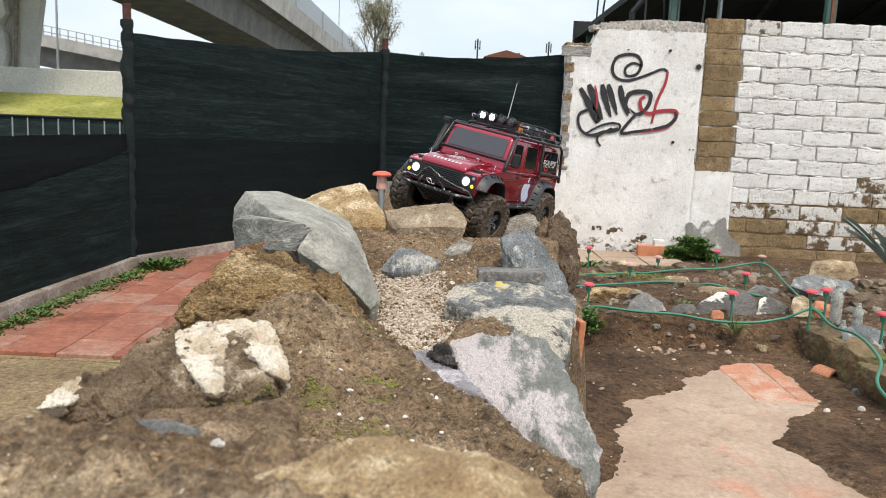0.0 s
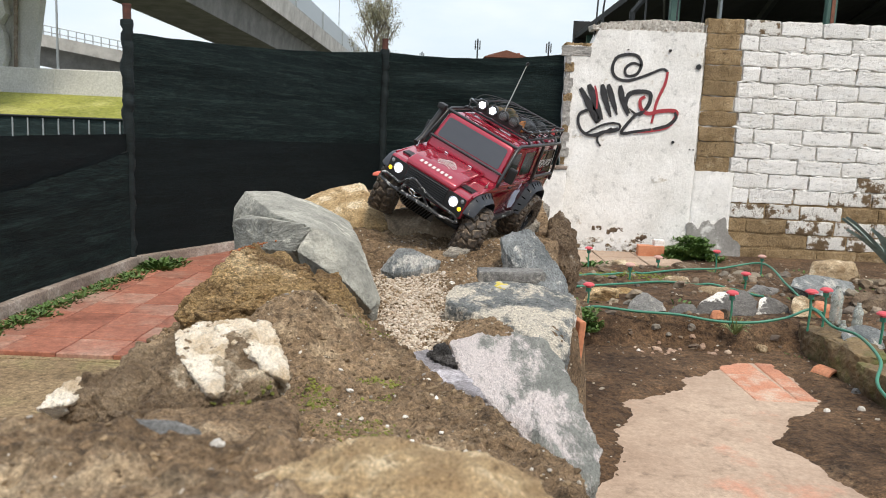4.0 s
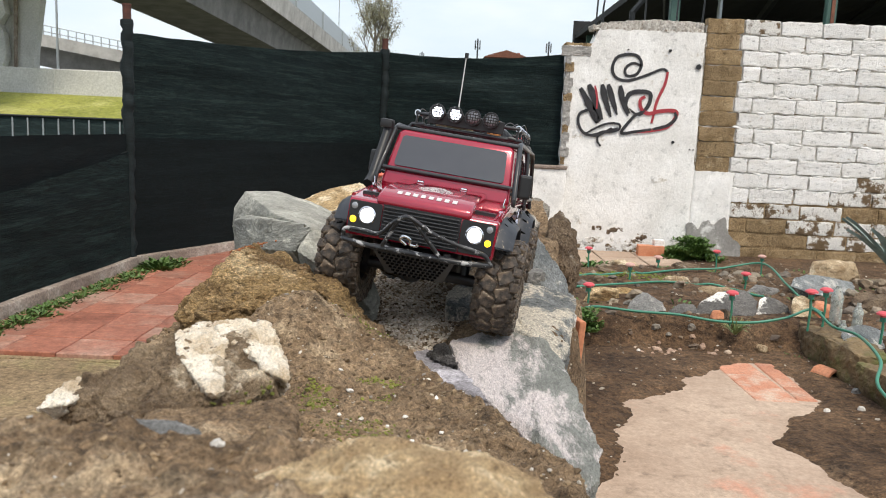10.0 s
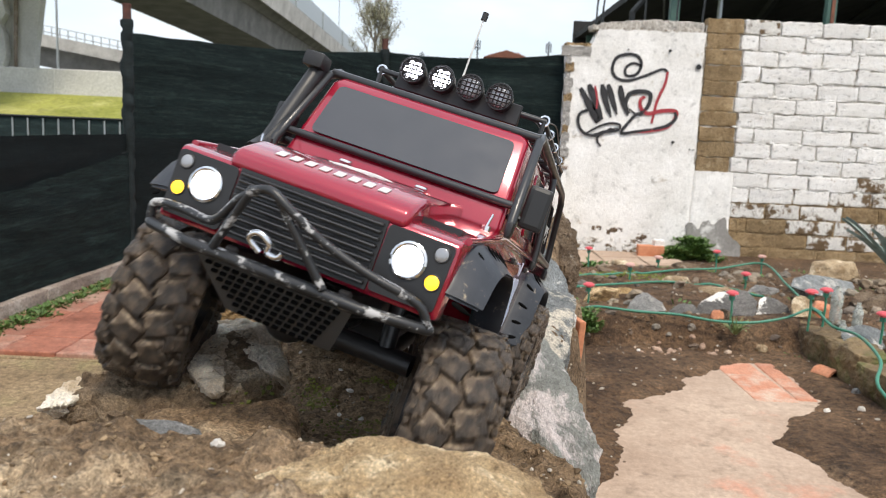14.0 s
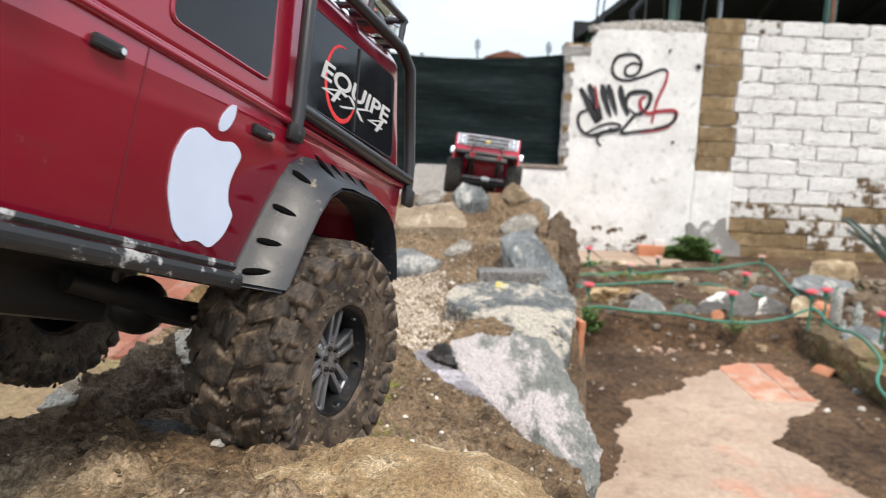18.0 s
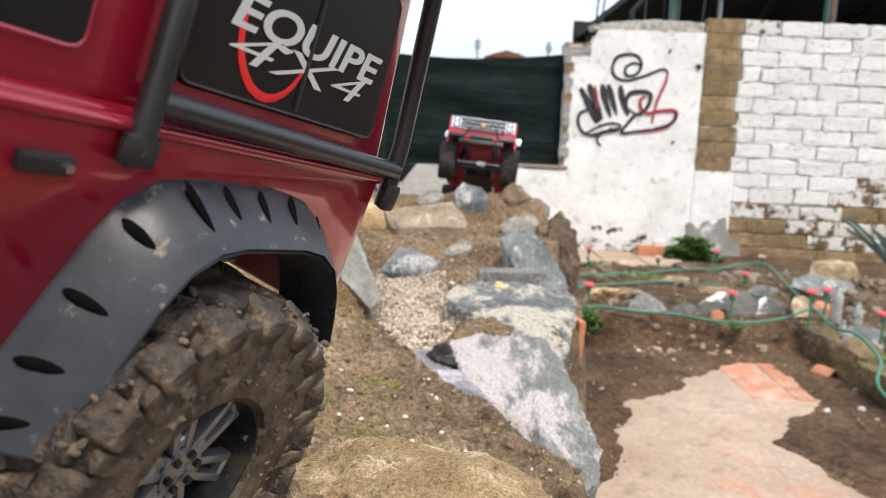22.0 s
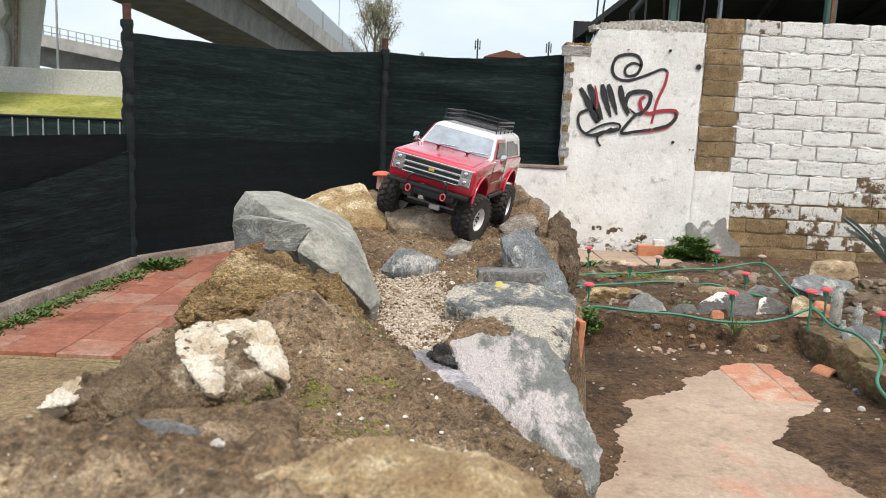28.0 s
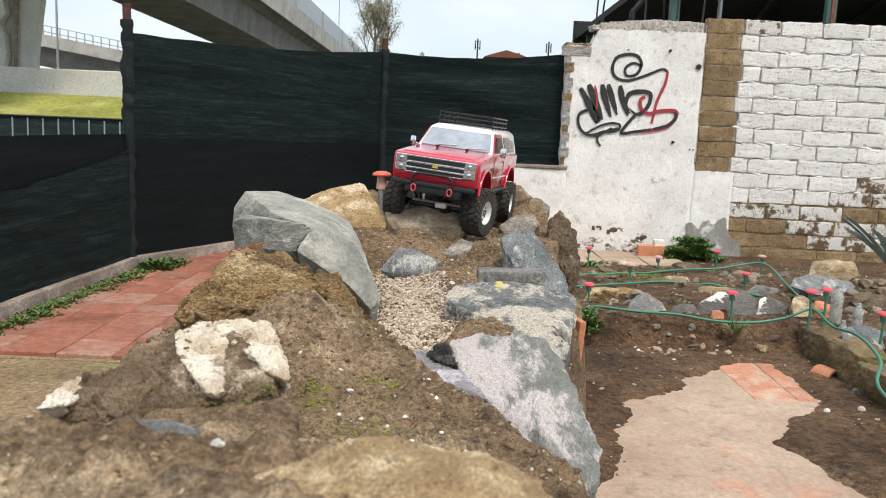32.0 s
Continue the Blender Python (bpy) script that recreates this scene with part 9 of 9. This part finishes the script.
for x, y, h, c in ((0.907, 4.831, 0.15, RED_CAP), (1.212, 4.363, 0.075, PINK_PLASTIC), (0.962, 3.967, 0.10, PINK_PLASTIC), (0.651, 3.408, 0.11, RED_CAP), (1.208, 3.198, 0.19, RED_CAP), (1.991, 4.842, 0.14, PINK_PLASTIC), (1.536, 3.913, 0.10, RED_CAP),
                   (1.459, 3.041, 0.20, RED_CAP), (1.56, 3.128, 0.19, RED_CAP), (1.674, 4.75, 0.19, RED_CAP), (1.66, 2.88, 0.13, RED_CAP)):
    z = yard_height(x, y)
    if x > 1.4 and y < 3.2:
        z = 0.15
    riser(x, y, z, h * 0.62 + (0.065 - z if y > 4.6 else 0), c)

# plastic bottles turned upside down as markers
MILKY = plain("milky_plastic", (0.62, 0.66, 0.62), 0.25)
MILKY.node_tree.nodes["Principled BSDF"].inputs["Transmission Weight"].default_value = 0.55
for x, y, h, r in ((1.655, 3.22, 0.165, 0.024), (1.640, 3.12, 0.120, 0.020), (1.70, 3.13, 0.125, 0.020), (1.668, 3.06, 0.075, 0.016)):
    b = thing("plastic_bottle", "milky empty plastic bottle standing in the soil", "bottle", pose(x, y, yard_height(x, y) - 0.004), "bottles in the bed")
    bm = bmesh.new()
    prof = [(r * 0.9, 0.0), (r, h * 0.05), (r, h * 0.35), (r * 0.93, h * 0.45), (r, h * 0.55), (r, h * 0.72), (r * 0.45, h * 0.9), (r * 0.36, h * 0.93)]
    rings = [[bm.verts.new((math.cos(a) * q, math.sin(a) * q, z)) for a in (2 * math.pi * k / 16 for k in range(16))] for q, z in prof]
    for A, B in zip(rings, rings[1:]):
        for k in range(16):
            bm.faces.new((A[k], A[(k + 1) % 16], B[(k + 1) % 16], B[k]))
    bm.faces.new(rings[0][::-1]), bm.faces.new(rings[-1])
    part("shell", bm, MILKY, b, smooth=50)
    bm = bmesh.new()
    add_cyl(bm, r * 0.42, h * 0.07, (0, 0, h * 0.965), None, 12)
    part("bottle_cap", bm, MILKY, b)


def agave(x, y, z, n, L, seed):
    v = thing("agave", "grey-green agave with stiff pointed leaves", "agave", pose(x, y, z))
    r = random.Random(seed)
    for k in range(n):
        a = 2.4 * k
        el = radians(r.uniform(38, 86))
        bm = bmesh.new()
        m = 9
        prev = None
        for i in range(m + 1):
            t = i / m
            e = el - 0.12 * t * t * (1.2 if el < 1.0 else 0.4)
            c = Vector((math.cos(a) * math.cos(e), math.sin(a) * math.cos(e), math.sin(e))) * L * t * r.uniform(0.98, 1.02)
            s = Vector((-math.sin(a), math.cos(a), 0)) * L * 0.088 * (0.75 + 0.9 * t - 1.62 * t ** 2.2)
            u = Vector((-math.cos(a) * math.sin(e), -math.sin(a) * math.sin(e), math.cos(e))) * L * 0.03
            ring = [bm.verts.new(c + s + u), bm.verts.new(c), bm.verts.new(c - s + u), bm.verts.new(c - u * 0.5 * (1 - t))]
            if prev:
                for q in range(4):
                    bm.faces.new((prev[q], prev[(q + 1) % 4], ring[(q + 1) % 4], ring[q]))
            prev = ring
        part("leaf", bm, AGAVE, v, smooth=50)


agave(2.60, 4.35, 0.10, 17, 0.50, 4)

# bricks, tiles and scraps
def loose_box(name, size, at, m, label, category, bevel=0.004):
    bm = bmesh.new()
    add_box(bm, size, (0, 0, size[2] / 2), None, bevel, 2)
    return tagged(part(name, bm, m, at=at), label, category)


loose_box("hollow_brick", (0.21, 0.09, 0.11), pose(1.70, 6.38, -0.108, 0, 0, -3), BRICK, "orange hollow brick leaning at the wall", "brick")
loose_box("brick_tile", (0.20, 0.12, 0.02), pose(1.78, 6.20, -0.106, 0, 0, 4), BRICK, "thin orange brick tile on the path", "tile")
loose_box("white_block", (0.085, 0.06, 0.05), pose(1.765, 6.385, 0.002, 0, 0, 5), WHITE_BLOCK, "small white painted block on the brick", "block")
path = thing("bed_path", "strip of pale terracotta paving along the wall", "paving", kind="structure")
for i in range(4):
    for j in range(2):
        bm = bmesh.new()
        add_box(bm, (0.315, 0.315, 0.03), (0.76 + i * 0.325, 6.05 + j * 0.325, -0.098 + 0.003 * ((i + j) % 2)), None, 0.005)
        part("paving_tile", bm, SLAB, path)
bm = bmesh.new()
half = [(math.cos(a) * 0.045, math.sin(a) * 0.045) for a in (math.pi * k / 10 for k in range(11))]
add_prism(bm, half + [(p[0] * 0.8, p[1] * 0.8) for p in half[::-1]], "y", -0.04, 0.04)
tagged(part("roof_tile", bm, BRICK, at=pose(1.455, 2.84, -0.002, 0, 0, 22)), "broken terracotta roof tile on the soil", "tile")
for k, (x, y, s, m) in enumerate(((1.044, 3.219, 0.012, RED_CAP), (1.16, 3.22, 0.04, BRICK), (1.32, 3.12, 0.035, CREAM_ROCK), (1.38, 2.45, 0.018, PEBBLE), (1.26, 2.43, 0.016, PEBBLE), (1.62, 2.42, 0.03, PEBBLE), (0.80, 3.05, 0.012, PEBBLE), (1.45, 2.62, 0.02, GREY_ROCK))):
    r = random.Random(400 + k)
    stone("stone_scrap", (x, y, yard_height(x, y) - 0.003), lump_corners(r, s * 2, s * 1.5, s), m, "small scrap of stone or tile on the soil", 0.004, 1, 90 + k, group="scraps on the soil", category="scrap")

# red-capped marker post on the mound
v = thing("marker_post", "metal stake with a faded red mushroom cap", "post", pose(-0.161, 1.97, 0.575))
bm = bmesh.new()
add_cyl(bm, 0.0085, 0.14, (0, 0, 0.07), None, 12)
part("stake", bm, GALV, v, "grey metal stake")
bm = bmesh.new()
add_cyl(bm, 0.0135, 0.034, (0, 0, 0.143), None, 16, 0.0115)
part("neck", bm, PINK_PLASTIC, v, "faded pink neck", 40)
bm = bmesh.new()
prof = [(0.012, 0.0), (0.0235, 0.001), (0.0245, 0.004), (0.021, 0.009), (0.012, 0.0125), (0.0, 0.0135)]
rings = [[bm.verts.new((math.cos(a) * q, math.sin(a) * q, 0.158 + z)) for a in (2 * math.pi * k / 20 for k in range(20))] for q, z in prof[:-1]]
tip = bm.verts.new((0, 0, 0.158 + prof[-1][1]))
for A, B in zip(rings, rings[1:]):
    for k in range(20):
        bm.faces.new((A[k], A[(k + 1) % 20], B[(k + 1) % 20], B[k]))
for k in range(20):
    bm.faces.new((rings[-1][k], rings[-1][(k + 1) % 20], tip))
bm.faces.new(rings[0][::-1])
part("cap", bm, ORANGE_CAP, v, "faded red mushroom cap", 50)
# a painted plank and a tile set upright at the mound's flank
loose_box("upright_board", (0.016, 0.09, 0.10), pose(0.200, 1.290, 0.465, 0, 4, 12), WHITE_TOP, "white-crusted upright slab at the flank of the mound", "slab", 0.004)
loose_box("upright_tile", (0.012, 0.09, 0.10), pose(0.217, 1.285, 0.455, 0, 4, 12), BRICK, "orange tile set upright against the mound", "tile", 0.003)
loose_box("stone_bar", (0.125, 0.05, 0.022), pose(0.130, 1.455, 0.577, 0, -1, 2), GREY_ROCK, "thin grey stone bar lying on the earth", "stone", 0.004)

# old paint marks on three of the stones
def paint_mark(at, size, m, label):
    r = random.Random(int(at[0] * 1e3))
    bm = rock_bm([(math.cos(a) * size[0] * r.uniform(0.6, 1), math.sin(a) * size[1] * r.uniform(0.6, 1), z) for z in (-0.004, 0.0015) for a in (0.8 * k for k in range(8))], 0.004, 2, 5)
    tagged(part("paint_mark", bm, m, at=at[3]), label, "paint mark")


YELLOW_MARK = surface("weathered_yellow_paint", (0.50, 0.40, 0.05), (0.62, 0.52, 0.16), 60, 200, 0.9, 0.4, 0.002, stain=(0.40, 0.38, 0.33), stain_at=(0.50, 0.56), stain_scale=50)
paint_mark((0.113, 0, 0, pose(0.100, 1.315, 0.5945, 8, 2, 10)), (0.018, 0.022), YELLOW_MARK, "faded yellow paint mark on the crusted slab")

# moss along the rear hose
spots = []
for k in range(700):
    x, y = rnd.uniform(0.55, 1.25), rnd.gauss(4.10, 0.05)
    spots.append((x, y, yard_height(x, y), rnd.uniform(0.004, 0.012)))
tagged(pebble_mesh("moss", spots, MOSS, seed=19, flat=0.4), "yellow-green moss along the hose", "moss", kind="stuff")
blocks()


# ------------------------------------------------------------------ what moves
TRUCK_ROWS = [
    (0, pose(0.079, 2.164, 0.596, -4.5, 10.7, -30.7)),
    (1, pose(0.038, 2.054, 0.597, -5.7, 13.8, -36.2)),
    (2, pose(0.010, 1.965, 0.603, -4.3, 11.9, -31.1)),
    (3, pose(0.005, 1.968, 0.615, -2.9, 19.1, -30.3)),
    (3.5, pose(0.008, 1.958, 0.627, -0.9, 25.3, -28.4)),
    (5.5, pose(0.022, 1.863, 0.606, 9.5, 18.3, -16.6)),
    (6, pose(0.025, 1.812, 0.600, 7.5, 14.5, -18.7)),
    (6.5, pose(0.014, 1.784, 0.593, 6.4, 11.3, -17.6)),
    (7, pose(0.012, 1.739, 0.571, 3.0, 4.4, -12.2)),
    (7.5, pose(0.023, 1.677, 0.573, 2.3, 3.5, -10.2)),
    (8, pose(0.039, 1.597, 0.570, 1.6, 1.2, -9.2)),
    (8.5, pose(0.039, 1.527, 0.583, -0.5, 1.0, -9.7)),
    (9, pose(0.032, 1.420, 0.572, 7.2, 1.2, -6.7)),
    (9.5, pose(0.011, 1.344, 0.568, 2.6, 2.8, -5.5)),
    (10, pose(-0.007, 1.276, 0.577, -3.5, 6.8, -10.4)),
    (10.5, pose(-0.021, 1.223, 0.588, -9.4, 8.4, -13.7)),
    (11, pose(-0.032, 1.174, 0.601, -11.1, 6.2, -14.2)),
    (11.5, pose(-0.051, 1.046, 0.577, -7.6, 4.9, -22.0)),
    (12, pose(-0.050, 0.964, 0.577, -7.2, 2.5, -20.5)),
    (12.5, pose(-0.052, 0.918, 0.593, -5.9, 5.1, -16.2)),
    (13, pose(-0.054, 0.897, 0.613, -4.3, 8.6, -15.7)),
    (13.5, pose(-0.056, 0.837, 0.633, -4.1, 16.5, -15.7)),
    (14, pose(-0.080, 0.711, 0.609, -13.3, 15.0, -16.1)),
    (14.5, pose(-0.100, 0.630, 0.613, -10.9, 1.5, -17.0)),
    (16.5, pose(-0.180, 0.432, 0.669, -10.7, 16.6, -25.3)),
    (17, pose(-0.215, 0.373, 0.677, -13.0, 6.9, -23.1)),
    (17.5, pose(-0.228, 0.352, 0.698, -14.9, 4.4, -22.4)),
    (18, pose(-0.241, 0.319, 0.718, -16.1, 1.4, -22.2)),
    (18.5, pose(-0.254, 0.257, 0.731, -14.0, 2.6, -23.5)),
    (19, pose(-0.261, 0.226, 0.732, -12.3, 6.0, -24.3)),
    (20, pose(-0.263, 0.222, 0.729, -12.1, 6.7, -24.9)),
    (20.5, pose(-0.267, 0.207, 0.730, -10.9, 10.2, -24.9)),
    (21, pose(-0.272, 0.188, 0.730, -9.7, 13.1, -24.9)),
    (21.5, pose(-0.275, 0.170, 0.732, -8.8, 16.4, -25.1)),
    (22, pose(-0.277, 0.156, 0.734, -8.2, 19.0, -25.2)),
    (23, pose(-0.277, 0.152, 0.734, -8.0, 19.4, -25.0)),
    (24, pose(-0.276, 0.145, 0.731, -7.8, 18.6, -24.3)),
    (24.4, pose(-0.271, 0.141, 0.724, -7.7, 15.8, -23.0)),
    (25, pose(-0.266, 0.125, 0.730, -5.2, 8.3, -19.8)),
    (25.2, pose(-0.268, 0.117, 0.733, -4.4, 8.5, -17.8)),
    (25.5, pose(-0.302, 0.104, 0.732, -3.4, 7.7, -17.0)),
    (25.8, pose(-0.420, 0.070, 0.735, -3, 6, -24)),
    (26.2, pose(-0.780, -0.080, 0.740, -4, 4, -55)),
    (27.5, pose(-1.250, -0.420, 0.720, 0, 0, -58)),
    (32.0, pose(-1.250, -0.420, 0.720, 0, 0, -58)),
]
WAGON_ROWS = [
    (0, pose(0.121, 3.388, 0.102, -31, 2, -4)),
    (14, pose(0.121, 3.388, 0.102, -31, 2, -4)),
    (15.6, pose(0.121, 2.860, 0.399, -30, 3, -4)),
    (17, pose(0.110, 2.623, 0.566, -24.5, 5.8, -3.0)),
    (18, pose(0.111, 2.635, 0.565, -24.8, 5.4, -3.1)),
    (19, pose(0.108, 2.613, 0.573, -26.2, 6.2, -3.5)),
    (20, pose(0.101, 2.591, 0.591, -25.6, 6.2, -3.5)),
    (21, pose(0.095, 2.558, 0.612, -24.6, 5.3, -3.2)),
    (22, pose(0.094, 2.546, 0.616, -24.6, 4.8, -3.6)),
    (22.5, pose(0.091, 2.525, 0.627, -22.5, 5.5, -5.8)),
    (23, pose(0.092, 2.356, 0.643, -0.3, 5.2, -8.9)),
    (23.5, pose(0.085, 2.299, 0.655, 12.5, 5.9, -5.2)),
    (24, pose(0.081, 2.280, 0.656, 13.1, 6.4, -4.6)),
    (25, pose(0.077, 2.270, 0.657, 12.9, 9.4, -4.6)),
    (25.5, pose(0.072, 2.252, 0.660, 9.7, 10.8, -5.0)),
    (27.5, pose(0.011, 2.045, 0.618, 1.9, 15.5, -15.8)),
    (28, pose(0.008, 2.045, 0.612, 1.0, 12.3, -15.4)),
    (28.5, pose(0.012, 2.031, 0.609, 0.2, 8.7, -15.0)),
    (29, pose(0.032, 2.064, 0.611, -0.6, 4.4, -13.1)),
    (29.5, pose(0.035, 2.070, 0.611, -0.3, 4.2, -13.0)),
    (30, pose(0.039, 2.085, 0.613, 0.0, 2.8, -12.4)),
    (30.5, pose(0.035, 2.064, 0.609, 0.0, 2.0, -13.1)),
    (31, pose(0.021, 2.017, 0.612, 0.5, 8.3, -14.4)),
    (31.5, pose(0.018, 2.009, 0.613, 0.9, 11.4, -15.2)),
    (32, pose(0.024, 2.041, 0.609, -0.4, 5.4, -13.8)),
]


def roll_rows(rows, hub, radius, steer, drop):
    """Rows for one wheel in its car's space: it rolls by the way that the car has gone, turns with the steering and rides up or down."""
    flat = [(t, m.translation.copy(), m.to_quaternion()) for t, m in rows]
    res, gone, before = [], 0.0, None
    t = rows[0][0]
    times_ = []
    for (a, *_), (b, *_) in zip(flat, flat[1:]):
        n = max(1, math.ceil((b - a) / 0.5))
        times_ += [a + (b - a) * k / n for k in range(n)]
    times_.append(flat[-1][0])
    for t in times_:
        i = max(k for k in range(len(flat)) if flat[k][0] <= t + 1e-6)
        j = min(i + 1, len(flat) - 1)
        u = 0.0 if j == i else (t - flat[i][0]) / (flat[j][0] - flat[i][0])
        p, q = flat[i][1].lerp(flat[j][1], u), flat[i][2].slerp(flat[j][2], u)
        if before is not None:
            ahead = q @ Vector((0, -1, 0))
            step_ = (p - before).dot(ahead)
            gone += max(-0.085, min(0.085, step_))
        before = p
        res.append((t, Matrix.Translation((hub[0], hub[1], hub[2] + lerp_at(drop, t))) @ Matrix.Rotation(radians(lerp_at(steer, t)), 4, "Z") @ Matrix.Rotation(gone / radius, 4, "X")))
    return res


NONE = [(0, 0), (32, 0)]
TRUCK_STEER = [(0, -6), (1, 2), (1.8, 30), (3.5, 30), (5, 6), (9, 0), (11, 0), (12, 19), (13, 16), (14, 18), (14.5, 0), (16.5, 10), (17, 28), (18, 18), (19, 4), (24.4, 0), (25, -12), (32, 0)]
WAGON_STEER = [(0, 0), (26, 0), (27.5, 10), (28, -14), (30, -12), (30.6, 0), (31, 12), (31.6, 12), (32, -14)]
WAGON_DROP = [(0, 0), (16, 0.010), (22.5, 0.010), (23, 0), (32, 0)]
TRUCK_DROP_L = [(0, -0.016), (0.6, 0), (10.2, 0), (11, -0.012), (12, 0.004), (12.6, 0.004), (13, -0.014), (13.6, -0.016), (14, -0.026), (14.5, -0.012), (16.5, -0.012), (18, -0.012), (20, 0), (32, 0)]
TRUCK_DROP_R = [(0, 0), (10.2, 0), (11, 0.012), (12, 0.008), (12.6, 0.004), (13, 0.012), (13.6, 0.0), (14, -0.022), (14.5, -0.01), (16.5, 0), (32, 0)]
TRUCK_DROP_REAR = [(0, 0), (15.5, 0), (17, -0.016), (18, -0.012), (19, -0.011), (20, -0.008), (21, -0.006), (22, 0), (24.3, -0.004), (25, -0.033), (25.5, -0.033), (26.2, 0), (32, 0)]


def motions():
    walk(truck_body_root, TRUCK_ROWS)
    walk(wagon_body_root, WAGON_ROWS)
    for k, (x, y) in enumerate(((0.113, -0.162), (-0.113, -0.162), (0.1065, 0.162), (-0.1065, 0.162))):
        walk(truck_wheels[k], roll_rows(TRUCK_ROWS, (x, y, 0.064), 0.068, TRUCK_STEER if k < 2 else NONE, (TRUCK_DROP_L, TRUCK_DROP_R, TRUCK_DROP_REAR, NONE)[k]))
    for k, (x, y) in enumerate(((0.086, -0.157), (-0.086, -0.157), (0.086, 0.157), (-0.086, 0.157))):
        walk(wagon_wheels[k], roll_rows(WAGON_ROWS, (x, y, 0.059), 0.059, WAGON_STEER if k < 2 else NONE, WAGON_DROP if k < 2 else NONE))


motions()
